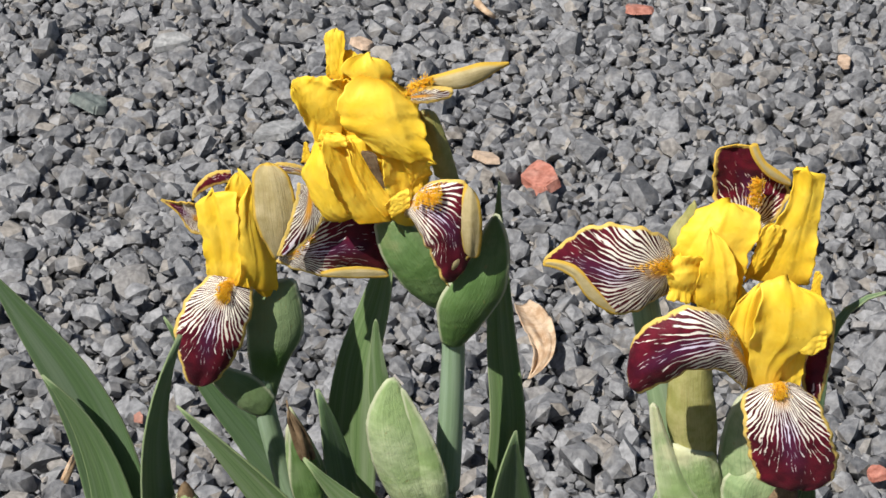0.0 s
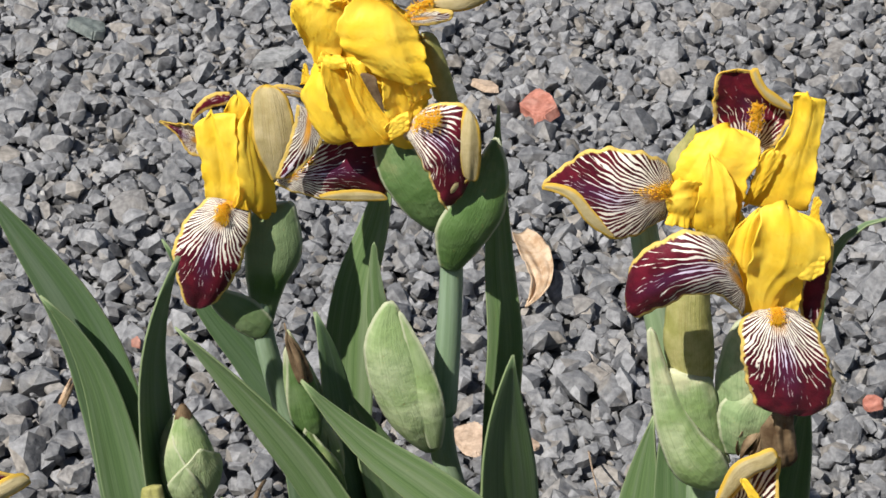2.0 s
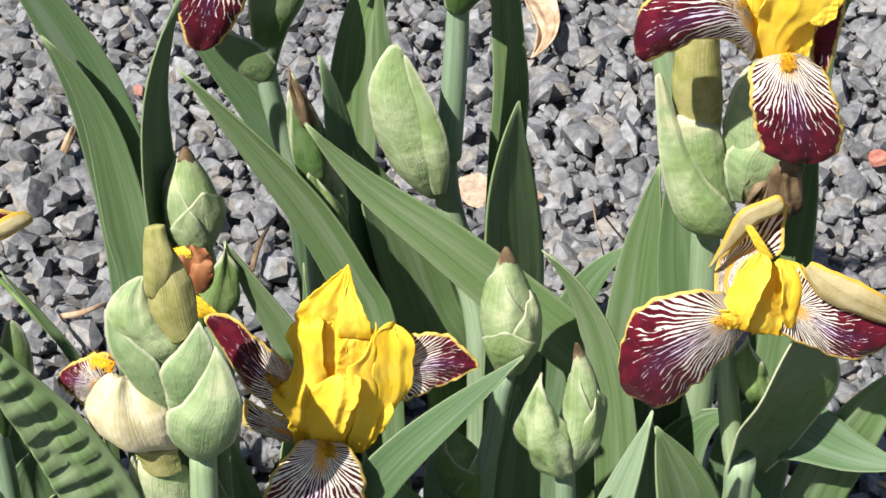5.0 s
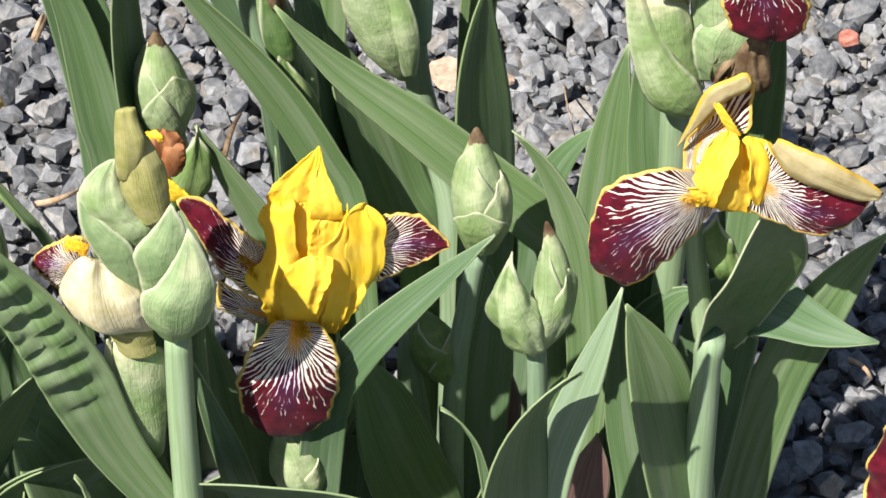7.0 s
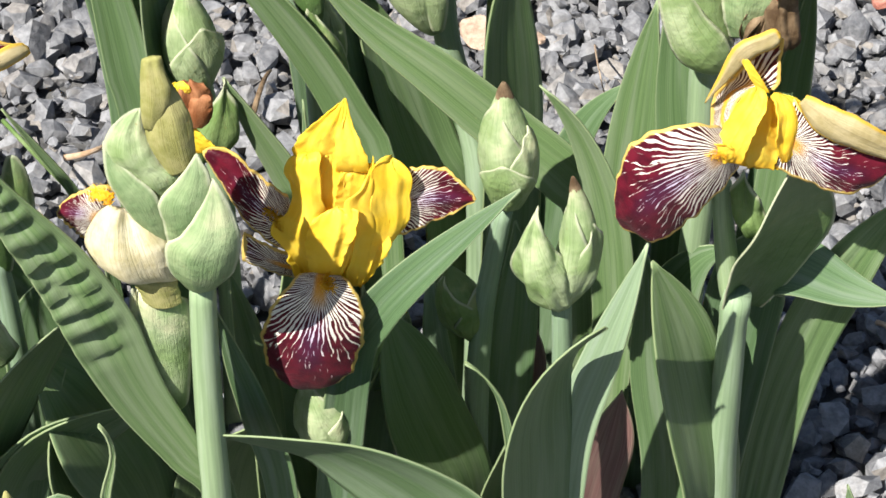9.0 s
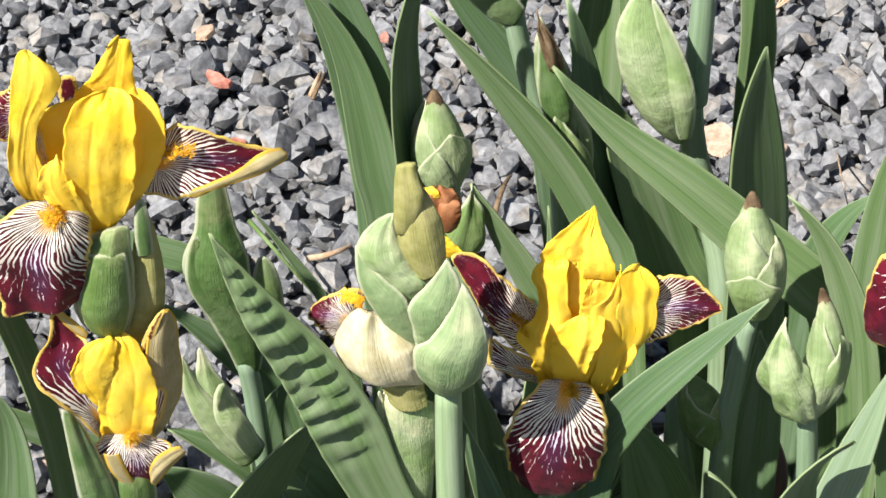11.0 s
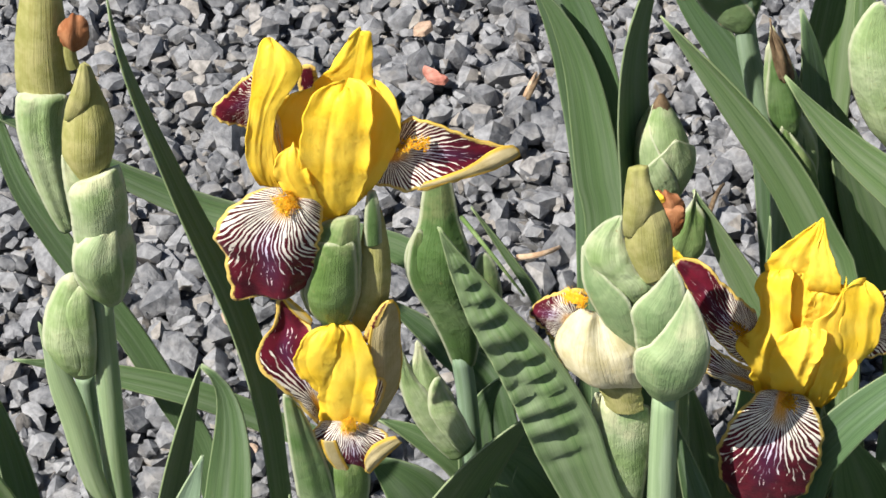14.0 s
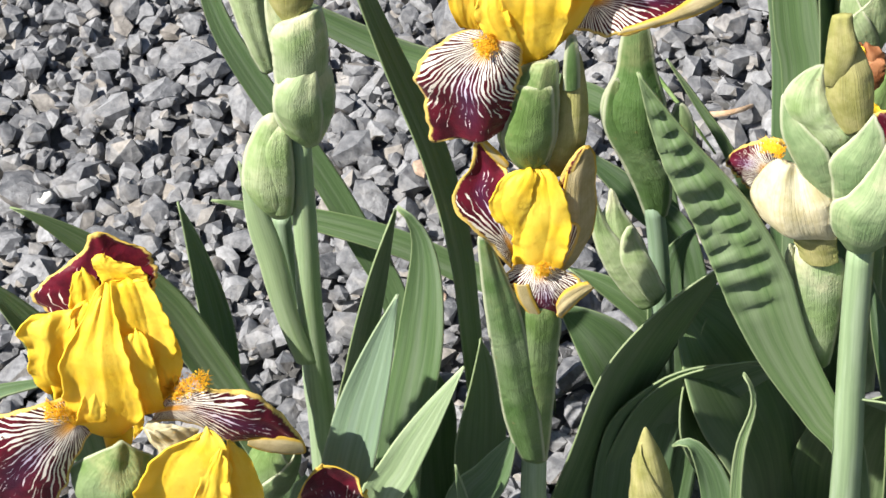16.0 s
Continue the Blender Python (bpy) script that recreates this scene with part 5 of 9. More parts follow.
petal(flower_e_low, 'standard', [((0.2095, -0.1172, 0.5569), (0.2163, -0.1172, 0.5587)), ((0.2108, -0.1172, 0.5702), (0.2143, -0.1172, 0.5686)), ((0.2108, -0.1172, 0.5757), (0.2161, -0.1172, 0.5726))], (-0.16, -0.83, 0.53), swell=0.3, tip=0.15, fold=0.0008)
petal(flower_e_low, 'standard', [((0.1826, -0.1208, 0.5063), (0.1915, -0.1207, 0.5083)), ((0.1713, -0.1225, 0.5286), (0.1878, -0.1224, 0.5308)), ((0.171, -0.1226, 0.5473), (0.1872, -0.1224, 0.5511)), ((0.1773, -0.1209, 0.5624), (0.1902, -0.1207, 0.5727))], (-0.13, -0.82, 0.55), swell=0.35, tip=0.1, fold=0.0012)
petal(flower_e_low, 'standard', [((0.1976, -0.1238, 0.5073), (0.209, -0.1237, 0.5077)), ((0.199, -0.1263, 0.5271), (0.2094, -0.1262, 0.5274)), ((0.201, -0.1288, 0.5458), (0.2083, -0.1287, 0.5427))], (-0.15, -0.82, 0.56), swell=0.3, tip=0.05, fold=0.0008)
petal(flower_e_low, 'standard', [((0.1881, -0.1256, 0.5089), (0.1977, -0.1263, 0.5091)), ((0.1823, -0.1306, 0.5294), (0.2012, -0.1296, 0.5294)), ((0.1811, -0.1348, 0.5525), (0.2163, -0.1303, 0.544)), ((0.1822, -0.135, 0.5691), (0.2167, -0.1304, 0.5601)), ((0.1849, -0.13, 0.5797), (0.2084, -0.1281, 0.5727))], (-0.15, -0.82, 0.55), swell=0.5, tip=0.1, fold=0.0008)
petal(flower_e_low, 'standard', [((0.2021, -0.1346, 0.5547), (0.2168, -0.1344, 0.5541)), ((0.2055, -0.1352, 0.5358), (0.217, -0.1351, 0.5399))], (-0.16, -0.82, 0.55), swell=0.4, tip=0.35, fold=0.0008)
petal(flower_e_low, 'fall', [((0.1822, -0.124, 0.5069), (0.172, -0.1242, 0.5467)), ((0.1677, -0.1323, 0.5246), (0.161, -0.1327, 0.5602)), ((0.1545, -0.1366, 0.5274), (0.1487, -0.137, 0.5646)), ((0.1412, -0.1358, 0.5192), (0.1355, -0.1362, 0.558)), ((0.1306, -0.1335, 0.5117), (0.1249, -0.1338, 0.5464)), ((0.1249, -0.1311, 0.507), (0.1216, -0.1312, 0.5304))], (-0.10, -0.82, 0.56), swell=0.35, tip=0.06, vein=0.82)
hairs('beard', flower_e_low, [(0.1728, -0.1332, 0.5444), (0.1665, -0.1366, 0.5498), (0.1591, -0.1384, 0.554)], (-0.13, -0.82, 0.85), 330, 0.00315, 0.0036, tick())
petal(flower_e_low, 'fall', [((0.1877, -0.1272, 0.5114), (0.2088, -0.127, 0.5134)), ((0.1798, -0.1353, 0.5093), (0.2184, -0.1348, 0.508)), ((0.1817, -0.1391, 0.494), (0.226, -0.1386, 0.4917)), ((0.1854, -0.1389, 0.4798), (0.2306, -0.1383, 0.4768)), ((0.1924, -0.1371, 0.4625), (0.2294, -0.1367, 0.4636)), ((0.2026, -0.1354, 0.4547), (0.2184, -0.1352, 0.4551))], (-0.15, -0.80, 0.59), swell=0.25, tip=0.08)
hairs('beard', flower_e_low, [(0.1972, -0.1328, 0.5185), (0.1975, -0.1368, 0.5172), (0.1975, -0.1391, 0.5137)], (-0.15, -0.81, 0.87), 240, 0.00315, 0.0036, tick())
leaf(right_iris, [(0.1494, -0.0447, -0.005), (0.149, -0.0447, 0.1505), (0.1482, -0.0446, 0.1996), (0.1475, -0.0445, 0.2647), (0.1488, -0.0446, 0.3219), (0.1522, -0.045, 0.3804)], 0.0327, (-0.2675, -0.9008, 0.342))
leaf(right_iris, [(0.1043, -0.0054, -0.005), (0.1091, -0.0058, 0.1897), (0.1162, -0.0063, 0.2382), (0.1278, -0.0073, 0.2673), (0.1469, -0.0092, 0.2916)], 0.0272, (-0.2564, -0.7219, 0.6428))
leaf(right_iris, [(0.2366, -0.0538, -0.005), (0.236, -0.0537, 0.2785), (0.2355, -0.0535, 0.3304), (0.2361, -0.0537, 0.372), (0.2351, -0.0535, 0.4115)], 0.0273, (-0.4335, -0.8632, 0.2588))
leaf(right_iris, [(0.2213, -0.0416, -0.005), (0.2345, -0.0443, 0.4642), (0.2398, -0.0454, 0.4966), (0.2497, -0.0475, 0.5129), (0.2659, -0.0511, 0.523)], 0.0157, (-0.0228, -0.7657, 0.6428))
leaf(right_iris, [(0.1864, -0.0598, -0.005), (0.1811, -0.059, 0.2435), (0.1703, -0.0575, 0.3296), (0.1644, -0.0567, 0.374), (0.1594, -0.056, 0.4185)], 0.0354, (-0.2167, -0.9413, 0.2588))
leaf(right_iris, [(0.1443, -0.1297, -0.005), (0.1415, -0.1294, 0.1879), (0.1368, -0.1288, 0.2432), (0.1272, -0.1278, 0.2992), (0.1094, -0.1261, 0.3468), (0.0858, -0.1245, 0.3789)], 0.0276, (-0.4214, -0.8692, 0.2588))

spreading_iris = plant('iris with a wide flower of striped maroon falls', 0, 0)
stem(spreading_iris, [(0.203, -0.1678, 0.2722), (0.2029, -0.1678, 0.2565), (0.2051, -0.1682, 0.2106), (0.2086, -0.1689, 0.1424), (0.2127, -0.1697, 0.091), (0.2138, -0.1699, -0.005)], [0.0076, 0.0093, 0.0109, 0.0125], joints=(0.03,))
stem(spreading_iris, [(0.1866, -0.1548, 0.3423), (0.1907, -0.1555, 0.314), (0.1962, -0.1564, 0.285), (0.2023, -0.1575, 0.2597)], [0.0052, 0.0061, 0.0071])
# bract below the flower, its shade painted in by the darker green
leaf(spreading_iris, [(0.2058, -0.1561, 0.2504), (0.2175, -0.1543, 0.2929), (0.2216, -0.1653, 0.3373), (0.2196, -0.1741, 0.3733)], 0.0710, (0.5849, -0.784, -0.2079), kind='bract', cup=0.45, materials=[SPATHE_SHADED, SPATHE_SHADED])
spathe(spreading_iris, [(0.2064, -0.1634, 0.3137), (0.2029, -0.1627, 0.3297), (0.2, -0.1622, 0.3414), (0.1964, -0.1615, 0.359)], 0.0178, (-0.1674, -0.9247, 0.342), turn=-20, span=90, material=SPATHE, top=0.3, at=0.4)
flower_f = flower(spreading_iris, (0.2004, -0.1755, 0.3735), (0.1982, -0.1751, 0.3964), 0.0101, 'low flower with broad striped falls and a curled withered one')
petal(flower_f, 'fall', [((0.177, -0.172, 0.3841), (0.1889, -0.1722, 0.3927)), ((0.174, -0.1657, 0.3929), (0.1842, -0.1659, 0.4009)), ((0.174, -0.161, 0.4062), (0.1928, -0.1614, 0.4132)), ((0.1849, -0.1603, 0.4231), (0.2053, -0.1609, 0.4134)), ((0.1922, -0.1603, 0.4346), (0.2056, -0.1607, 0.4337)), ((0.2002, -0.1604, 0.446), (0.2049, -0.1605, 0.4474))], (-0.13, -0.77, 0.62), swell=-0.3, vein=0.3, tip=0.05)
petal(flower_f, 'curled_margin', [((0.1694, -0.1655, 0.4059), (0.1735, -0.1655, 0.4129)), ((0.1744, -0.1663, 0.4255), (0.1844, -0.1665, 0.4292)), ((0.1802, -0.1663, 0.4448), (0.1917, -0.1666, 0.4392)), ((0.1924, -0.1657, 0.453), (0.2006, -0.166, 0.4442)), ((0.2, -0.1651, 0.4561), (0.2031, -0.1652, 0.4495))], (-0.13, -0.78, 0.62), swell=0.35, skin=TAN, tip=0.06)
petal(flower_f, 'standard', [((0.1954, -0.1692, 0.4178), (0.2005, -0.1693, 0.4182)), ((0.1887, -0.1697, 0.4291), (0.1939, -0.1698, 0.4294)), ((0.1841, -0.1688, 0.4372), (0.1871, -0.1688, 0.4385))], (-0.13, -0.77, 0.62), swell=0.3, tip=0.1, fold=0.0003)
petal(flower_f, 'standard', [((0.19, -0.1798, 0.3768), (0.2091, -0.1803, 0.3775)), ((0.1886, -0.1798, 0.3961), (0.2145, -0.1804, 0.3981)), ((0.1888, -0.1783, 0.4119), (0.2154, -0.1789, 0.4139)), ((0.1894, -0.1767, 0.42), (0.2111, -0.1773, 0.4209))], (-0.14, -0.76, 0.64), swell=0.1, tip=0.08)
petal(flower_f, 'standard', [((0.1933, -0.1867, 0.3823), (0.2062, -0.1832, 0.3795)), ((0.19, -0.1889, 0.3983), (0.2072, -0.1833, 0.3944)), ((0.1913, -0.1875, 0.4123), (0.2058, -0.1817, 0.4101)), ((0.1933, -0.1822, 0.4218), (0.2039, -0.1802, 0.4214))], (-0.14, -0.76, 0.64), swell=0.2, tip=0.06)
petal(flower_f, 'standard', [((0.2095, -0.1908, 0.3895), (0.2134, -0.1879, 0.3887)), ((0.2038, -0.1923, 0.4058), (0.2158, -0.1865, 0.3976)), ((0.2028, -0.1901, 0.4189), (0.2195, -0.1843, 0.4078)), ((0.2008, -0.1862, 0.4256), (0.2188, -0.182, 0.416)), ((0.1994, -0.1824, 0.4282), (0.2109, -0.1803, 0.4249))], (-0.15, -0.76, 0.64), swell=0.3, tip=0.06)
petal(flower_f, 'standard', [((0.1732, -0.187, 0.3884), (0.1889, -0.1903, 0.3876)), ((0.1752, -0.1886, 0.4011), (0.1903, -0.1934, 0.4027)), ((0.18, -0.1872, 0.4153), (0.1939, -0.1921, 0.416)), ((0.1847, -0.1843, 0.4254), (0.1971, -0.1884, 0.4243)), ((0.1884, -0.1821, 0.4296), (0.1951, -0.1838, 0.4299))], (-0.13, -0.76, 0.64), swell=0.3, tip=0.06)
petal(flower_f, 'standard', [((0.1834, -0.1917, 0.3885), (0.186, -0.1918, 0.3964)), ((0.1743, -0.193, 0.3915), (0.1777, -0.1932, 0.4025)), ((0.1693, -0.1914, 0.3929), (0.1712, -0.1915, 0.3992))], (-0.12, -0.75, 0.65), swell=0.3, tip=0.1)
petal(flower_f, 'fall', [((0.1893, -0.1843, 0.38), (0.1761, -0.1841, 0.406)), ((0.1777, -0.1921, 0.3667), (0.1575, -0.192, 0.414)), ((0.1643, -0.1946, 0.3469), (0.1415, -0.1947, 0.4102)), ((0.1507, -0.1942, 0.3331), (0.1309, -0.1943, 0.3999)), ((0.138, -0.191, 0.336), (0.127, -0.191, 0.3756)), ((0.13, -0.1894, 0.339), (0.1276, -0.1894, 0.3543))], (-0.10, -0.74, 0.66), swell=0.25, tip=0.05)
hairs('beard', flower_f, [(0.1814, -0.1909, 0.3939), (0.175, -0.1938, 0.398), (0.169, -0.1952, 0.3988)], (-0.12, -0.75, 0.95), 270, 0.00315, 0.0036, tick())
petal(flower_f, 'fall', [((0.2073, -0.1817, 0.3787), (0.2113, -0.1819, 0.4247)), ((0.2204, -0.1873, 0.3764), (0.2203, -0.1874, 0.4187)), ((0.2384, -0.1913, 0.3712), (0.2344, -0.1915, 0.4079)), ((0.2555, -0.1917, 0.3745), (0.2571, -0.1919, 0.4007)), ((0.2655, -0.1906, 0.3896), (0.2699, -0.1907, 0.3977))], (-0.17, -0.75, 0.64), swell=0.1, tip=0.05)
petal(flower_f, 'curled_margin', [((0.2121, -0.1911, 0.4295), (0.2153, -0.1912, 0.4349)), ((0.2225, -0.1943, 0.4149), (0.2284, -0.1945, 0.4321)), ((0.2408, -0.1961, 0.4061), (0.2446, -0.1963, 0.4253)), ((0.2584, -0.1949, 0.3996), (0.2607, -0.1951, 0.4146)), ((0.2719, -0.1937, 0.3989), (0.2726, -0.1938, 0.4051))], (-0.18, -0.75, 0.63), swell=0.35, skin=TAN, tip=0.03)
spathe(spreading_iris, [(0.2129, -0.1188, 0.4083), (0.211, -0.1184, 0.423), (0.2105, -0.1184, 0.4378), (0.2118, -0.1186, 0.4562)], 0.0180, (-0.1699, -0.9242, 0.342), turn=0, span=80, material=BROWN, top=0.3)
leaf(spreading_iris, [(0.2064, -0.1277, -0.005), (0.2146, -0.1293, 0.2277), (0.2218, -0.1307, 0.2616), (0.2406, -0.1346, 0.2642), (0.2705, -0.1418, 0.2547), (0.3021, -0.1504, 0.2537)], 0.0464, (-0.15, -0.72, 0.68), cup=0.3)
leaf(spreading_iris, [(0.1778, -0.0826, -0.005), (0.178, -0.0827, 0.1285), (0.1784, -0.0827, 0.1791), (0.1902, -0.0845, 0.2153), (0.2103, -0.0878, 0.2313)], 0.0386, (-0.1863, -0.7977, 0.5736))
leaf(spreading_iris, [(0.2445, -0.1201, -0.005), (0.2448, -0.1202, 0.0446), (0.2475, -0.1208, 0.1216), (0.2573, -0.123, 0.2), (0.2736, -0.1271, 0.2654), (0.2987, -0.1338, 0.3253)], 0.0357, (0.0, -0.88, 0.47), ribs=0.0004)
leaf(spreading_iris, [(0.1822, -0.1743, -0.005), (0.1788, -0.1738, 0.1153), (0.1639, -0.1715, 0.2023), (0.1563, -0.1705, 0.2567), (0.1493, -0.1696, 0.2994)], 0.0300, (-0.2908, -0.8936, 0.342))
leaf(spreading_iris, [(0.2081, -0.184, -0.005), (0.2037, -0.1832, 0.1174), (0.1872, -0.1802, 0.1938), (0.1722, -0.1778, 0.2469), (0.1521, -0.175, 0.3005)], 0.0553, (0.7648, -0.5899, -0.2588))

twin_bud_iris = plant('iris shoot with two pale green buds', 0, 0)
bud(twin_bud_iris, [(0.0718, -0.1485, 0.3129), (0.0714, -0.1485, 0.3427), (0.0683, -0.1484, 0.3706), (0.0658, -0.1483, 0.3976)], 0.0325, (-0.0288, -0.9844, 0.1736), tip=True, bracts=3, turn=10, label='pale green bud with a dry brown tip')
stem(twin_bud_iris, [(0.0712, -0.1385, 0.3045), (0.0673, -0.1384, 0.2694), (0.0629, -0.1383, 0.2189), (0.0621, -0.1382, 0.1507), (0.0646, -0.1383, 0.0557), (0.0648, -0.1383, -0.005)], [0.0053, 0.0066, 0.0079, 0.0091])
bud(twin_bud_iris, [(0.1017, -0.2102, 0.3001), (0.1073, -0.2106, 0.3282), (0.1083, -0.2107, 0.3568), (0.1023, -0.2102, 0.3893)], 0.0228, (-0.0787, -0.9817, 0.1736), tip=True, bracts=2, label='pale green bud in a split sheath')
spathe(twin_bud_iris, [(0.1029, -0.2153, 0.304), (0.0928, -0.2146, 0.323), (0.0864, -0.2142, 0.3469), (0.086, -0.2142, 0.3739)], 0.0258, (-0.0505, -0.9383, 0.342), turn=-10, span=95, material=BUD, top=0.04, at=0.42)
stem(twin_bud_iris, [(0.1024, -0.2052, 0.2995), (0.1056, -0.2054, 0.2627), (0.1086, -0.2057, 0.2173), (0.1139, -0.2061, 0.1343), (0.1152, -0.2062, -0.005)], [0.0055, 0.0061, 0.0067, 0.0077])
bud(twin_bud_iris, [(0.0587, -0.1332, 0.1944), (0.0521, -0.1331, 0.213), (0.0459, -0.133, 0.2313), (0.0411, -0.133, 0.2494)], 0.0315, (-0.0038, -0.9848, 0.1736), tip=False, bracts=2, core=SPATHE, skin=SPATHE)
leaf(twin_bud_iris, [(0.1456, -0.1042, -0.005), (0.1229, -0.1022, 0.2618), (0.1042, -0.1007, 0.2944), (0.0703, -0.0987, 0.3247), (0.031, -0.0981, 0.3608), (-0.0099, -0.0992, 0.3967), (-0.0431, -0.1014, 0.4381)], 0.0314, (-0.1353, -0.754, 0.6428))
leaf(twin_bud_iris, [(-0.0232, -0.2204, -0.005), (-0.0096, -0.2197, 0.2533), (0.0026, -0.219, 0.2907), (0.0202, -0.2183, 0.3185), (0.0487, -0.218, 0.3545), (0.0761, -0.2187, 0.3879)], 0.0247, (0.1417, -0.6928, 0.7071))
leaf(twin_bud_iris, [(0.1113, -0.236, -0.005), (0.1126, -0.2361, 0.1752), (0.115, -0.2363, 0.233), (0.1246, -0.2373, 0.2883), (0.134, -0.2383, 0.3363), (0.1408, -0.2391, 0.3735)], 0.0237, (-0.2575, -0.9037, 0.342), materials=[STEM, STEM])
leaf(twin_bud_iris, [(0.0959, -0.2599, -0.005), (0.094, -0.2597, 0.1926), (0.0904, -0.2595, 0.2576), (0.0982, -0.26, 0.3023), (0.1224, -0.2622, 0.336)], 0.0671, (0.8105, -0.5793, -0.0872))
leaf(twin_bud_iris, [(0.0874, -0.2443, -0.005), (0.0832, -0.2441, 0.1879), (0.0758, -0.2437, 0.2459), (0.0656, -0.2434, 0.2718), (0.0525, -0.2431, 0.2848)], 0.0065, (-0.3585, -0.8686, 0.342), cup=0.6)
leaf(twin_bud_iris, [(0.0812, -0.1238, -0.005), (0.0812, -0.1238, 0.105), (0.0813, -0.1239, 0.1763), (0.0819, -0.1239, 0.2335), (0.078, -0.1237, 0.2783)], 0.0294, (0.1293, -0.9763, 0.1736))
leaf(twin_bud_iris, [(0.0612, -0.1732, -0.005), (0.0565, -0.1731, 0.086), (0.0378, -0.173, 0.1425), (0.0202, -0.1733, 0.1961), (0.0067, -0.1738, 0.2516)], 0.0609, (0.8555, -0.4879, -0.1736))
leaf(twin_bud_iris, [(0.0502, -0.1331, -0.005), (0.0496, -0.133, 0.0485), (0.0439, -0.133, 0.1235), (0.0353, -0.133, 0.193), (0.0307, -0.1331, 0.2489)], 0.0177, (0.1693, -0.9701, 0.1736), materials=[STEM, STEM])
leaf(twin_bud_iris, [(0.0705, -0.1835, -0.005), (0.0734, -0.1836, 0.0996), (0.0841, -0.184, 0.1627), (0.098, -0.1848, 0.2082), (0.1206, -0.1866, 0.2531)], 0.0399, (0.8277, -0.5337, -0.1736))
leaf(twin_bud_iris, [(0.1313, -0.1676, -0.005), (0.132, -0.1677, 0.0507), (0.1358, -0.1681, 0.0953), (0.142, -0.1687, 0.1487), (0.1454, -0.1691, 0.189)], 0.0353, (0.2354, -0.9563, 0.1736), materials=[PURPLE_LEAF, PURPLE_LEAF])
leaf(twin_bud_iris, [(0.087, -0.1041, 0.0162), (0.0875, -0.1041, 0.0832), (0.0884, -0.1042, 0.1359), (0.0893, -0.1042, 0.1859)], 0.0347, (0.296, -0.9552, 0), materials=[PURPLE_LEAF, PURPLE_LEAF])

front_iris = plant('iris with an upright ruffled yellow flower and round maroon falls', 0, 0)
stem(front_iris, [(-0.0201, -0.2004, 0.2504), (-0.0221, -0.2005, 0.2042), (-0.0159, -0.2001, 0.1652), (-0.0112, -0.1997, 0.1194), (-0.0093, -0.1996, -0.005)], [0.0069, 0.0075, 0.0081, 0.0093])
bud(front_iris, [(-0.0168, -0.2101, 0.1767), (-0.0231, -0.2106, 0.1962), (-0.0266, -0.2109, 0.2153), (-0.0303, -0.2112, 0.2431)], 0.0356, (0.0824, -0.9814, 0.1736), tip=False, bracts=2, turn=20)
spathe(front_iris, [(-0.0173, -0.2002, 0.204), (-0.0093, -0.1996, 0.2366), (-0.0046, -0.1993, 0.268), (-0.0061, -0.1994, 0.3027)], 0.0248, (0.0528, -0.9382, 0.342), turn=20, span=90, material=SPATHE, top=0.2)
flower_c = flower(front_iris, (-0.0208, -0.2054, 0.3035), (-0.0191, -0.2053, 0.3367), 0.0181, 'open flower with crisp ruffled yellow standards')
petal(flower_c, 'fall', [((0.0076, -0.2047, 0.3369), (0.0153, -0.2048, 0.3779)), ((0.0194, -0.2065, 0.3432), (0.0216, -0.2064, 0.3889)), ((0.0339, -0.2068, 0.3524), (0.0359, -0.2067, 0.3892)), ((0.0454, -0.207, 0.3612), (0.0468, -0.207, 0.3804)), ((0.0542, -0.2072, 0.3678), (0.0535, -0.2072, 0.3705))], (0.01, -0.74, 0.67), swell=0.1, tip=0.04, vein=0.85)
petal(flower_c, 'fall', [((-0.0381, -0.2038, 0.3023), (-0.0402, -0.2037, 0.3209)), ((-0.0523, -0.2056, 0.3087), (-0.0532, -0.2055, 0.3277)), ((-0.0689, -0.2066, 0.318), (-0.0667, -0.2066, 0.3383))], (0.08, -0.72, 0.69), swell=0.3, vein=0.35, tip=0.05)
petal(flower_c, 'fall', [((-0.0399, -0.2065, 0.3225), (-0.0425, -0.2064, 0.3638)), ((-0.0526, -0.2105, 0.335), (-0.0505, -0.2106, 0.3757)), ((-0.0656, -0.2124, 0.3522), (-0.0603, -0.2126, 0.3874)), ((-0.075, -0.2115, 0.3725), (-0.0677, -0.2117, 0.3964)), ((-0.0831, -0.2099, 0.3879), (-0.0763, -0.21, 0.3986)), ((-0.0867, -0.2083, 0.392), (-0.0837, -0.2084, 0.3964))], (0.10, -0.74, 0.67), swell=0.2, tip=0.05)
hairs('beard', flower_c, [(-0.0431, -0.2144, 0.3481), (-0.0486, -0.2157, 0.3578), (-0.0542, -0.2163, 0.3632)], (0.08, -0.72, 0.98), 330, 0.00315, 0.0036, tick())
petal(flower_c, 'standard', [((-0.0355, -0.2095, 0.3068), (-0.0039, -0.2103, 0.3068)), ((-0.0412, -0.2094, 0.3354), (0.0078, -0.2105, 0.3392)), ((-0.0383, -0.208, 0.3662), (0.0075, -0.2091, 0.3697)), ((-0.0351, -0.2065, 0.3883), (-0.0013, -0.2073, 0.3908))], (0.05, -0.73, 0.68), swell=0.1, tip=0.05)
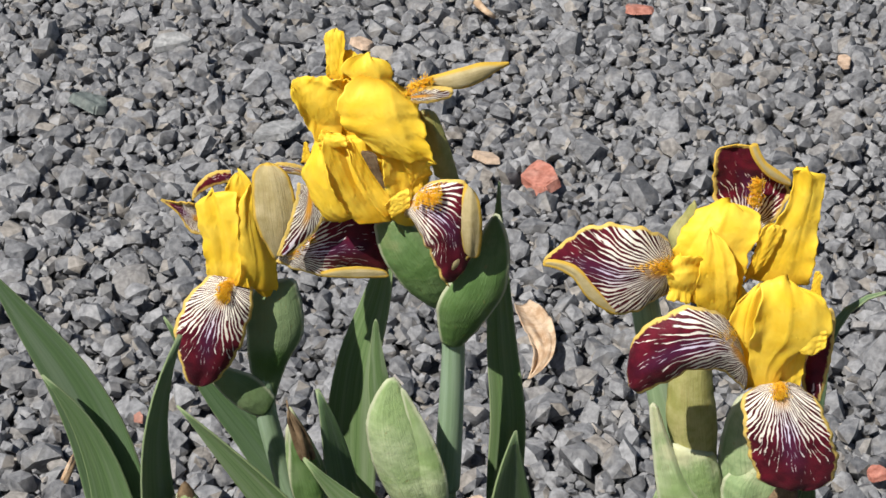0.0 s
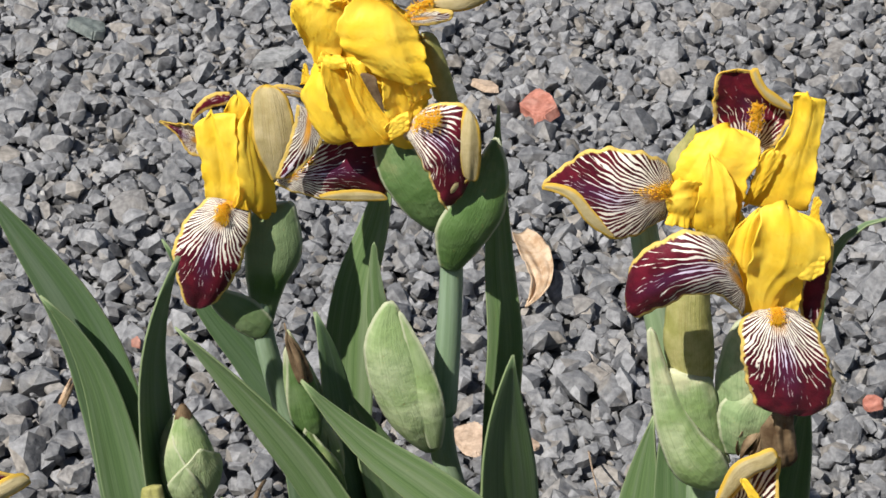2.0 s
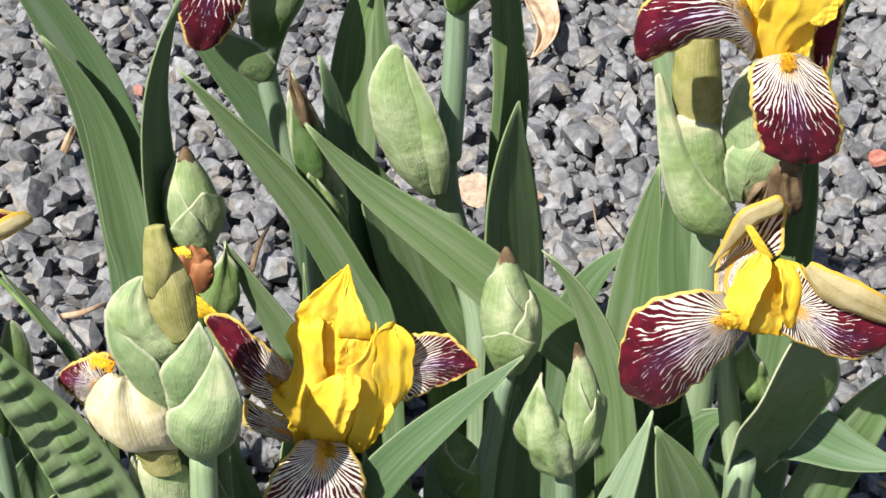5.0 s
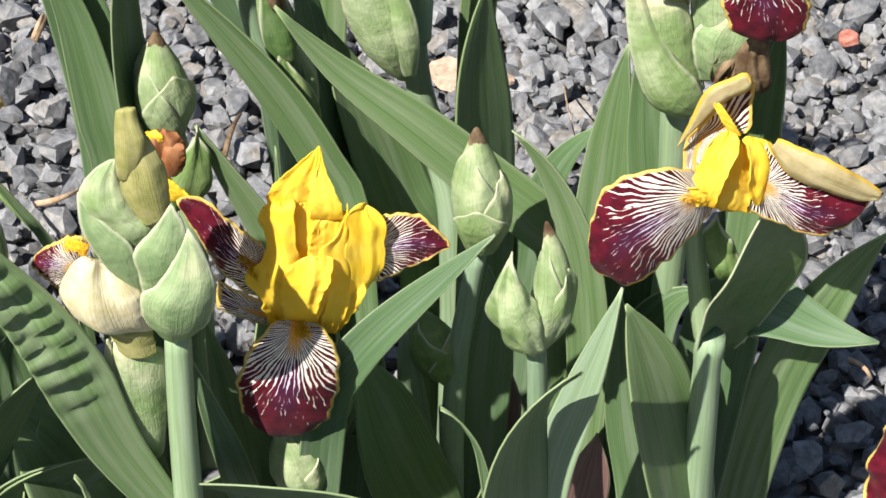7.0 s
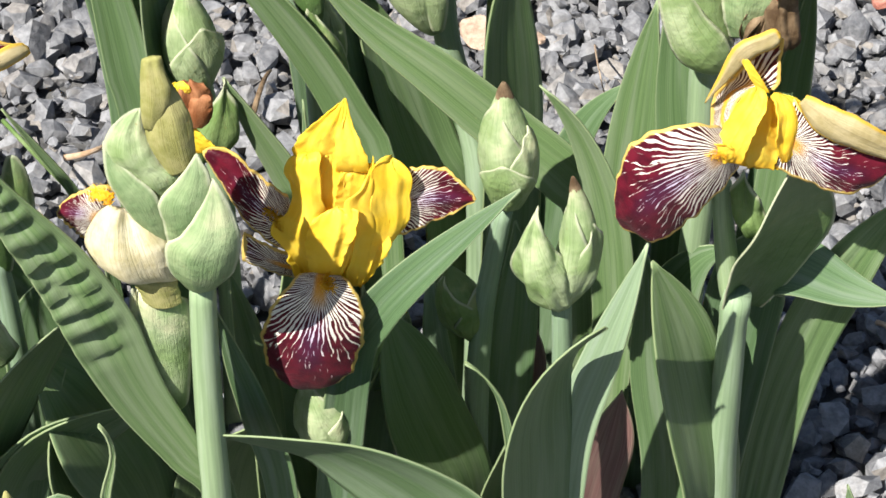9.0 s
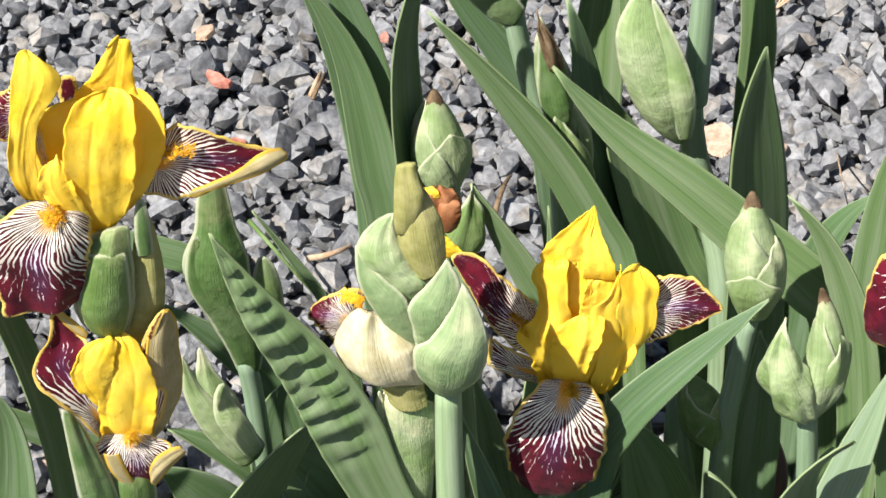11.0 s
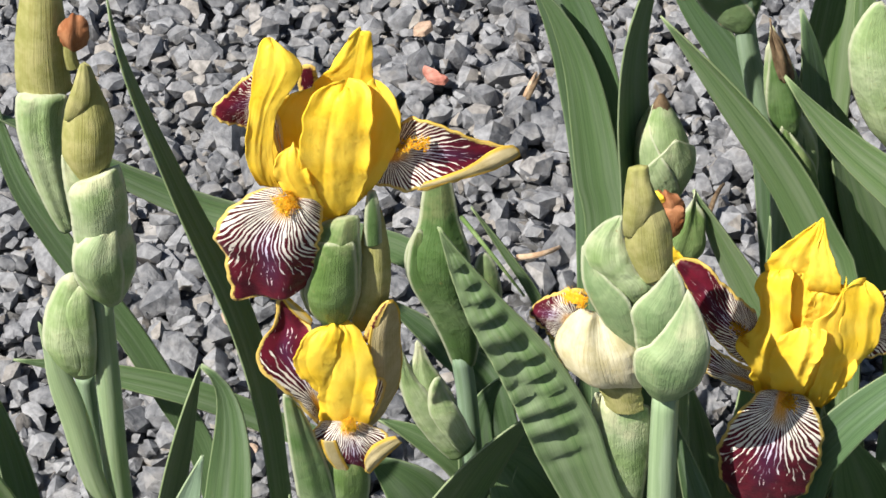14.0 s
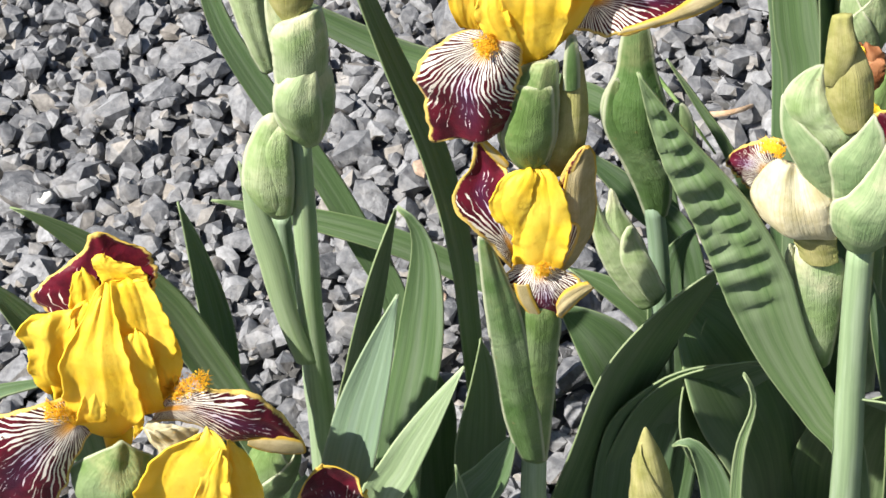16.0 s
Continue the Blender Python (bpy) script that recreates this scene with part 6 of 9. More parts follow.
petal(flower_c, 'standard', [((-0.0372, -0.2095, 0.3885), (-0.0168, -0.21, 0.3915)), ((-0.039, -0.2117, 0.4017), (-0.0163, -0.2122, 0.4019)), ((-0.0343, -0.2118, 0.4117), (-0.0157, -0.2122, 0.4146)), ((-0.0242, -0.2098, 0.422), (-0.0132, -0.21, 0.4239)), ((-0.0159, -0.2077, 0.4305), (-0.0131, -0.2078, 0.431))], (0.06, -0.76, 0.65), swell=0.2, tip=0.03)
petal(flower_c, 'standard', [((-0.0165, -0.2144, 0.3917), (-0.0015, -0.2148, 0.3909)), ((-0.0175, -0.2159, 0.4028), (-0.0017, -0.2163, 0.3998)), ((-0.0173, -0.2137, 0.4124), (-0.006, -0.214, 0.4107)), ((-0.016, -0.2107, 0.421), (-0.0098, -0.2109, 0.4196)), ((-0.0147, -0.2085, 0.4308), (-0.0122, -0.2085, 0.4314))], (0.05, -0.75, 0.65), swell=0.25, tip=0.05)
petal(flower_c, 'standard', [((-0.0287, -0.2148, 0.3572), (-0.013, -0.2152, 0.3584)), ((-0.0277, -0.2149, 0.3808), (-0.0134, -0.2152, 0.3819)), ((-0.0265, -0.212, 0.3996), (-0.0158, -0.2122, 0.3989))], (0.06, -0.74, 0.67), swell=-0.2, tip=0.05)
petal(flower_c, 'standard', [((-0.0188, -0.215, 0.3599), (-0.0038, -0.2125, 0.3604)), ((-0.0168, -0.2166, 0.3791), (-0.0004, -0.2126, 0.3783)), ((-0.0157, -0.2144, 0.391), (0.0001, -0.2118, 0.3903))], (0.05, -0.74, 0.67), swell=0.3, tip=0.08)
petal(flower_c, 'standard', [((-0.0073, -0.2144, 0.3103), (-0.0032, -0.2117, 0.3099)), ((-0.0042, -0.2167, 0.335), (0.0067, -0.2112, 0.3332)), ((-0.0006, -0.2176, 0.3554), (0.0177, -0.2108, 0.352)), ((0.0007, -0.2163, 0.3759), (0.0191, -0.2108, 0.375)), ((0.001, -0.2134, 0.3944), (0.0201, -0.2123, 0.388)), ((0.0052, -0.212, 0.399), (0.0154, -0.2107, 0.3947))], (0.03, -0.73, 0.68), swell=0.35, tip=0.08)
petal(flower_c, 'standard', [((-0.0131, -0.2171, 0.313), (-0.005, -0.2131, 0.3086)), ((-0.0092, -0.2209, 0.34), (0.0022, -0.214, 0.334)), ((-0.0064, -0.2233, 0.36), (0.0056, -0.2149, 0.3552)), ((-0.0124, -0.2233, 0.3761), (0.0055, -0.2149, 0.371)), ((-0.0046, -0.2199, 0.3846), (0.0037, -0.2142, 0.3838)), ((-0.0001, -0.2141, 0.3957), (0.0018, -0.2126, 0.3968))], (0.04, -0.73, 0.68), swell=0.25, tip=0.05)
petal(flower_c, 'standard', [((-0.0352, -0.2116, 0.3123), (-0.0274, -0.2154, 0.3172)), ((-0.0403, -0.2137, 0.3314), (-0.0239, -0.2198, 0.3402)), ((-0.0498, -0.2142, 0.3508), (-0.0235, -0.2214, 0.3597)), ((-0.0413, -0.2145, 0.3622), (-0.0246, -0.2208, 0.3728)), ((-0.041, -0.2138, 0.3791), (-0.0256, -0.2201, 0.3875)), ((-0.0437, -0.213, 0.3898), (-0.0256, -0.2179, 0.3989)), ((-0.0374, -0.211, 0.3974), (-0.0264, -0.2142, 0.4016))], (0.07, -0.73, 0.68), swell=0.3, tip=0.05)
petal(flower_c, 'standard', [((-0.0305, -0.2203, 0.3227), (-0.0163, -0.2213, 0.322)), ((-0.0322, -0.2218, 0.3416), (-0.0115, -0.2252, 0.3472)), ((-0.0305, -0.2212, 0.3552), (-0.0059, -0.2262, 0.362)), ((-0.027, -0.2199, 0.3668), (-0.0062, -0.2212, 0.3734))], (0.06, -0.72, 0.69), swell=0.4, tip=0.05)
petal(flower_c, 'standard', [((-0.0175, -0.2206, 0.3212), (-0.0143, -0.2207, 0.3231)), ((-0.0146, -0.2222, 0.343), (-0.0082, -0.2224, 0.3455)), ((-0.0115, -0.2202, 0.3561), (-0.0066, -0.2204, 0.3581))], (0.05, -0.72, 0.69), swell=0.3, tip=0.06)
petal(flower_c, 'fall', [((-0.0358, -0.2209, 0.3229), (-0.0136, -0.2214, 0.3226)), ((-0.045, -0.2269, 0.3142), (-0.0059, -0.2279, 0.3182)), ((-0.0542, -0.2292, 0.2949), (-0.0016, -0.2305, 0.3001)), ((-0.0561, -0.2282, 0.2739), (-0.0031, -0.2296, 0.2783)), ((-0.0512, -0.226, 0.2515), (-0.0097, -0.2271, 0.255)), ((-0.0433, -0.2248, 0.2398), (-0.0216, -0.2253, 0.2407))], (0.06, -0.69, 0.72), swell=0.25, tip=0.1)
hairs('beard', flower_c, [(-0.023, -0.2261, 0.3272), (-0.0205, -0.229, 0.326), (-0.0209, -0.231, 0.323)], (0.06, -0.71, 1.00), 300, 0.00315, 0.0036, tick())
leaf(front_iris, [(0.0836, -0.2587, -0.005), (0.0696, -0.2585, 0.1397), (0.0364, -0.258, 0.1872), (-0.0103, -0.2598, 0.2247), (-0.0493, -0.2635, 0.2381), (-0.0845, -0.2685, 0.2477)], 0.0734, (0.1991, -0.8048, -0.5592), cup=0.1)
leaf(front_iris, [(-0.026, -0.0803, -0.005), (-0.0385, -0.0814, 0.2187), (-0.0543, -0.0829, 0.2648), (-0.0726, -0.085, 0.3048), (-0.0901, -0.0873, 0.3433)], 0.0241, (-0.2222, -0.8786, 0.4226))
leaf(front_iris, [(-0.0451, -0.067, -0.005), (-0.0458, -0.067, 0.251), (-0.0464, -0.0671, 0.2909), (-0.0473, -0.0672, 0.3124)], 0.0066, (0.0901, -0.9807, 0.1736))
leaf(front_iris, [(-0.0901, -0.1425, -0.005), (-0.0779, -0.1411, 0.0941), (-0.0461, -0.1374, 0.1232), (-0.0082, -0.1344, 0.1426), (0.0261, -0.1332, 0.1482)], 0.0886, (0.2004, -0.7156, -0.6691), cup=0.1)
leaf(front_iris, [(-0.008, -0.1444, -0.005), (-0.0075, -0.1444, 0.0477), (-0.0041, -0.1442, 0.1125), (0.0058, -0.1438, 0.1734), (0.0185, -0.1433, 0.2215)], 0.0768, (0.8925, -0.4163, -0.1736))
leaf(front_iris, [(-0.0261, -0.1557, -0.005), (-0.028, -0.1558, 0.082), (-0.0373, -0.1566, 0.1551), (-0.0461, -0.1575, 0.2136), (-0.0513, -0.158, 0.2685)], 0.0746, (0.9078, -0.3818, -0.1736))
leaf(front_iris, [(-0.0543, -0.1986, -0.005), (-0.0581, -0.199, 0.1813), (-0.0644, -0.1998, 0.2337), (-0.0706, -0.2006, 0.2745), (-0.0769, -0.2015, 0.3051)], 0.0220, (0.6037, -0.7925, -0.0872))
leaf(front_iris, [(-0.0417, -0.2374, -0.005), (-0.047, -0.238, 0.1681), (-0.0579, -0.2393, 0.2264), (-0.0709, -0.2411, 0.2813), (-0.0781, -0.2421, 0.316)], 0.0190, (-0.046, -0.9386, 0.342))

oval_bud_iris = plant('iris shoot with an oval pale green bud', 0, 0)
petal(oval_bud_iris, 'standard', [((-0.1061, -0.1516, 0.3812), (-0.0988, -0.1518, 0.3841)), ((-0.1076, -0.1531, 0.3885), (-0.0989, -0.1533, 0.3903)), ((-0.1076, -0.1516, 0.3907), (-0.1025, -0.1517, 0.3915))], (0.13, -0.76, 0.64), swell=0.3, tip=0.1)
petal(oval_bud_iris, 'withered_petal', [((-0.1048, -0.1478, 0.3585), (-0.0908, -0.1482, 0.362)), ((-0.1067, -0.1501, 0.3737), (-0.0876, -0.1505, 0.3728)), ((-0.1066, -0.1501, 0.3853), (-0.0893, -0.1505, 0.3874)), ((-0.1037, -0.1486, 0.3881), (-0.0959, -0.1488, 0.3895))], (0.12, -0.76, 0.64), swell=0.5, tip=0.08, fold=0.0022, wave=0.002, skin=RUST)
petal(oval_bud_iris, 'withered_petal', [((-0.0998, -0.1532, 0.3626), (-0.0906, -0.1534, 0.3657)), ((-0.1008, -0.1547, 0.374), (-0.0872, -0.1551, 0.3778)), ((-0.0987, -0.1533, 0.383), (-0.0878, -0.1536, 0.3869))], (0.12, -0.76, 0.64), swell=0.4, tip=0.15, fold=0.0022, wave=0.002, skin=RUST)
petal(oval_bud_iris, 'standard', [((-0.0995, -0.15, 0.341), (-0.0849, -0.1503, 0.3461)), ((-0.101, -0.1514, 0.3543), (-0.0897, -0.1517, 0.3507)), ((-0.1017, -0.1499, 0.3621), (-0.0973, -0.15, 0.3592))], (0.12, -0.75, 0.65), swell=0.3, tip=0.1, fold=0.0003)
bud(oval_bud_iris, [(-0.1069, -0.0585, 0.3111), (-0.1103, -0.059, 0.3344), (-0.1125, -0.0593, 0.3592), (-0.1136, -0.0595, 0.3853)], 0.0347, (0.1492, -0.9734, 0.1736), tip=True, bracts=2, turn=-30, label='oval pale green bud with a pointed brown tip')
stem(oval_bud_iris, [(-0.1076, -0.0535, 0.309), (-0.1032, -0.0529, 0.2739), (-0.0996, -0.0524, 0.2284), (-0.0976, -0.0521, 0.1808), (-0.0964, -0.052, -0.005)], [0.0066, 0.0072, 0.0078, 0.0089])
spathe(oval_bud_iris, [(-0.0991, -0.0885, 0.285), (-0.0965, -0.0882, 0.3063), (-0.0924, -0.0876, 0.327), (-0.0895, -0.0872, 0.3433)], 0.0258, (0.1326, -0.9303, 0.342), turn=20, span=90, material=SPATHE, top=0.04, at=0.35)

budding_iris = plant('thick iris stem with swollen pale buds and a withering flower', 0, 0)
stem(budding_iris, [(-0.0818, -0.2559, 0.3518), (-0.0818, -0.2609, 0.3184), (-0.0807, -0.2668, 0.256), (-0.0791, -0.2706, 0.1956), (-0.0783, -0.2725, -0.005)], [0.0069, 0.0080, 0.0091, 0.0104])
petal(budding_iris, 'withered_petal', [((-0.0956, -0.2636, 0.4275), (-0.0804, -0.264, 0.4366)), ((-0.1023, -0.265, 0.4497), (-0.081, -0.2656, 0.4617)), ((-0.1022, -0.2651, 0.466), (-0.0849, -0.2656, 0.4758)), ((-0.1017, -0.2637, 0.4834), (-0.0902, -0.264, 0.4859)), ((-0.1019, -0.2637, 0.4946), (-0.0927, -0.2639, 0.4946))], (0.13, -0.75, 0.64), swell=0.5, skin=OLIVE)
petal(budding_iris, 'withered_petal', [((-0.1025, -0.2673, 0.4578), (-0.096, -0.2674, 0.4604)), ((-0.1034, -0.2688, 0.4673), (-0.0909, -0.2691, 0.4724)), ((-0.1029, -0.2689, 0.4826), (-0.089, -0.2693, 0.4853)), ((-0.1022, -0.2682, 0.4937), (-0.0912, -0.2685, 0.4928)), ((-0.1012, -0.2668, 0.4998), (-0.0928, -0.267, 0.5023))], (0.14, -0.76, 0.64), swell=0.4, skin=OLIVE, tip=0.02, fold=0.001)
petal(budding_iris, 'bract', [((-0.1027, -0.2597, 0.4047), (-0.0922, -0.26, 0.407)), ((-0.1113, -0.2632, 0.4227), (-0.088, -0.2638, 0.4252)), ((-0.1204, -0.2645, 0.4349), (-0.0954, -0.2651, 0.4332)), ((-0.1229, -0.2637, 0.4447), (-0.1014, -0.2643, 0.4484)), ((-0.1179, -0.2624, 0.4563), (-0.1038, -0.2628, 0.4588)), ((-0.1064, -0.2612, 0.4656), (-0.1043, -0.2613, 0.465))], (0.14, -0.74, 0.66), swell=0.45, skin=BUD, tip=0.03)
petal(budding_iris, 'bract', [((-0.1012, -0.2647, 0.3839), (-0.0958, -0.2649, 0.3828)), ((-0.1105, -0.2667, 0.3973), (-0.0951, -0.2671, 0.394)), ((-0.1183, -0.268, 0.4136), (-0.0992, -0.2685, 0.4173)), ((-0.1228, -0.2673, 0.4265), (-0.1082, -0.2677, 0.4276)), ((-0.1239, -0.2651, 0.4395), (-0.1182, -0.2653, 0.4371)), ((-0.1236, -0.263, 0.4468), (-0.1219, -0.263, 0.4448))], (0.15, -0.73, 0.67), swell=0.35, skin=GLAUCOUS, tip=0.03)
petal(budding_iris, 'bract', [((-0.0961, -0.2663, 0.3841), (-0.0753, -0.2668, 0.3911)), ((-0.0972, -0.2699, 0.4029), (-0.0724, -0.2706, 0.4112)), ((-0.0982, -0.2707, 0.4153), (-0.0721, -0.2715, 0.4265)), ((-0.088, -0.2704, 0.4308), (-0.0736, -0.2708, 0.4358)), ((-0.0814, -0.2692, 0.4414), (-0.0771, -0.2693, 0.4418)), ((-0.0797, -0.267, 0.4439), (-0.0789, -0.267, 0.4439))], (0.12, -0.73, 0.67), swell=0.35, skin=GLAUCOUS, tip=0.03)
petal(budding_iris, 'bract', [((-0.0876, -0.2677, 0.3553), (-0.0758, -0.268, 0.3563)), ((-0.0952, -0.2733, 0.3752), (-0.0638, -0.274, 0.3738)), ((-0.0952, -0.2762, 0.3929), (-0.0595, -0.2772, 0.392)), ((-0.0874, -0.2765, 0.4003), (-0.0592, -0.2773, 0.4056)), ((-0.0773, -0.2741, 0.4178), (-0.0648, -0.2745, 0.4217)), ((-0.0724, -0.2708, 0.432), (-0.0714, -0.2708, 0.4321))], (0.11, -0.72, 0.69), swell=0.45, skin=GLAUCOUS, tip=0.03)
petal(budding_iris, 'bract', [((-0.1025, -0.2536, 0.2499), (-0.0941, -0.2538, 0.2551)), ((-0.1118, -0.2547, 0.2753), (-0.0918, -0.2552, 0.2726)), ((-0.1183, -0.2552, 0.3012), (-0.0899, -0.2559, 0.2959)), ((-0.1203, -0.2551, 0.326), (-0.0891, -0.2558, 0.3211)), ((-0.1176, -0.2537, 0.341), (-0.0902, -0.2544, 0.3359))], (0.13, -0.68, 0.72), swell=0.5, skin=BUD, tip=0.04)
petal(budding_iris, 'bract', [((-0.1075, -0.2575, 0.2641), (-0.0988, -0.2577, 0.2692)), ((-0.1159, -0.2593, 0.2938), (-0.0993, -0.2597, 0.2874)), ((-0.1192, -0.2599, 0.3194), (-0.104, -0.2603, 0.3048)), ((-0.1189, -0.2593, 0.3372), (-0.1113, -0.2594, 0.3185)), ((-0.1171, -0.2572, 0.3453), (-0.1154, -0.2573, 0.3374))], (0.14, -0.68, 0.72), swell=0.35, skin=BUD, tip=0.04)
petal(budding_iris, 'withered_petal', [((-0.1109, -0.2601, 0.3357), (-0.0922, -0.2606, 0.338)), ((-0.1171, -0.2607, 0.3547), (-0.094, -0.2613, 0.3545))], (0.13, -0.70, 0.70), swell=0.5, skin=OLIVE, tip=0.02)
petal(budding_iris, 'withered_petal', [((-0.1165, -0.2614, 0.3546), (-0.0939, -0.262, 0.3544)), ((-0.1307, -0.2639, 0.3622), (-0.0935, -0.2648, 0.3651)), ((-0.1373, -0.2652, 0.3801), (-0.0941, -0.2663, 0.3808)), ((-0.1314, -0.264, 0.3963), (-0.1018, -0.2648, 0.3922)), ((-0.1228, -0.2621, 0.405), (-0.1125, -0.2624, 0.3995))], (0.14, -0.71, 0.69), swell=0.5, skin=CREAM, tip=0.06, fold=0.0012)
petal(budding_iris, 'fall', [((-0.1368, -0.2554, 0.3738), (-0.122, -0.2557, 0.4088)), ((-0.143, -0.2566, 0.3796), (-0.1273, -0.257, 0.4123)), ((-0.1493, -0.2565, 0.3867), (-0.1392, -0.2567, 0.4066)), ((-0.1526, -0.255, 0.3871), (-0.1489, -0.255, 0.3964))], (0.17, -0.72, 0.67), swell=0.2, tip=0.06, vein=0.9)
hairs('beard', budding_iris, [(-0.1209, -0.2636, 0.4095), (-0.1248, -0.2635, 0.4106), (-0.1313, -0.2619, 0.4103)], (0.15, -0.72, 0.97), 225, 0.004875, 0.003, tick())
leaf(budding_iris, [(-0.0617, -0.2726, -0.005), (-0.0773, -0.2647, 0.1882), (-0.0949, -0.2665, 0.2278), (-0.1169, -0.2692, 0.2767), (-0.1344, -0.2717, 0.3327), (-0.1496, -0.2743, 0.3716), (-0.1715, -0.2786, 0.4158), (-0.1891, -0.2824, 0.4635)], 0.0359, (0.28, -0.91, 0.3), ripple=0.0038, cup=0.15, nu=120, wave=0.0006, kind='strap')
leaf(budding_iris, [(-0.2523, -0.2289, -0.005), (-0.2498, -0.2282, 0.0579), (-0.2364, -0.2242, 0.111), (-0.217, -0.2188, 0.1759), (-0.1895, -0.212, 0.2322), (-0.1588, -0.2056, 0.2707)], 0.0560, (0.80, -0.59, -0.10))
leaf(budding_iris, [(-0.211, -0.2069, -0.005), (-0.2059, -0.2057, 0.0874), (-0.1855, -0.2009, 0.1446), (-0.1563, -0.1949, 0.1702), (-0.1178, -0.1886, 0.1825)], 0.0624, (0.3548, -0.8566, -0.3746))
leaf(budding_iris, [(-0.1334, -0.1707, 0.0223), (-0.1486, -0.1732, 0.0764), (-0.1698, -0.1772, 0.1381), (-0.1769, -0.1786, 0.1969)], 0.0931, (0.935, -0.3436, -0.0872))
leaf(budding_iris, [(-0.1339, -0.3128, -0.005), (-0.1322, -0.3125, 0.1965), (-0.13, -0.3121, 0.2433), (-0.1241, -0.3111, 0.2769), (-0.1298, -0.3121, 0.2989)], 0.0073, (0.0037, -0.9397, 0.342), cup=0.8)
leaf(budding_iris, [(-0.1472, -0.2542, -0.005), (-0.1534, -0.2555, 0.1281), (-0.1663, -0.2581, 0.1729), (-0.1789, -0.2609, 0.1727)], 0.0196, (0.0941, -0.7602, 0.6428))
leaf(budding_iris, [(-0.1289, -0.1698, -0.005), (-0.1318, -0.1704, 0.0717), (-0.1448, -0.1732, 0.127), (-0.1695, -0.1789, 0.1818), (-0.1943, -0.1854, 0.2158)], 0.1034, (0.9298, -0.2617, -0.2588))
leaf(budding_iris, [(-0.2212, -0.2141, -0.005), (-0.2093, -0.2107, 0.126), (-0.1872, -0.2042, 0.1601), (-0.161, -0.1974, 0.1735), (-0.1354, -0.1916, 0.1782)], 0.0510, (0.3989, -0.837, -0.3746))

double_iris = plant('iris with two yellow and maroon flowers, one above the other', 0, 0)
petal(double_iris, 'bract', [((-0.2502, -0.2828, 0.3902), (-0.24, -0.2803, 0.3902)), ((-0.2591, -0.288, 0.4115), (-0.2322, -0.2814, 0.4094)), ((-0.257, -0.2883, 0.4324), (-0.2291, -0.2814, 0.434)), ((-0.2517, -0.2854, 0.4524), (-0.2291, -0.2798, 0.4507)), ((-0.2425, -0.2808, 0.4593), (-0.2295, -0.2776, 0.4629))], (0.24, -0.72, 0.66), swell=0.55, skin=SPATHE, tip=0.04)
petal(double_iris, 'bract', [((-0.2487, -0.2854, 0.3929), (-0.2402, -0.2833, 0.393)), ((-0.2562, -0.2919, 0.4154), (-0.2318, -0.2859, 0.4146)), ((-0.2526, -0.2911, 0.4354), (-0.2302, -0.2856, 0.4356)), ((-0.2477, -0.2876, 0.4529), (-0.231, -0.2835, 0.4506))], (0.24, -0.71, 0.66), swell=0.5, skin=SPATHE, tip=0.04)
petal(double_iris, 'bract', [((-0.2388, -0.2769, 0.3873), (-0.2316, -0.2751, 0.3837)), ((-0.2356, -0.2776, 0.4037), (-0.2208, -0.274, 0.4007)), ((-0.2321, -0.2767, 0.4295), (-0.2171, -0.273, 0.4247)), ((-0.2289, -0.2751, 0.4503), (-0.2181, -0.2724, 0.4495)), ((-0.2253, -0.2733, 0.467), (-0.2204, -0.2722, 0.4649))], (0.23, -0.72, 0.66), swell=0.5, skin=OLIVE, tip=0.05)
petal(double_iris, 'bract', [((-0.2276, -0.2779, 0.4428), (-0.2198, -0.276, 0.4444)), ((-0.2264, -0.2776, 0.4634), (-0.2194, -0.2759, 0.4628)), ((-0.2244, -0.2755, 0.4755), (-0.2212, -0.2747, 0.476))], (0.23, -0.74, 0.64), swell=0.5, skin=SPATHE_SHADED, tip=0.06)
petal(double_iris, 'bract', [((-0.2033, -0.1676, 0.2918), (-0.1892, -0.1641, 0.295)), ((-0.2036, -0.1683, 0.319), (-0.186, -0.164, 0.3134)), ((-0.2008, -0.1676, 0.3355), (-0.1884, -0.1645, 0.3366)), ((-0.1972, -0.1659, 0.3477), (-0.1936, -0.165, 0.3466))], (0.17, -0.73, 0.66), swell=0.4, skin=SPATHE, tip=0.05)
# these two carry their shade in the darker green
petal(double_iris, 'bract', [((-0.2144, -0.1719, 0.2641), (-0.2022, -0.1688, 0.2645)), ((-0.2235, -0.1771, 0.3018), (-0.1991, -0.1711, 0.2956)), ((-0.235, -0.1823, 0.3385), (-0.2003, -0.1737, 0.3317)), ((-0.2345, -0.1822, 0.3577), (-0.2012, -0.1739, 0.3552)), ((-0.2281, -0.1783, 0.3733), (-0.2057, -0.1727, 0.3717)), ((-0.2252, -0.1751, 0.3928), (-0.2088, -0.1711, 0.3928)), ((-0.2226, -0.1729, 0.4048), (-0.2116, -0.1701, 0.404))], (0.19, -0.73, 0.65), swell=0.5, skin=SPATHE_SHADED, tip=0.03)
petal(double_iris, 'bract', [((-0.2137, -0.1747, 0.2669), (-0.2015, -0.1717, 0.2673)), ((-0.2217, -0.1812, 0.3058), (-0.1981, -0.1754, 0.2997)), ((-0.2327, -0.1863, 0.339), (-0.2059, -0.1796, 0.3203)), ((-0.2323, -0.1855, 0.3588), (-0.217, -0.1817, 0.3454)), ((-0.2278, -0.1821, 0.3746), (-0.2236, -0.1811, 0.3715))], (0.19, -0.72, 0.67), swell=0.35, skin=SPATHE_SHADED, tip=0.05)
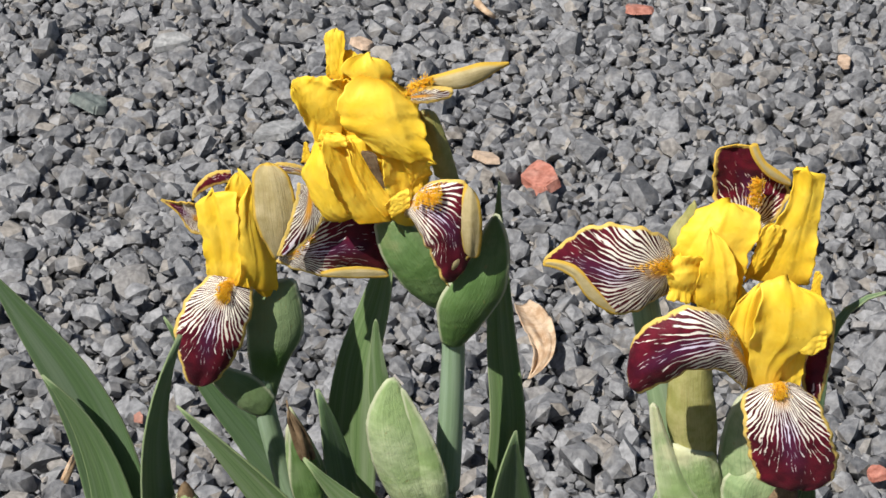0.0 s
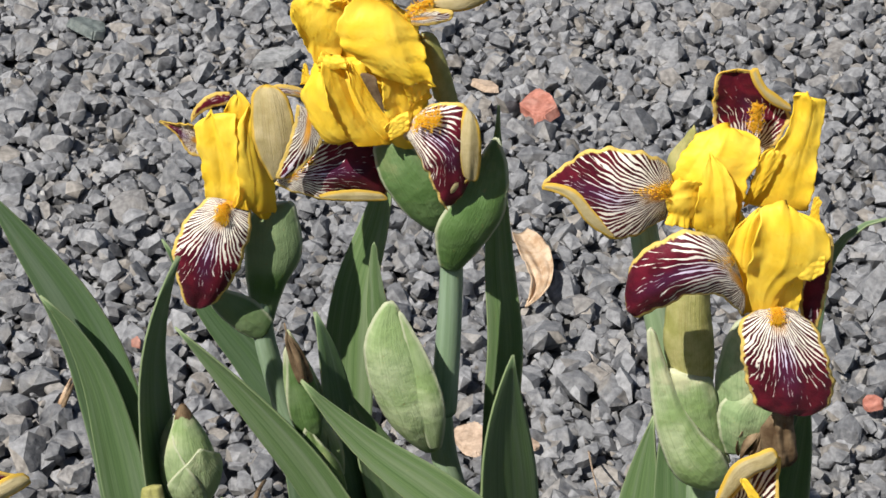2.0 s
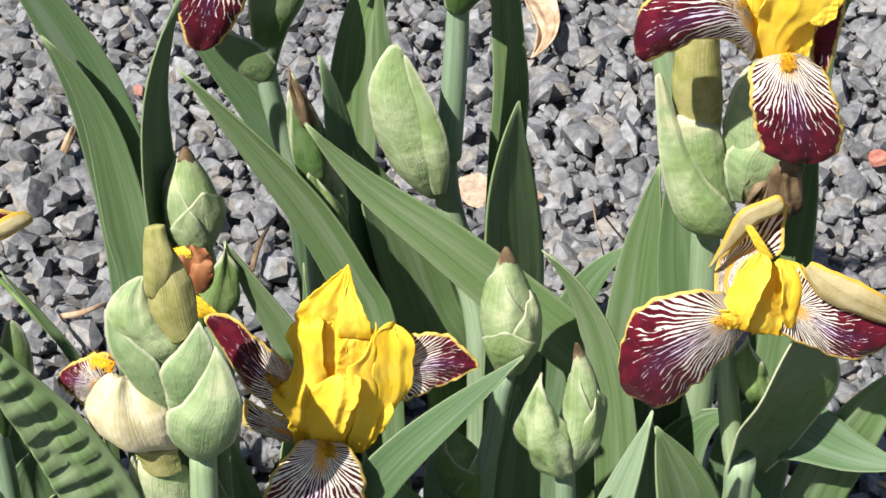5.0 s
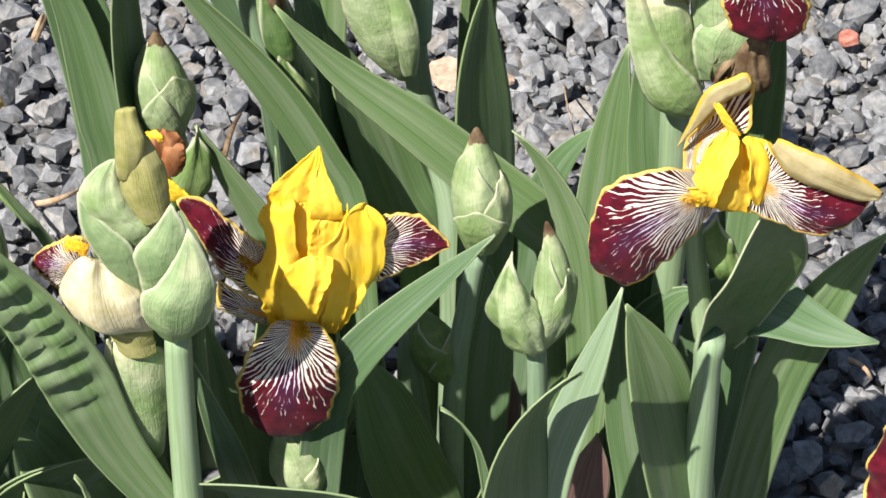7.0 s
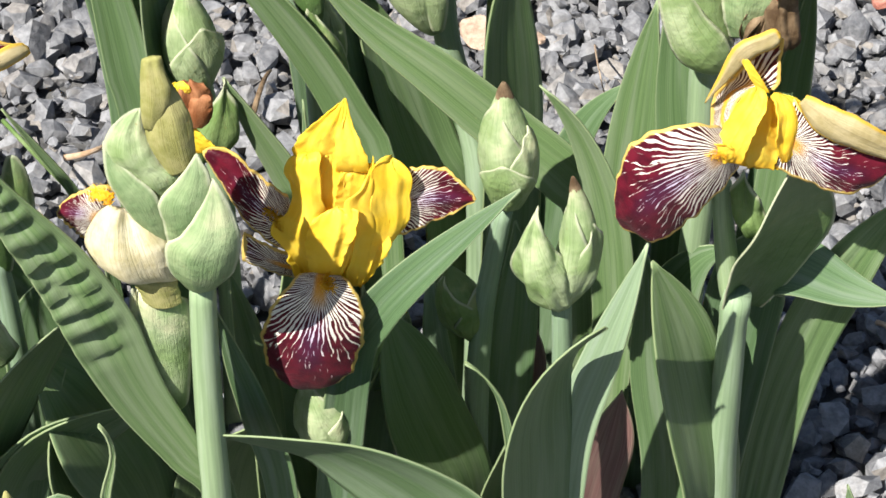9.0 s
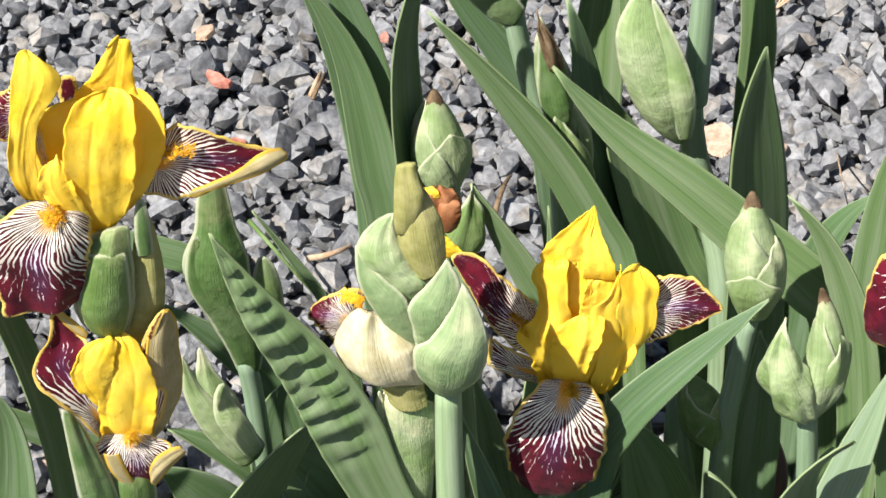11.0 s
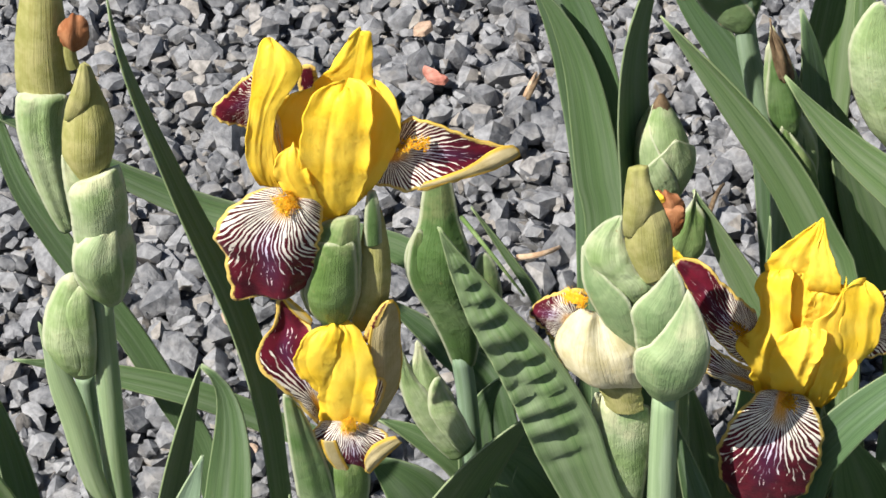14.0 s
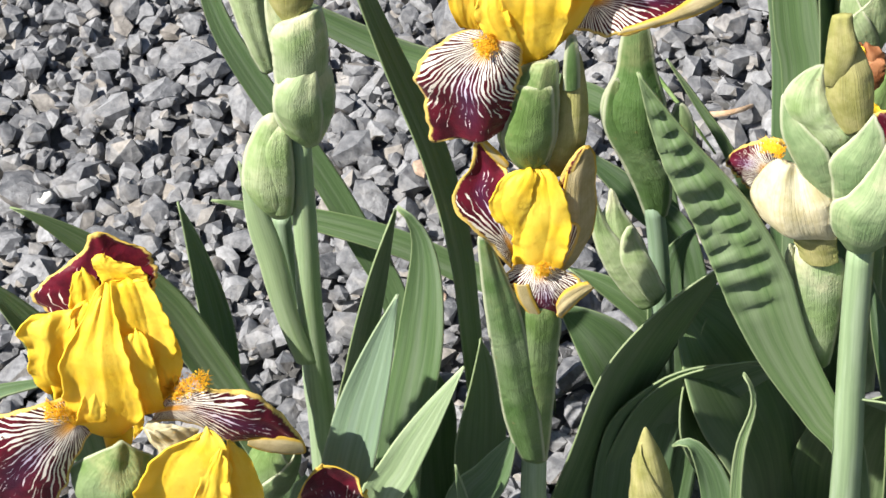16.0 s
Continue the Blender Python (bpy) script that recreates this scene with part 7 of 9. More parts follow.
petal(double_iris, 'bract', [((-0.2515, -0.3036, 0.1902), (-0.2418, -0.2998, 0.1885)), ((-0.2511, -0.3041, 0.2262), (-0.2375, -0.2989, 0.2238)), ((-0.2542, -0.3054, 0.2677), (-0.2327, -0.297, 0.2729)), ((-0.2524, -0.3039, 0.3057), (-0.2303, -0.2954, 0.302)), ((-0.2485, -0.3009, 0.3204), (-0.2371, -0.2965, 0.3143))], (0.21, -0.65, 0.73), swell=0.5, skin=SPATHE, tip=0.06)
petal(double_iris, 'bract', [((-0.2536, -0.3072, 0.1938), (-0.2419, -0.3026, 0.1917)), ((-0.2607, -0.3121, 0.2325), (-0.242, -0.3049, 0.2293)), ((-0.2644, -0.3138, 0.2959), (-0.2452, -0.3063, 0.284)), ((-0.2662, -0.3131, 0.3408), (-0.2495, -0.3066, 0.3174)), ((-0.2664, -0.3117, 0.373), (-0.2593, -0.3089, 0.3584))], (0.23, -0.65, 0.73), swell=0.35, skin=SPATHE_SHADED, tip=0.04)
petal(double_iris, 'bud', [((-0.21, -0.2105, 0.2294), (-0.1939, -0.2065, 0.2418)), ((-0.2265, -0.2161, 0.2639), (-0.2003, -0.2095, 0.2618)), ((-0.2313, -0.2173, 0.2916), (-0.2069, -0.2112, 0.2853)), ((-0.2246, -0.2149, 0.3118), (-0.2165, -0.2129, 0.3069)), ((-0.2249, -0.2127, 0.3207), (-0.2214, -0.2118, 0.3195))], (0.19, -0.69, 0.70), swell=0.5, skin=BUD, tip=0.06)
petal(double_iris, 'bract', [((-0.2075, -0.2142, 0.2317), (-0.1975, -0.2117, 0.2401)), ((-0.2227, -0.2209, 0.2609), (-0.2049, -0.2165, 0.2617)), ((-0.2308, -0.223, 0.2886), (-0.2161, -0.2194, 0.2874)), ((-0.2323, -0.222, 0.3088), (-0.2233, -0.2197, 0.2995)), ((-0.232, -0.2189, 0.3204), (-0.2298, -0.2184, 0.3172))], (0.19, -0.69, 0.70), swell=0.4, skin=BUD, tip=0.05)
petal(double_iris, 'bract', [((-0.2017, -0.2163, 0.2414), (-0.1933, -0.2143, 0.2498)), ((-0.2151, -0.222, 0.2717), (-0.1992, -0.218, 0.2749)), ((-0.2161, -0.2216, 0.2895), (-0.2061, -0.2191, 0.2909)), ((-0.2121, -0.2184, 0.3009), (-0.2092, -0.2177, 0.2998))], (0.18, -0.69, 0.70), swell=0.4, skin=BUD, tip=0.05)
stem(double_iris, [(-0.2506, -0.2703, 0.259), (-0.2497, -0.2858, 0.2252), (-0.2522, -0.2919, 0.1737), (-0.2541, -0.2926, 0.1335), (-0.255, -0.2929, -0.005)], [0.0062, 0.0073, 0.0083, 0.0095])
flower_g = flower(double_iris, (-0.2498, -0.2676, 0.4412), (-0.2529, -0.2686, 0.4667), 0.0166, 'large open flower with satiny yellow standards')
petal(flower_g, 'fall', [((-0.2576, -0.2635, 0.5201), (-0.2492, -0.2614, 0.5227)), ((-0.258, -0.2636, 0.5299), (-0.2493, -0.2614, 0.5331)), ((-0.2562, -0.2631, 0.5362), (-0.2516, -0.2619, 0.5365))], (0.26, -0.77, 0.59), swell=0.2, onset=0.6, vein=0.4)
petal(flower_g, 'fall', [((-0.2797, -0.2741, 0.5048), (-0.2736, -0.2724, 0.5394)), ((-0.2867, -0.2774, 0.5078), (-0.2828, -0.2764, 0.5322)), ((-0.2925, -0.2797, 0.5115), (-0.2897, -0.2789, 0.5252)), ((-0.2964, -0.2806, 0.5155), (-0.2948, -0.2802, 0.5206))], (0.29, -0.75, 0.59), swell=0.15, tip=0.05, onset=0.3, vein=0.7)
petal(flower_g, 'standard', [((-0.2557, -0.2681, 0.4987), (-0.2246, -0.2604, 0.4965)), ((-0.2511, -0.2661, 0.5243), (-0.2235, -0.2592, 0.5233)), ((-0.2382, -0.2628, 0.5418), (-0.2227, -0.2589, 0.5432)), ((-0.2314, -0.261, 0.5552), (-0.2224, -0.2588, 0.5577))], (0.24, -0.77, 0.59), swell=0.3, tip=0.05, fold=0.0003)
petal(flower_g, 'standard', [((-0.2697, -0.2781, 0.4704), (-0.2513, -0.2736, 0.4691)), ((-0.2698, -0.2781, 0.4963), (-0.2492, -0.273, 0.4948)), ((-0.2673, -0.2775, 0.5162), (-0.2494, -0.2731, 0.5215)), ((-0.2568, -0.2733, 0.5289), (-0.2441, -0.2701, 0.5297))], (0.26, -0.75, 0.61), swell=0.3, tip=0.1, fold=0.0003)
petal(flower_g, 'fall', [((-0.2647, -0.2817, 0.4956), (-0.2623, -0.2812, 0.5012)), ((-0.2667, -0.2823, 0.5112), (-0.2624, -0.2812, 0.5162)), ((-0.2665, -0.2814, 0.5209), (-0.2643, -0.2809, 0.5223))], (0.27, -0.75, 0.60), swell=0.2, vein=0.3)
petal(flower_g, 'standard', [((-0.2754, -0.2827, 0.478), (-0.267, -0.2806, 0.4753)), ((-0.2786, -0.2876, 0.4992), (-0.2671, -0.2847, 0.4984)), ((-0.2742, -0.2883, 0.5267), (-0.2619, -0.2852, 0.5259)), ((-0.2707, -0.2858, 0.5478), (-0.2509, -0.2809, 0.5464)), ((-0.2655, -0.2804, 0.5608), (-0.2595, -0.2789, 0.5567))], (0.28, -0.75, 0.60), swell=0.35, tip=0.08, fold=0.0003)
petal(flower_g, 'standard', [((-0.2383, -0.2735, 0.4577), (-0.2297, -0.2714, 0.4663)), ((-0.2328, -0.2762, 0.4823), (-0.2179, -0.2725, 0.4839)), ((-0.2285, -0.2752, 0.5057), (-0.2096, -0.2706, 0.5044)), ((-0.2252, -0.272, 0.5235), (-0.2099, -0.2683, 0.524)), ((-0.2227, -0.2681, 0.5335), (-0.2159, -0.2665, 0.5331))], (0.23, -0.76, 0.61), swell=0.5, tip=0.12, fold=0.0003)
petal(flower_g, 'standard', [((-0.248, -0.2791, 0.4589), (-0.2376, -0.2765, 0.4567)), ((-0.2526, -0.2859, 0.4858), (-0.226, -0.2793, 0.4822)), ((-0.2509, -0.2881, 0.5063), (-0.2215, -0.2808, 0.5075)), ((-0.2473, -0.2857, 0.5279), (-0.2198, -0.2789, 0.526)), ((-0.2419, -0.2779, 0.5366), (-0.2214, -0.2728, 0.5361))], (0.25, -0.75, 0.61), swell=0.35, tip=0.1, fold=0.0003)
petal(flower_g, 'standard', [((-0.256, -0.2866, 0.4711), (-0.2445, -0.2838, 0.4689)), ((-0.2633, -0.291, 0.4885), (-0.2487, -0.2874, 0.4875)), ((-0.2637, -0.2904, 0.4998), (-0.2505, -0.2871, 0.4989)), ((-0.2596, -0.2862, 0.5061), (-0.2533, -0.2846, 0.5057))], (0.26, -0.74, 0.62), swell=0.5, tip=0.15, fold=0.0003)
petal(flower_g, 'fall', [((-0.2682, -0.2889, 0.4821), (-0.2458, -0.2833, 0.4708)), ((-0.2817, -0.2978, 0.4797), (-0.244, -0.2884, 0.4664)), ((-0.2933, -0.3044, 0.4662), (-0.2461, -0.2926, 0.4521)), ((-0.2911, -0.3021, 0.4486), (-0.2488, -0.2915, 0.4345)), ((-0.291, -0.2994, 0.4174), (-0.252, -0.2899, 0.4227))], (0.27, -0.72, 0.64), swell=0.25, tip=0.04, fold=0.0015, vein=0.82)
hairs('beard', flower_g, [(-0.2566, -0.2916, 0.4796), (-0.2589, -0.2953, 0.4799), (-0.2618, -0.2984, 0.4776)], (0.26, -0.73, 0.93), 390, 0.0033, 0.005, tick())
petal(flower_g, 'fall', [((-0.2247, -0.2654, 0.4718), (-0.2155, -0.2631, 0.5006)), ((-0.2121, -0.2679, 0.4712), (-0.2031, -0.2657, 0.5138)), ((-0.1954, -0.2677, 0.4743), (-0.1871, -0.2658, 0.5111)), ((-0.1778, -0.265, 0.4823), (-0.1718, -0.2636, 0.5029)), ((-0.1597, -0.259, 0.49), (-0.1569, -0.2583, 0.4972))], (0.20, -0.76, 0.62), swell=-0.1, tip=0.04, vein=0.82)
hairs('beard', flower_g, [(-0.2101, -0.2691, 0.4981), (-0.2027, -0.2705, 0.5018), (-0.1946, -0.2701, 0.5032)], (0.22, -0.76, 0.91), 300, 0.00315, 0.0036, tick())
petal(flower_g, 'curled_margin', [((-0.2011, -0.2723, 0.4763), (-0.1977, -0.2715, 0.4809)), ((-0.1823, -0.2693, 0.4824), (-0.1789, -0.2685, 0.4897)), ((-0.1639, -0.2648, 0.4886), (-0.1641, -0.265, 0.5005)), ((-0.153, -0.259, 0.4941), (-0.1565, -0.2598, 0.4991))], (0.18, -0.76, 0.62), swell=0.3, skin=TAN, tip=0.03)
flower_h = flower(double_iris, (-0.2432, -0.2865, 0.3195), (-0.2439, -0.2867, 0.3484), 0.0147, 'half-open small flower facing down')
petal(flower_h, 'curled_margin', [((-0.2348, -0.283, 0.3224), (-0.2323, -0.2794, 0.3193)), ((-0.2291, -0.2867, 0.3467), (-0.2218, -0.2746, 0.3341)), ((-0.2281, -0.2888, 0.3728), (-0.2164, -0.2717, 0.3545)), ((-0.2261, -0.2869, 0.3945), (-0.2149, -0.272, 0.3864)), ((-0.2176, -0.2795, 0.411), (-0.2142, -0.2756, 0.4065))], (0.22, -0.69, 0.69), swell=0.3, skin=TAN, tip=0.08)
petal(flower_h, 'fall', [((-0.2303, -0.2864, 0.3877), (-0.2254, -0.2851, 0.3834)), ((-0.2261, -0.2854, 0.4), (-0.2213, -0.2842, 0.3996)), ((-0.2195, -0.2815, 0.4095), (-0.2155, -0.2805, 0.4126))], (0.22, -0.70, 0.67), swell=0.2, onset=0.7, vein=0.3)
petal(flower_h, 'fall', [((-0.2343, -0.2865, 0.326), (-0.232, -0.2859, 0.3258)), ((-0.2309, -0.2871, 0.3448), (-0.2237, -0.2853, 0.3443)), ((-0.2283, -0.2873, 0.3634), (-0.2195, -0.2851, 0.3628))], (0.22, -0.68, 0.70), swell=0.2, vein=0.25)
petal(flower_h, 'fall', [((-0.257, -0.2914, 0.3275), (-0.251, -0.2899, 0.3422)), ((-0.2699, -0.2998, 0.3568), (-0.2504, -0.295, 0.3673)), ((-0.2813, -0.3027, 0.3756), (-0.2542, -0.296, 0.3872)), ((-0.281, -0.2997, 0.3865), (-0.2542, -0.2931, 0.396)), ((-0.2733, -0.2948, 0.3985), (-0.2582, -0.291, 0.4)), ((-0.2713, -0.2928, 0.4147), (-0.2654, -0.2913, 0.4143))], (0.25, -0.69, 0.68), swell=-0.25, tip=0.05, vein=0.9)
petal(flower_h, 'curled_margin', [((-0.2554, -0.2911, 0.3978), (-0.254, -0.2908, 0.4015)), ((-0.2621, -0.2928, 0.4052), (-0.2573, -0.2916, 0.4074)), ((-0.268, -0.2935, 0.4166), (-0.2652, -0.2928, 0.4175))], (0.26, -0.70, 0.67), swell=0.3, skin=TAN, tip=0.1)
petal(flower_h, 'standard', [((-0.2536, -0.2949, 0.3324), (-0.2326, -0.2897, 0.3295)), ((-0.2519, -0.2982, 0.3583), (-0.2257, -0.2918, 0.3562)), ((-0.2477, -0.2974, 0.3817), (-0.2238, -0.2914, 0.372)), ((-0.2455, -0.2932, 0.3955), (-0.2284, -0.2889, 0.3884)), ((-0.2436, -0.2882, 0.3992), (-0.2351, -0.2861, 0.3978))], (0.23, -0.69, 0.69), swell=0.5, tip=0.12, fold=0.0003)
petal(flower_h, 'standard', [((-0.251, -0.2965, 0.356), (-0.2453, -0.2951, 0.3579)), ((-0.2613, -0.3022, 0.3775), (-0.2433, -0.2977, 0.3742)), ((-0.2579, -0.3007, 0.3929), (-0.2405, -0.2964, 0.3935)), ((-0.2521, -0.2941, 0.3999), (-0.2386, -0.2907, 0.4))], (0.24, -0.69, 0.68), swell=0.5, tip=0.15, fold=0.0003)
petal(flower_h, 'fall', [((-0.2525, -0.2975, 0.3365), (-0.2294, -0.2918, 0.3334)), ((-0.2562, -0.3041, 0.3322), (-0.2188, -0.2949, 0.3301)), ((-0.248, -0.3034, 0.3184), (-0.2218, -0.297, 0.3213)), ((-0.2411, -0.3001, 0.3027), (-0.2302, -0.2975, 0.307)), ((-0.2379, -0.2978, 0.2932), (-0.2341, -0.2969, 0.2937))], (0.22, -0.66, 0.72), swell=0.15, tip=0.04)
petal(flower_h, 'curled_margin', [((-0.251, -0.3064, 0.333), (-0.2436, -0.3046, 0.332)), ((-0.2479, -0.3062, 0.3179), (-0.2399, -0.3042, 0.3164)), ((-0.2396, -0.3011, 0.2998), (-0.2349, -0.2999, 0.2968))], (0.23, -0.66, 0.72), swell=0.3, skin=TAN, tip=0.05)
petal(flower_h, 'curled_margin', [((-0.2141, -0.2973, 0.3333), (-0.2111, -0.2965, 0.3285)), ((-0.2246, -0.3006, 0.3287), (-0.2209, -0.2995, 0.317)), ((-0.2309, -0.2998, 0.3143), (-0.2294, -0.2994, 0.304))], (0.21, -0.66, 0.72), swell=0.3, skin=TAN, tip=0.05)
hairs('beard', flower_h, [(-0.2376, -0.2989, 0.3432), (-0.2362, -0.3014, 0.3419), (-0.2355, -0.3027, 0.3392)], (0.23, -0.67, 1.01), 240, 0.00315, 0.0036, tick())
stem(double_iris, [(-0.2101, -0.1723, 0.2785), (-0.2074, -0.1716, 0.2515), (-0.2059, -0.1712, 0.2097), (-0.2047, -0.1709, 0.1562), (-0.2042, -0.1708, -0.005)], [0.0058, 0.0063, 0.0069, 0.0079])
leaf(double_iris, [(-0.2107, -0.0657, -0.005), (-0.2353, -0.0722, 0.2278), (-0.2643, -0.0797, 0.264), (-0.3026, -0.0912, 0.2832), (-0.3644, -0.1133, 0.3071), (-0.4176, -0.1362, 0.35), (-0.4583, -0.1562, 0.3932), (-0.483, -0.1696, 0.4134)], 0.0182, (0.2019, -0.6777, 0.7071))
leaf(double_iris, [(-0.1953, -0.0862, -0.005), (-0.2103, -0.09, 0.1625), (-0.2361, -0.0964, 0.2037), (-0.2549, -0.1016, 0.2293), (-0.2765, -0.108, 0.2528)], 0.0220, (0.0642, -0.7633, 0.6428))
leaf(double_iris, [(-0.293, -0.2621, -0.005), (-0.2939, -0.2625, 0.2467), (-0.2954, -0.263, 0.3086), (-0.3035, -0.2663, 0.3798), (-0.3209, -0.2737, 0.4586), (-0.3353, -0.2801, 0.5317), (-0.3386, -0.2816, 0.5777)], 0.0165, (0.9221, -0.387, 0))
leaf(double_iris, [(-0.3048, -0.1021, -0.005), (-0.3172, -0.1066, 0.106), (-0.3524, -0.1194, 0.1429), (-0.3926, -0.1359, 0.1764), (-0.4431, -0.1597, 0.209), (-0.4841, -0.1816, 0.2329)], 0.0171, (0.2829, -0.648, 0.7071))
leaf(double_iris, [(-0.1723, -0.025, -0.005), (-0.1789, -0.0262, 0.139), (-0.194, -0.029, 0.1928), (-0.2117, -0.0326, 0.2305), (-0.232, -0.0371, 0.2695)], 0.0080, (0.178, -0.9227, 0.342))
leaf(double_iris, [(-0.1972, -0.1317, -0.005), (-0.2041, -0.1333, 0.1042), (-0.221, -0.1373, 0.1456), (-0.2409, -0.1424, 0.1687), (-0.2686, -0.1502, 0.1899)], 0.0212, (0.1682, -0.6868, 0.7071))
leaf(double_iris, [(-0.2136, -0.1663, -0.005), (-0.2153, -0.1668, 0.0515), (-0.2282, -0.17, 0.1163), (-0.244, -0.1743, 0.1578), (-0.2675, -0.1813, 0.189)], 0.0416, (0.8035, -0.5694, -0.1736))
leaf(double_iris, [(-0.2989, -0.2769, -0.005), (-0.2972, -0.2762, 0.1019), (-0.2924, -0.2744, 0.1531), (-0.2878, -0.2727, 0.2016), (-0.285, -0.2716, 0.2479)], 0.0391, (0.869, -0.4871, -0.0872))
leaf(double_iris, [(-0.2961, -0.324, -0.005), (-0.284, -0.3194, 0.1571), (-0.2703, -0.3142, 0.1846), (-0.2551, -0.3087, 0.2185)], 0.0297, (0.086, -0.9357, 0.342))
leaf(double_iris, [(-0.2793, -0.3337, -0.005), (-0.2809, -0.3343, 0.1757), (-0.2822, -0.3348, 0.2004), (-0.283, -0.3351, 0.214)], 0.0094, (0.3458, -0.8737, 0.342))
leaf(double_iris, [(-0.2066, -0.1544, -0.005), (-0.2064, -0.1544, 0.146), (-0.2061, -0.1543, 0.1951), (-0.1994, -0.1528, 0.2233), (-0.1865, -0.15, 0.2417)], 0.0242, (0.3689, -0.8643, 0.342))

seedy_iris = plant('tall iris stem with tiers of papery withered buds', 0, 0)
petal(seedy_iris, 'sheath', [((-0.4062, -0.26, 0.1876), (-0.3947, -0.2555, 0.1867)), ((-0.4128, -0.2642, 0.2369), (-0.3996, -0.2591, 0.2267)), ((-0.417, -0.2637, 0.2765), (-0.4023, -0.258, 0.2741)), ((-0.4199, -0.2626, 0.3034), (-0.4069, -0.2575, 0.3013)), ((-0.4199, -0.2602, 0.3269), (-0.4131, -0.2576, 0.3258)), ((-0.4208, -0.259, 0.3444), (-0.4193, -0.2584, 0.3441))], (0.34, -0.65, 0.68), swell=0.35, tip=0.04, skin=STEM)
petal(seedy_iris, 'withered_petal', [((-0.3894, -0.2318, 0.4958), (-0.3822, -0.23, 0.4967)), ((-0.3894, -0.2326, 0.505), (-0.3829, -0.231, 0.5045)), ((-0.3875, -0.2321, 0.5134), (-0.3821, -0.2308, 0.513))], (0.36, -0.74, 0.57), swell=0.5, tip=0.05, skin=OLIVE)
petal(seedy_iris, 'withered_petal', [((-0.3868, -0.2344, 0.5124), (-0.3768, -0.232, 0.511)), ((-0.3877, -0.2372, 0.5216), (-0.3731, -0.2336, 0.5193)), ((-0.384, -0.2363, 0.5281), (-0.3729, -0.2335, 0.5273)), ((-0.3812, -0.2339, 0.5294), (-0.3759, -0.2326, 0.529))], (0.36, -0.75, 0.56), swell=0.55, tip=0.1, fold=0.0022, wave=0.002, skin=RUST)
petal(seedy_iris, 'bud', [((-0.4167, -0.235, 0.4811), (-0.3897, -0.2282, 0.4809)), ((-0.4132, -0.2356, 0.5063), (-0.3882, -0.2294, 0.5045)), ((-0.408, -0.2341, 0.5295), (-0.3862, -0.2287, 0.5313)), ((-0.4018, -0.2306, 0.5541), (-0.3871, -0.227, 0.5499))], (0.38, -0.74, 0.56), swell=0.6, skin=OLIVE, tip=0.05)
petal(seedy_iris, 'bract', [((-0.4063, -0.2394, 0.3928), (-0.3985, -0.2375, 0.3962)), ((-0.4142, -0.2428, 0.4291), (-0.3966, -0.2384, 0.424)), ((-0.417, -0.2434, 0.4623), (-0.394, -0.2376, 0.4607)), ((-0.4136, -0.2408, 0.4857), (-0.3887, -0.2346, 0.4839))], (0.37, -0.71, 0.60), swell=0.5, skin=BUD, tip=0.04)
petal(seedy_iris, 'bud', [((-0.3888, -0.246, 0.4356), (-0.3738, -0.2423, 0.4383)), ((-0.391, -0.2498, 0.4559), (-0.3658, -0.2436, 0.4578)), ((-0.3868, -0.2488, 0.4789), (-0.3638, -0.2431, 0.4755)), ((-0.3805, -0.2457, 0.4948), (-0.3676, -0.2425, 0.4921)), ((-0.376, -0.2429, 0.5094), (-0.3718, -0.2419, 0.5091))], (0.35, -0.72, 0.59), swell=0.6, skin=OLIVE, tip=0.05)
petal(seedy_iris, 'withered_petal', [((-0.3856, -0.2518, 0.4792), (-0.3794, -0.2503, 0.4805)), ((-0.3827, -0.2527, 0.4893), (-0.3722, -0.2501, 0.4886)), ((-0.3783, -0.2501, 0.5), (-0.3706, -0.2481, 0.4977)), ((-0.3748, -0.2451, 0.5104), (-0.3721, -0.2445, 0.5102))], (0.36, -0.73, 0.58), swell=0.3, skin=OLIVE, tip=0.05)
petal(seedy_iris, 'bract', [((-0.3933, -0.2503, 0.4182), (-0.3829, -0.2477, 0.4175)), ((-0.3925, -0.2517, 0.4427), (-0.3812, -0.2489, 0.4367)), ((-0.3919, -0.2492, 0.4554), (-0.39, -0.2487, 0.4552))], (0.36, -0.71, 0.61), swell=0.4, skin=BUD, tip=0.03)
petal(seedy_iris, 'bract', [((-0.3929, -0.2532, 0.3976), (-0.3687, -0.2438, 0.3939)), ((-0.3908, -0.255, 0.4192), (-0.3638, -0.2445, 0.4171)), ((-0.3897, -0.2547, 0.4347), (-0.3628, -0.2442, 0.4338)), ((-0.3844, -0.2509, 0.44), (-0.365, -0.2434, 0.4482))], (0.34, -0.71, 0.61), swell=0.6, skin=BUD, tip=0.03)
petal(seedy_iris, 'bract', [((-0.3864, -0.2489, 0.3551), (-0.3761, -0.2449, 0.3543)), ((-0.3944, -0.2562, 0.3751), (-0.3661, -0.2452, 0.3748)), ((-0.3936, -0.256, 0.3927), (-0.3631, -0.2441, 0.392)), ((-0.3926, -0.2531, 0.4002), (-0.3649, -0.2424, 0.4088))], (0.33, -0.70, 0.64), swell=0.6, skin=BUD, tip=0.03)
petal(seedy_iris, 'bract', [((-0.3837, -0.2528, 0.3597), (-0.3742, -0.2491, 0.3582)), ((-0.3908, -0.263, 0.3874), (-0.3676, -0.254, 0.3819)), ((-0.3888, -0.2624, 0.4027), (-0.3671, -0.254, 0.3994)), ((-0.3773, -0.2548, 0.4128), (-0.3685, -0.2513, 0.4104)), ((-0.3702, -0.2495, 0.4193), (-0.3691, -0.2491, 0.4191))], (0.33, -0.70, 0.63), swell=0.45, skin=BUD, tip=0.03)
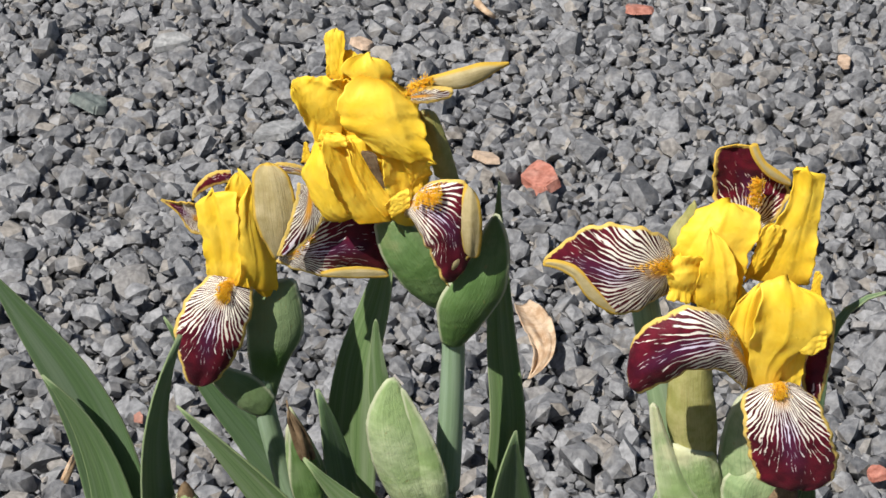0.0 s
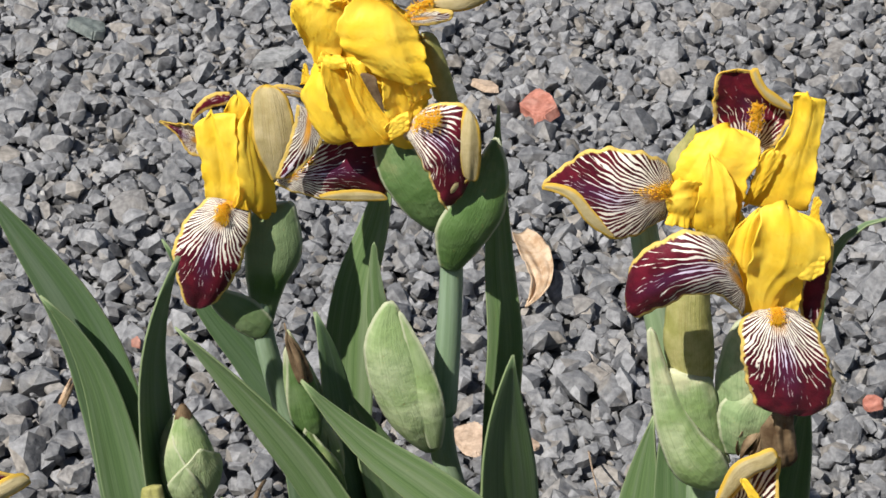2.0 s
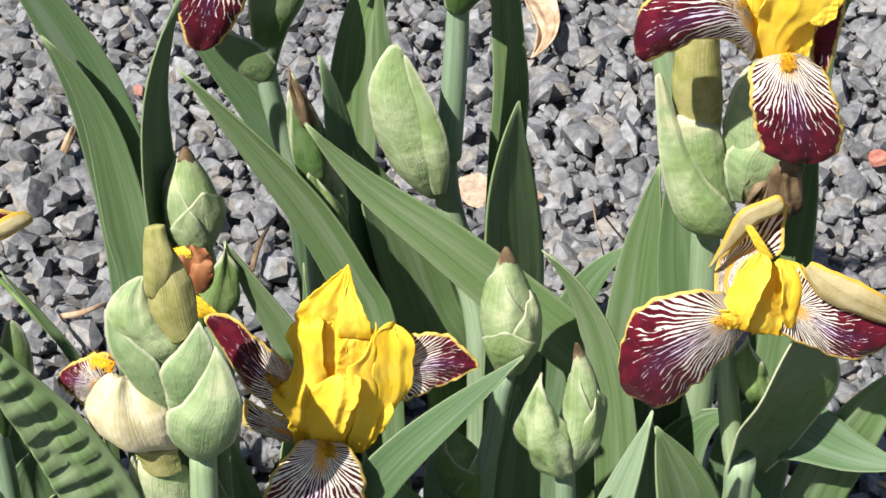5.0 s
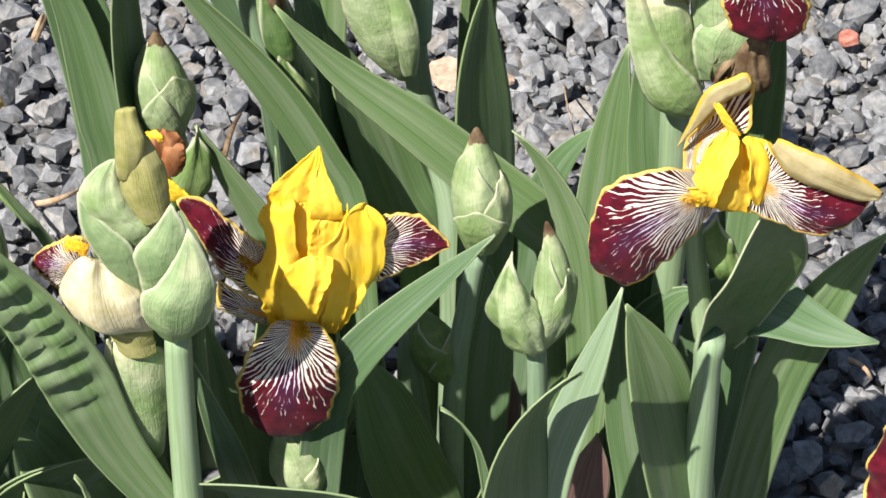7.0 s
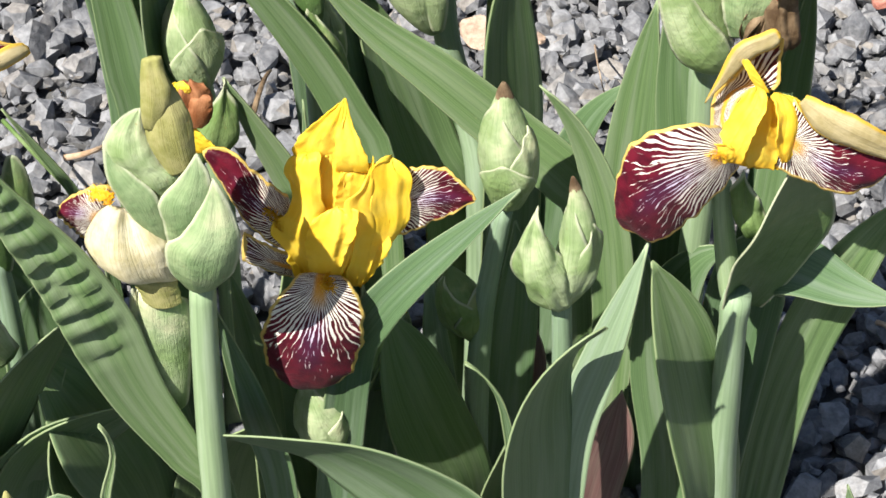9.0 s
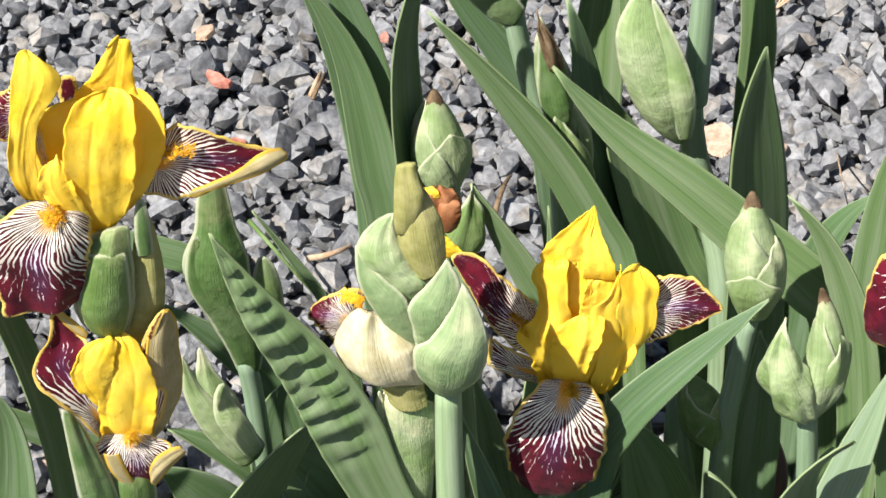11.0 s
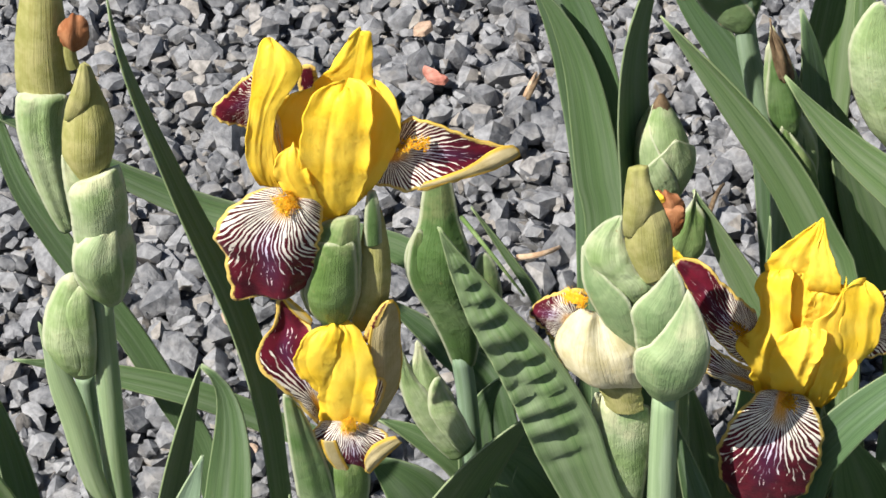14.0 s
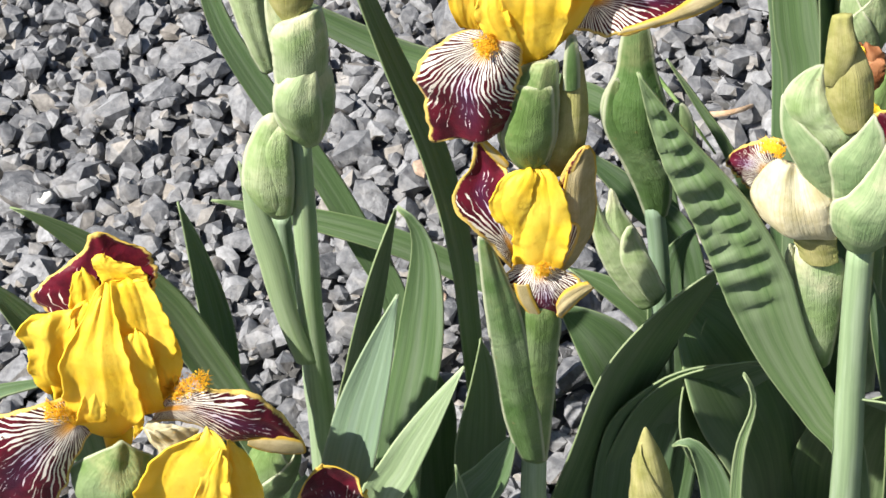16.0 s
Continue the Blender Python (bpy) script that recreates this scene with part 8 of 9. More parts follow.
petal(seedy_iris, 'bud', [((-0.4105, -0.2534, 0.3007), (-0.3975, -0.2484, 0.3004)), ((-0.4185, -0.2597, 0.3203), (-0.3934, -0.25, 0.3164)), ((-0.4174, -0.2601, 0.3419), (-0.3913, -0.25, 0.3378)), ((-0.4103, -0.2566, 0.3626), (-0.3915, -0.2493, 0.3577)), ((-0.4004, -0.2511, 0.3777), (-0.3921, -0.2479, 0.3733))], (0.34, -0.68, 0.65), swell=0.55, skin=BUD, tip=0.1)
petal(seedy_iris, 'bract', [((-0.4057, -0.2579, 0.3066), (-0.3955, -0.2539, 0.3054)), ((-0.4046, -0.2608, 0.3344), (-0.3901, -0.2551, 0.3322)), ((-0.4038, -0.2598, 0.3563), (-0.3887, -0.2539, 0.3561)), ((-0.3959, -0.2535, 0.3689), (-0.391, -0.2516, 0.3714))], (0.34, -0.68, 0.66), swell=0.4, skin=BUD, tip=0.06)
stem(seedy_iris, [(-0.3878, -0.2447, 0.3564), (-0.3923, -0.2469, 0.29), (-0.3972, -0.2493, 0.2183), (-0.4005, -0.2509, 0.1297), (-0.4041, -0.2527, 0.0494), (-0.4044, -0.2529, -0.005)], [0.0062, 0.0074, 0.0087, 0.0101], joints=(0.54,))
stem(seedy_iris, [(-0.4143, -0.2298, 0.2789), (-0.4157, -0.2306, 0.2478), (-0.4156, -0.2305, 0.2056), (-0.415, -0.2302, 0.1763)], [0.0055, 0.0060, 0.0065])
leaf(seedy_iris, [(-0.3909, -0.1242, -0.005), (-0.3953, -0.1262, 0.1101), (-0.4083, -0.132, 0.1646), (-0.4256, -0.14, 0.2272), (-0.4525, -0.1533, 0.3066), (-0.4678, -0.1612, 0.3655), (-0.4707, -0.1628, 0.4339)], 0.0200, (0.0887, -0.9355, 0.342))
leaf(seedy_iris, [(-0.4453, -0.2807, -0.005), (-0.4444, -0.2802, 0.1711), (-0.4428, -0.2793, 0.2288), (-0.4445, -0.2803, 0.2798), (-0.4488, -0.2828, 0.3298)], 0.0196, (0.7612, -0.6426, 0.0872))
# a sunlit leaf: the lighter stem green stands in for stronger sunlight
leaf(seedy_iris, [(-0.344, -0.3713, -0.005), (-0.3376, -0.3682, 0.2001), (-0.326, -0.3626, 0.2624), (-0.312, -0.3561, 0.3113), (-0.2979, -0.3499, 0.3569)], 0.0286, (0.1633, -0.8915, 0.4226), materials=[STEM, STEM])
leaf(seedy_iris, [(-0.3412, -0.2946, -0.005), (-0.3383, -0.2933, 0.1213), (-0.3303, -0.2898, 0.1805), (-0.3155, -0.2835, 0.2531), (-0.3087, -0.2808, 0.3216), (-0.3192, -0.2851, 0.3531)], 0.0280, (0.0408, -0.9651, 0.2588))
leaf(seedy_iris, [(-0.3749, -0.2773, -0.005), (-0.3701, -0.275, 0.1639), (-0.3597, -0.2701, 0.2245), (-0.346, -0.264, 0.2761), (-0.3316, -0.2578, 0.3249)], 0.0373, (0.9438, -0.2569, -0.2079))
# also brightened by the stem green in place of sunlight
leaf(seedy_iris, [(-0.3295, -0.375, -0.005), (-0.3173, -0.3695, 0.2026), (-0.3045, -0.3637, 0.2373), (-0.2863, -0.3559, 0.2741), (-0.2671, -0.3482, 0.3096)], 0.0225, (0.2661, -0.7747, 0.5736), materials=[STEM, STEM])
leaf(seedy_iris, [(-0.3256, -0.2661, -0.005), (-0.3253, -0.2659, 0.0817), (-0.3245, -0.2656, 0.1138), (-0.3222, -0.2647, 0.1647), (-0.3201, -0.2638, 0.213)], 0.0359, (0.8737, -0.4544, -0.1736))

low_iris = plant('low iris with crowded ruffled yellow flowers', 0, 0)
flower_k = flower(low_iris, (-0.4369, -0.4172, 0.2768), (-0.4325, -0.4142, 0.3054), 0.0209, 'open flower with frilled yellow standards')
petal(flower_k, 'fall', [((-0.4494, -0.415, 0.3721), (-0.4064, -0.3982, 0.3807)), ((-0.4612, -0.418, 0.3843), (-0.403, -0.3953, 0.3942)), ((-0.456, -0.4144, 0.3944), (-0.4063, -0.3949, 0.4092)), ((-0.436, -0.4064, 0.4102), (-0.4154, -0.3984, 0.4159)), ((-0.4298, -0.4039, 0.4237), (-0.4219, -0.4009, 0.4225))], (0.41, -0.61, 0.68), swell=0.15, onset=0.45, vein=0.55, tip=0.05, fold=0.002)
petal(flower_k, 'standard', [((-0.4207, -0.4091, 0.394), (-0.405, -0.403, 0.3938)), ((-0.4247, -0.4114, 0.403), (-0.406, -0.4041, 0.4046)), ((-0.4259, -0.4119, 0.4115), (-0.4152, -0.4077, 0.4107)), ((-0.4238, -0.4095, 0.4146), (-0.4181, -0.4073, 0.4142))], (0.40, -0.62, 0.68), swell=0.25, tip=0.06)
petal(flower_k, 'standard', [((-0.4419, -0.4196, 0.3727), (-0.4304, -0.4151, 0.3708)), ((-0.4393, -0.4186, 0.39), (-0.4267, -0.4137, 0.3879)), ((-0.4357, -0.4172, 0.4049), (-0.4257, -0.4133, 0.3992)), ((-0.4336, -0.4148, 0.4079), (-0.4301, -0.4135, 0.4067))], (0.41, -0.60, 0.68), swell=0.25, tip=0.05)
petal(flower_k, 'standard', [((-0.4488, -0.4223, 0.3011), (-0.4106, -0.4075, 0.305)), ((-0.4558, -0.425, 0.3332), (-0.4044, -0.405, 0.3244)), ((-0.4458, -0.4196, 0.3646), (-0.3999, -0.4018, 0.3569)), ((-0.4375, -0.4149, 0.3879), (-0.4028, -0.4014, 0.3822))], (0.39, -0.59, 0.71), swell=0.1, tip=0.05)
petal(flower_k, 'standard', [((-0.4584, -0.429, 0.3304), (-0.4494, -0.4255, 0.334)), ((-0.4639, -0.434, 0.3471), (-0.4447, -0.4266, 0.3569)), ((-0.4602, -0.4334, 0.3676), (-0.4395, -0.4254, 0.3715)), ((-0.4627, -0.4329, 0.3786), (-0.4369, -0.423, 0.3838)), ((-0.455, -0.427, 0.3842), (-0.4398, -0.4211, 0.3846))], (0.42, -0.58, 0.70), swell=0.25, tip=0.06)
petal(flower_k, 'standard', [((-0.4487, -0.4267, 0.3504), (-0.4318, -0.4202, 0.3582)), ((-0.4403, -0.425, 0.3756), (-0.4247, -0.419, 0.3778)), ((-0.4374, -0.4209, 0.3892), (-0.4232, -0.4154, 0.3911))], (0.41, -0.59, 0.69), swell=0.25, tip=0.06)
petal(flower_k, 'standard', [((-0.4067, -0.411, 0.3188), (-0.4024, -0.4094, 0.3232)), ((-0.4066, -0.4133, 0.3447), (-0.394, -0.4084, 0.34)), ((-0.4019, -0.4108, 0.3579), (-0.3928, -0.4072, 0.3515)), ((-0.3965, -0.4065, 0.3673), (-0.3945, -0.4057, 0.3621))], (0.37, -0.60, 0.71), swell=0.25, tip=0.06)
petal(flower_k, 'standard', [((-0.4194, -0.4153, 0.3312), (-0.4, -0.4078, 0.3429)), ((-0.4172, -0.4183, 0.3734), (-0.3948, -0.4095, 0.3558)), ((-0.4157, -0.4186, 0.3912), (-0.393, -0.4096, 0.3708)), ((-0.4164, -0.4166, 0.4012), (-0.3965, -0.4088, 0.3881)), ((-0.4174, -0.4124, 0.3987), (-0.4034, -0.407, 0.4026))], (0.39, -0.61, 0.70), swell=0.25, tip=0.06)
petal(flower_k, 'standard', [((-0.4148, -0.4214, 0.317), (-0.4037, -0.4171, 0.3193)), ((-0.4138, -0.4233, 0.3386), (-0.402, -0.4188, 0.3392)), ((-0.4139, -0.4229, 0.3652), (-0.4026, -0.4185, 0.3621)), ((-0.4125, -0.4187, 0.3742), (-0.4054, -0.4159, 0.3725))], (0.38, -0.59, 0.71), swell=0.25, tip=0.06)
petal(flower_k, 'standard', [((-0.4329, -0.4254, 0.2976), (-0.4254, -0.4225, 0.3016)), ((-0.4457, -0.4355, 0.3211), (-0.4135, -0.4231, 0.3233)), ((-0.4428, -0.4361, 0.3502), (-0.4119, -0.4241, 0.3449)), ((-0.4412, -0.4342, 0.3673), (-0.4128, -0.4232, 0.3645)), ((-0.431, -0.426, 0.3839), (-0.4159, -0.4201, 0.379)), ((-0.4246, -0.4175, 0.3972), (-0.4176, -0.4148, 0.3996))], (0.40, -0.58, 0.71), swell=0.25, tip=0.04)
petal(flower_k, 'standard', [((-0.4423, -0.437, 0.3206), (-0.4292, -0.4319, 0.3188)), ((-0.4379, -0.4362, 0.3345), (-0.4271, -0.432, 0.3327)), ((-0.4325, -0.4328, 0.3462), (-0.4266, -0.4305, 0.3457))], (0.40, -0.57, 0.72), swell=0.2, tip=0.08)
petal(flower_k, 'standard', [((-0.421, -0.4236, 0.2993), (-0.416, -0.4217, 0.305)), ((-0.4173, -0.4238, 0.3211), (-0.4122, -0.4218, 0.3202))], (0.38, -0.57, 0.73), swell=0.3, tip=0.1)
petal(flower_k, 'fall', [((-0.4384, -0.4269, 0.3084), (-0.4454, -0.4297, 0.3318)), ((-0.4477, -0.4353, 0.2944), (-0.459, -0.44, 0.3333)), ((-0.4602, -0.442, 0.2674), (-0.4773, -0.4492, 0.3303)), ((-0.477, -0.4468, 0.2406), (-0.4975, -0.4554, 0.3128)), ((-0.495, -0.451, 0.2262), (-0.519, -0.4607, 0.2821))], (0.42, -0.54, 0.73), swell=0.2)
hairs('beard', flower_k, [(-0.4418, -0.4347, 0.3234), (-0.4479, -0.4393, 0.329), (-0.455, -0.4428, 0.3318)], (0.40, -0.56, 1.02), 480, 0.0036, 0.005, tick())
petal(flower_k, 'fall', [((-0.413, -0.417, 0.3057), (-0.4015, -0.4127, 0.3243)), ((-0.3923, -0.4126, 0.3061), (-0.386, -0.4103, 0.3307)), ((-0.3779, -0.4083, 0.2911), (-0.3727, -0.4066, 0.3279)), ((-0.3622, -0.4015, 0.2884), (-0.358, -0.4001, 0.3203)), ((-0.3484, -0.3939, 0.2729), (-0.3458, -0.393, 0.2903)), ((-0.3433, -0.3905, 0.2713), (-0.3428, -0.3903, 0.2757))], (0.34, -0.59, 0.74), swell=0.25, tip=0.03, fold=0.0015)
hairs('beard', flower_k, [(-0.4011, -0.4133, 0.3251), (-0.3914, -0.411, 0.3334), (-0.3802, -0.4074, 0.3357)], (0.37, -0.59, 1.02), 480, 0.004125, 0.005, tick())
petal(flower_k, 'curled_margin', [((-0.4138, -0.4245, 0.3099), (-0.4107, -0.4233, 0.3145)), ((-0.4072, -0.4225, 0.291), (-0.3954, -0.4181, 0.3083)), ((-0.3959, -0.4167, 0.2941), (-0.3872, -0.4134, 0.3031))], (0.36, -0.57, 0.73), swell=0.3, skin=CREAM, tip=0.08)
petal(flower_k, 'curled_margin', [((-0.3679, -0.4051, 0.287), (-0.3671, -0.4048, 0.2927)), ((-0.3549, -0.4, 0.278), (-0.3527, -0.3993, 0.291)), ((-0.3416, -0.3927, 0.2737), (-0.3426, -0.3932, 0.2833))], (0.32, -0.59, 0.74), swell=0.3, skin=TAN, tip=0.05)
spathe(low_iris, [(-0.4405, -0.4258, 0.2398), (-0.4384, -0.4243, 0.2619), (-0.4352, -0.4221, 0.2828), (-0.4309, -0.4192, 0.3026)], 0.0445, (0.5336, -0.7735, 0.342), turn=0, span=110, material=SPATHE, top=0.6, at=0.4)
flower_k_low = flower(low_iris, (-0.3957, -0.4319, 0.2223), (-0.391, -0.4289, 0.2575), 0.0212, 'partly open yellow flower')
petal(flower_k_low, 'standard', [((-0.3815, -0.4304, 0.2341), (-0.3639, -0.4235, 0.2308)), ((-0.3728, -0.4292, 0.272), (-0.3555, -0.4224, 0.268)), ((-0.368, -0.4274, 0.3066), (-0.3565, -0.4229, 0.2892)), ((-0.3701, -0.4247, 0.3094), (-0.3608, -0.4211, 0.3056))], (0.33, -0.57, 0.75), swell=0.45, tip=0.1, fold=0.0003)
petal(flower_k_low, 'standard', [((-0.4221, -0.4482, 0.244), (-0.3778, -0.431, 0.2359)), ((-0.4122, -0.4493, 0.2848), (-0.3705, -0.4331, 0.2728)), ((-0.4002, -0.4449, 0.3127), (-0.3658, -0.4315, 0.3066)), ((-0.3824, -0.4331, 0.3254), (-0.3701, -0.4283, 0.3198))], (0.35, -0.56, 0.75), swell=0.4, tip=0.12, fold=0.0003)
petal(flower_k_low, 'standard', [((-0.3928, -0.4442, 0.2478), (-0.3742, -0.437, 0.2444)), ((-0.3828, -0.442, 0.2844), (-0.3679, -0.4363, 0.2818)), ((-0.3714, -0.4351, 0.3144), (-0.3637, -0.4321, 0.313))], (0.34, -0.56, 0.76), swell=0.35, tip=0.12, fold=0.0003)
fall(flower_k_low, [(-0.3333, -0.3906, 0.1993), (-0.3323, -0.3901, 0.2231), (-0.3331, -0.3905, 0.2421), (-0.3344, -0.3912, 0.2631)], 0.0375, (0.4235, -0.8389, 0.342), cup=0.3)
bud(low_iris, [(-0.3974, -0.3455, 0.1664), (-0.3924, -0.3427, 0.1845), (-0.3864, -0.3394, 0.2068), (-0.3813, -0.3367, 0.2312)], 0.0274, (0.4699, -0.8655, 0.1736), tip=False, bracts=2, core=BUD, skin=SPATHE)
spathe(low_iris, [(-0.3905, -0.4169, 0.2886), (-0.3967, -0.4207, 0.2979), (-0.4028, -0.4246, 0.3072), (-0.4099, -0.4292, 0.3169)], 0.0173, (0.5075, -0.7909, 0.342), turn=0, span=80, material=CREAM, top=0.3)
stem(low_iris, [(-0.447, -0.412, 0.2452), (-0.4517, -0.4153, 0.2145), (-0.4572, -0.4193, 0.1782), (-0.4612, -0.4221, -0.005)], [0.0070, 0.0075, 0.0080, 0.0092])
leaf(low_iris, [(-0.4125, -0.2853, -0.005), (-0.4161, -0.2873, 0.1086), (-0.4293, -0.2946, 0.1754), (-0.4404, -0.301, 0.2234), (-0.4572, -0.3111, 0.2826), (-0.4877, -0.3308, 0.3402), (-0.5101, -0.3465, 0.3719)], 0.0239, (0.3019, -0.8117, 0.5))
leaf(low_iris, [(-0.477, -0.372, -0.005), (-0.4814, -0.3751, 0.2457), (-0.4873, -0.3793, 0.3028), (-0.4976, -0.3869, 0.3422), (-0.5107, -0.3969, 0.3736)], 0.0263, (0.3778, -0.7793, 0.5))
leaf(low_iris, [(-0.5632, -0.4526, -0.005), (-0.5304, -0.4258, 0.28), (-0.5112, -0.41, 0.2944), (-0.4922, -0.3954, 0.2922), (-0.4756, -0.3832, 0.2877)], 0.0137, (0.4763, -0.5999, 0.6428))
leaf(low_iris, [(-0.3793, -0.3582, -0.005), (-0.3724, -0.3546, 0.1741), (-0.367, -0.3517, 0.197), (-0.3631, -0.3497, 0.1809)], 0.0159, (0.4026, -0.7667, 0.5))

young_bud_iris = plant('young iris shoot with a twisted tan bud', 0, 0)
bud(young_bud_iris, [(-0.1749, -0.3216, 0.161), (-0.176, -0.3219, 0.1954), (-0.1772, -0.3222, 0.2238), (-0.1791, -0.3226, 0.2567)], 0.0256, (0.236, -0.9561, 0.1736), tip=False, bracts=1, core=OLIVE, skin=OLIVE, label='twisted tan bud')
stem(young_bud_iris, [(-0.176, -0.3167, 0.1597), (-0.1748, -0.3164, 0.1291), (-0.1735, -0.3161, 0.092), (-0.1731, -0.316, -0.005)], [0.0057, 0.0062, 0.0067, 0.0077])

edge_iris = plant('iris with a dark maroon fall hanging low over the gravel', 0, 0)
fall(edge_iris, [(0.3289, -0.2221, 0.2616), (0.3167, -0.2179, 0.2472), (0.3107, -0.216, 0.2119), (0.3184, -0.2185, 0.1672)], 0.0422, ((-0.4335, -0.6316, 0.6428), (-0.6676, -0.6981, 0.2588)), cup=-0.15, onset=0.55, vein=0.45)
standard(edge_iris, [(0.333, -0.213, 0.2474), (0.3295, -0.2118, 0.2819), (0.3277, -0.2111, 0.3073)], 0.0377, (-0.325, -0.9296, 0.1736))
stem(edge_iris, [(0.3363, -0.2036, 0.2373), (0.3444, -0.2065, 0.1933), (0.3546, -0.2103, 0.138), (0.3584, -0.2117, -0.005)], [0.0074, 0.0080, 0.0086, 0.0098])
leaf(edge_iris, [(0.2988, -0.2121, -0.005), (0.2951, -0.211, 0.0928), (0.2859, -0.2082, 0.1314), (0.2785, -0.2061, 0.1592)], 0.0136, (-0.2661, -0.9012, 0.342))

# ---- pieces on the gravel ----
shard('terracotta_shard', 0.118, 0.941, (0.0317, 0.0570), 20, TERRACOTTA, 'orange terracotta shard lying on grey gravel', 'tile shard', 0.35, 1)
shard('terracotta_shard', 0.241, 1.353, (0.0260, 0.0355), 70, TERRACOTTA, 'orange terracotta shard lying on grey gravel', 'tile shard', 0.35, 2)
shard('terracotta_shard', -0.085, 1.240, (0.0227, 0.0245), 0, BUFF, 'pale orange tile chip among grey stones', 'tile shard', 0.35, 3)
shard('terracotta_shard', 0.061, 0.980, (0.0206, 0.0370), 40, BUFF, 'buff stone chip among grey stones', 'stone', 0.35, 4)
shard('terracotta_shard', 0.471, 1.230, (0.0147, 0.0250), 10, BUFF, 'buff stone chip among grey stones', 'stone', 0.35, 5)
shard('terracotta_shard', 0.394, 0.453, (0.0163, 0.0171), 0, TERRACOTTA, 'orange terracotta shard lying on grey gravel', 'tile shard', 0.35, 6)
shard('terracotta_shard', -0.238, 0.501, (0.0089, 0.0159), 10, TERRACOTTA, 'orange terracotta shard lying on grey gravel', 'tile shard', 0.35, 7)
shard('terracotta_shard', -0.338, 0.338, (0.0193, 0.0155), -10, TERRACOTTA, 'orange terracotta shard lying on grey gravel', 'tile shard', 0.35, 8)
shard('tile_flake', 0.057, 0.382, (0.0288, 0.0380), 25, BUFF, 'flat pale peach tile flake on gravel', 'tile shard', 0.18, 9)
shard('terracotta_shard', 0.106, 0.379, (0.0090, 0.0144), 10, BUFF, 'buff stone chip among grey stones', 'stone', 0.35, 10)
shard('terracotta_shard', -0.365, 0.421, (0.0120, 0.0145), 10, TERRACOTTA, 'orange terracotta shard lying on grey gravel', 'tile shard', 0.35, 11)
shard('terracotta_shard', -0.373, 0.425, (0.0121, 0.0218), 50, TERRACOTTA, 'orange terracotta shard lying on grey gravel', 'tile shard', 0.35, 12)
shard('terracotta_shard', -0.397, 0.494, (0.0153, 0.0219), 0, BUFF, 'buff stone chip among grey stones', 'stone', 0.35, 13)
shard('terracotta_shard', -0.401, -0.035, (0.0095, 0.0158), 0, BUFF, 'buff stone chip among grey stones', 'stone', 0.35, 14)
shard('terracotta_shard', -0.456, 0.099, (0.0119, 0.0180), 30, BUFF, 'buff stone chip among grey stones', 'stone', 0.35, 15)
shard('flat_stone', -0.305, 1.231, (0.0420, 0.0300), 5, PALE_SLAB, 'flat pale grey stone lying on gravel', 'stone', 0.20, 21)
shard('flat_stone', -0.163, 1.023, (0.0480, 0.0360), 15, PALE_SLAB, 'flat pale grey stone lying on gravel', 'stone', 0.20, 22)
shard('flat_stone', -0.373, 1.079, (0.0420, 0.0380), -20, GREEN_SLAB, 'flat dull green stone lying on gravel', 'stone', 0.25, 23)
shard('white_chip', 0.321, 1.361, (0.0095, 0.0157), 40, WHITE_CHIP, 'small white stone chip on gravel', 'stone', 0.35, 16)
shard('white_chip', -0.362, 0.736, (0.0042, 0.0072), 40, WHITE_CHIP, 'small white stone chip on gravel', 'stone', 0.35, 17)
shard('white_chip', -0.730, 0.005, (0.0104, 0.0113), 10, WHITE_CHIP, 'pale stone chip on gravel', 'stone', 0.35, 18)
shard('terracotta_shard', 0.223, 0.031, (0.0111, 0.0155), 10, TERRACOTTA, 'orange terracotta shard lying on grey gravel', 'tile shard', 0.35, 19)
tagged(blade('dry_leaf', None, [(0.0966, 0.6957, 0.02), (0.1111, 0.6309, 0.032), (0.1131, 0.5945, 0.032), (0.1007, 0.5738, 0.02)], 0.0321, (-0.0224, -0.4995, 0.866), 'bract', cup=0.9, wave=0.002, materials=[DRY, DRY], crumple=0.002, seed=4), 'curled tan dry leaf lying on gravel', 'dry leaf')
tagged(tube('twig', None, [(-0.2854, 0.4029, 0.02), (-0.2814, 0.4105, 0.028), (-0.2811, 0.4423, 0.02)], [0.0019, 0.0016, 0.0009], BROWN, 8, 14), 'short brown twig on gravel', 'twig')
tagged(tube('twig', None, [(-0.117, 0.266, 0.02), (-0.1124, 0.2888, 0.03), (-0.1088, 0.3189, 0.02)], [0.0024, 0.0020, 0.0012], BROWN, 8, 14), 'brown twig on gravel', 'twig')
tagged(tube('twig', None, [(0.3492, 0.0675, 0.02), (0.3557, 0.0507, 0.03), (0.3624, 0.049, 0.02)], [0.0022, 0.0019, 0.0011], DRY, 8, 14), 'curved orange-brown husk on gravel', 'twig')
tagged(tube('twig', None, [(-0.2542, 0.2028, 0.02), (-0.2356, 0.198, 0.03), (-0.2236, 0.2213, 0.02)], [0.0026, 0.0022, 0.0013], DRY, 8, 14), 'short pale twig on gravel', 'twig')
tagged(tube('twig', None, [(0.0478, 1.357, 0.02), (0.058, 1.313, 0.03), (0.0683, 1.319, 0.02)], [0.0054, 0.0045, 0.0027], DRY, 8, 14), 'rust-coloured husk on gravel', 'twig')
tagged(tube('twig', None, [(-0.2883, 0.4079, 0.02), (-0.2846, 0.4154, 0.028), (-0.285, 0.4428, 0.02)], [0.0022, 0.0018, 0.0011], DRY, 8, 14), 'short brown twig on gravel', 'twig')
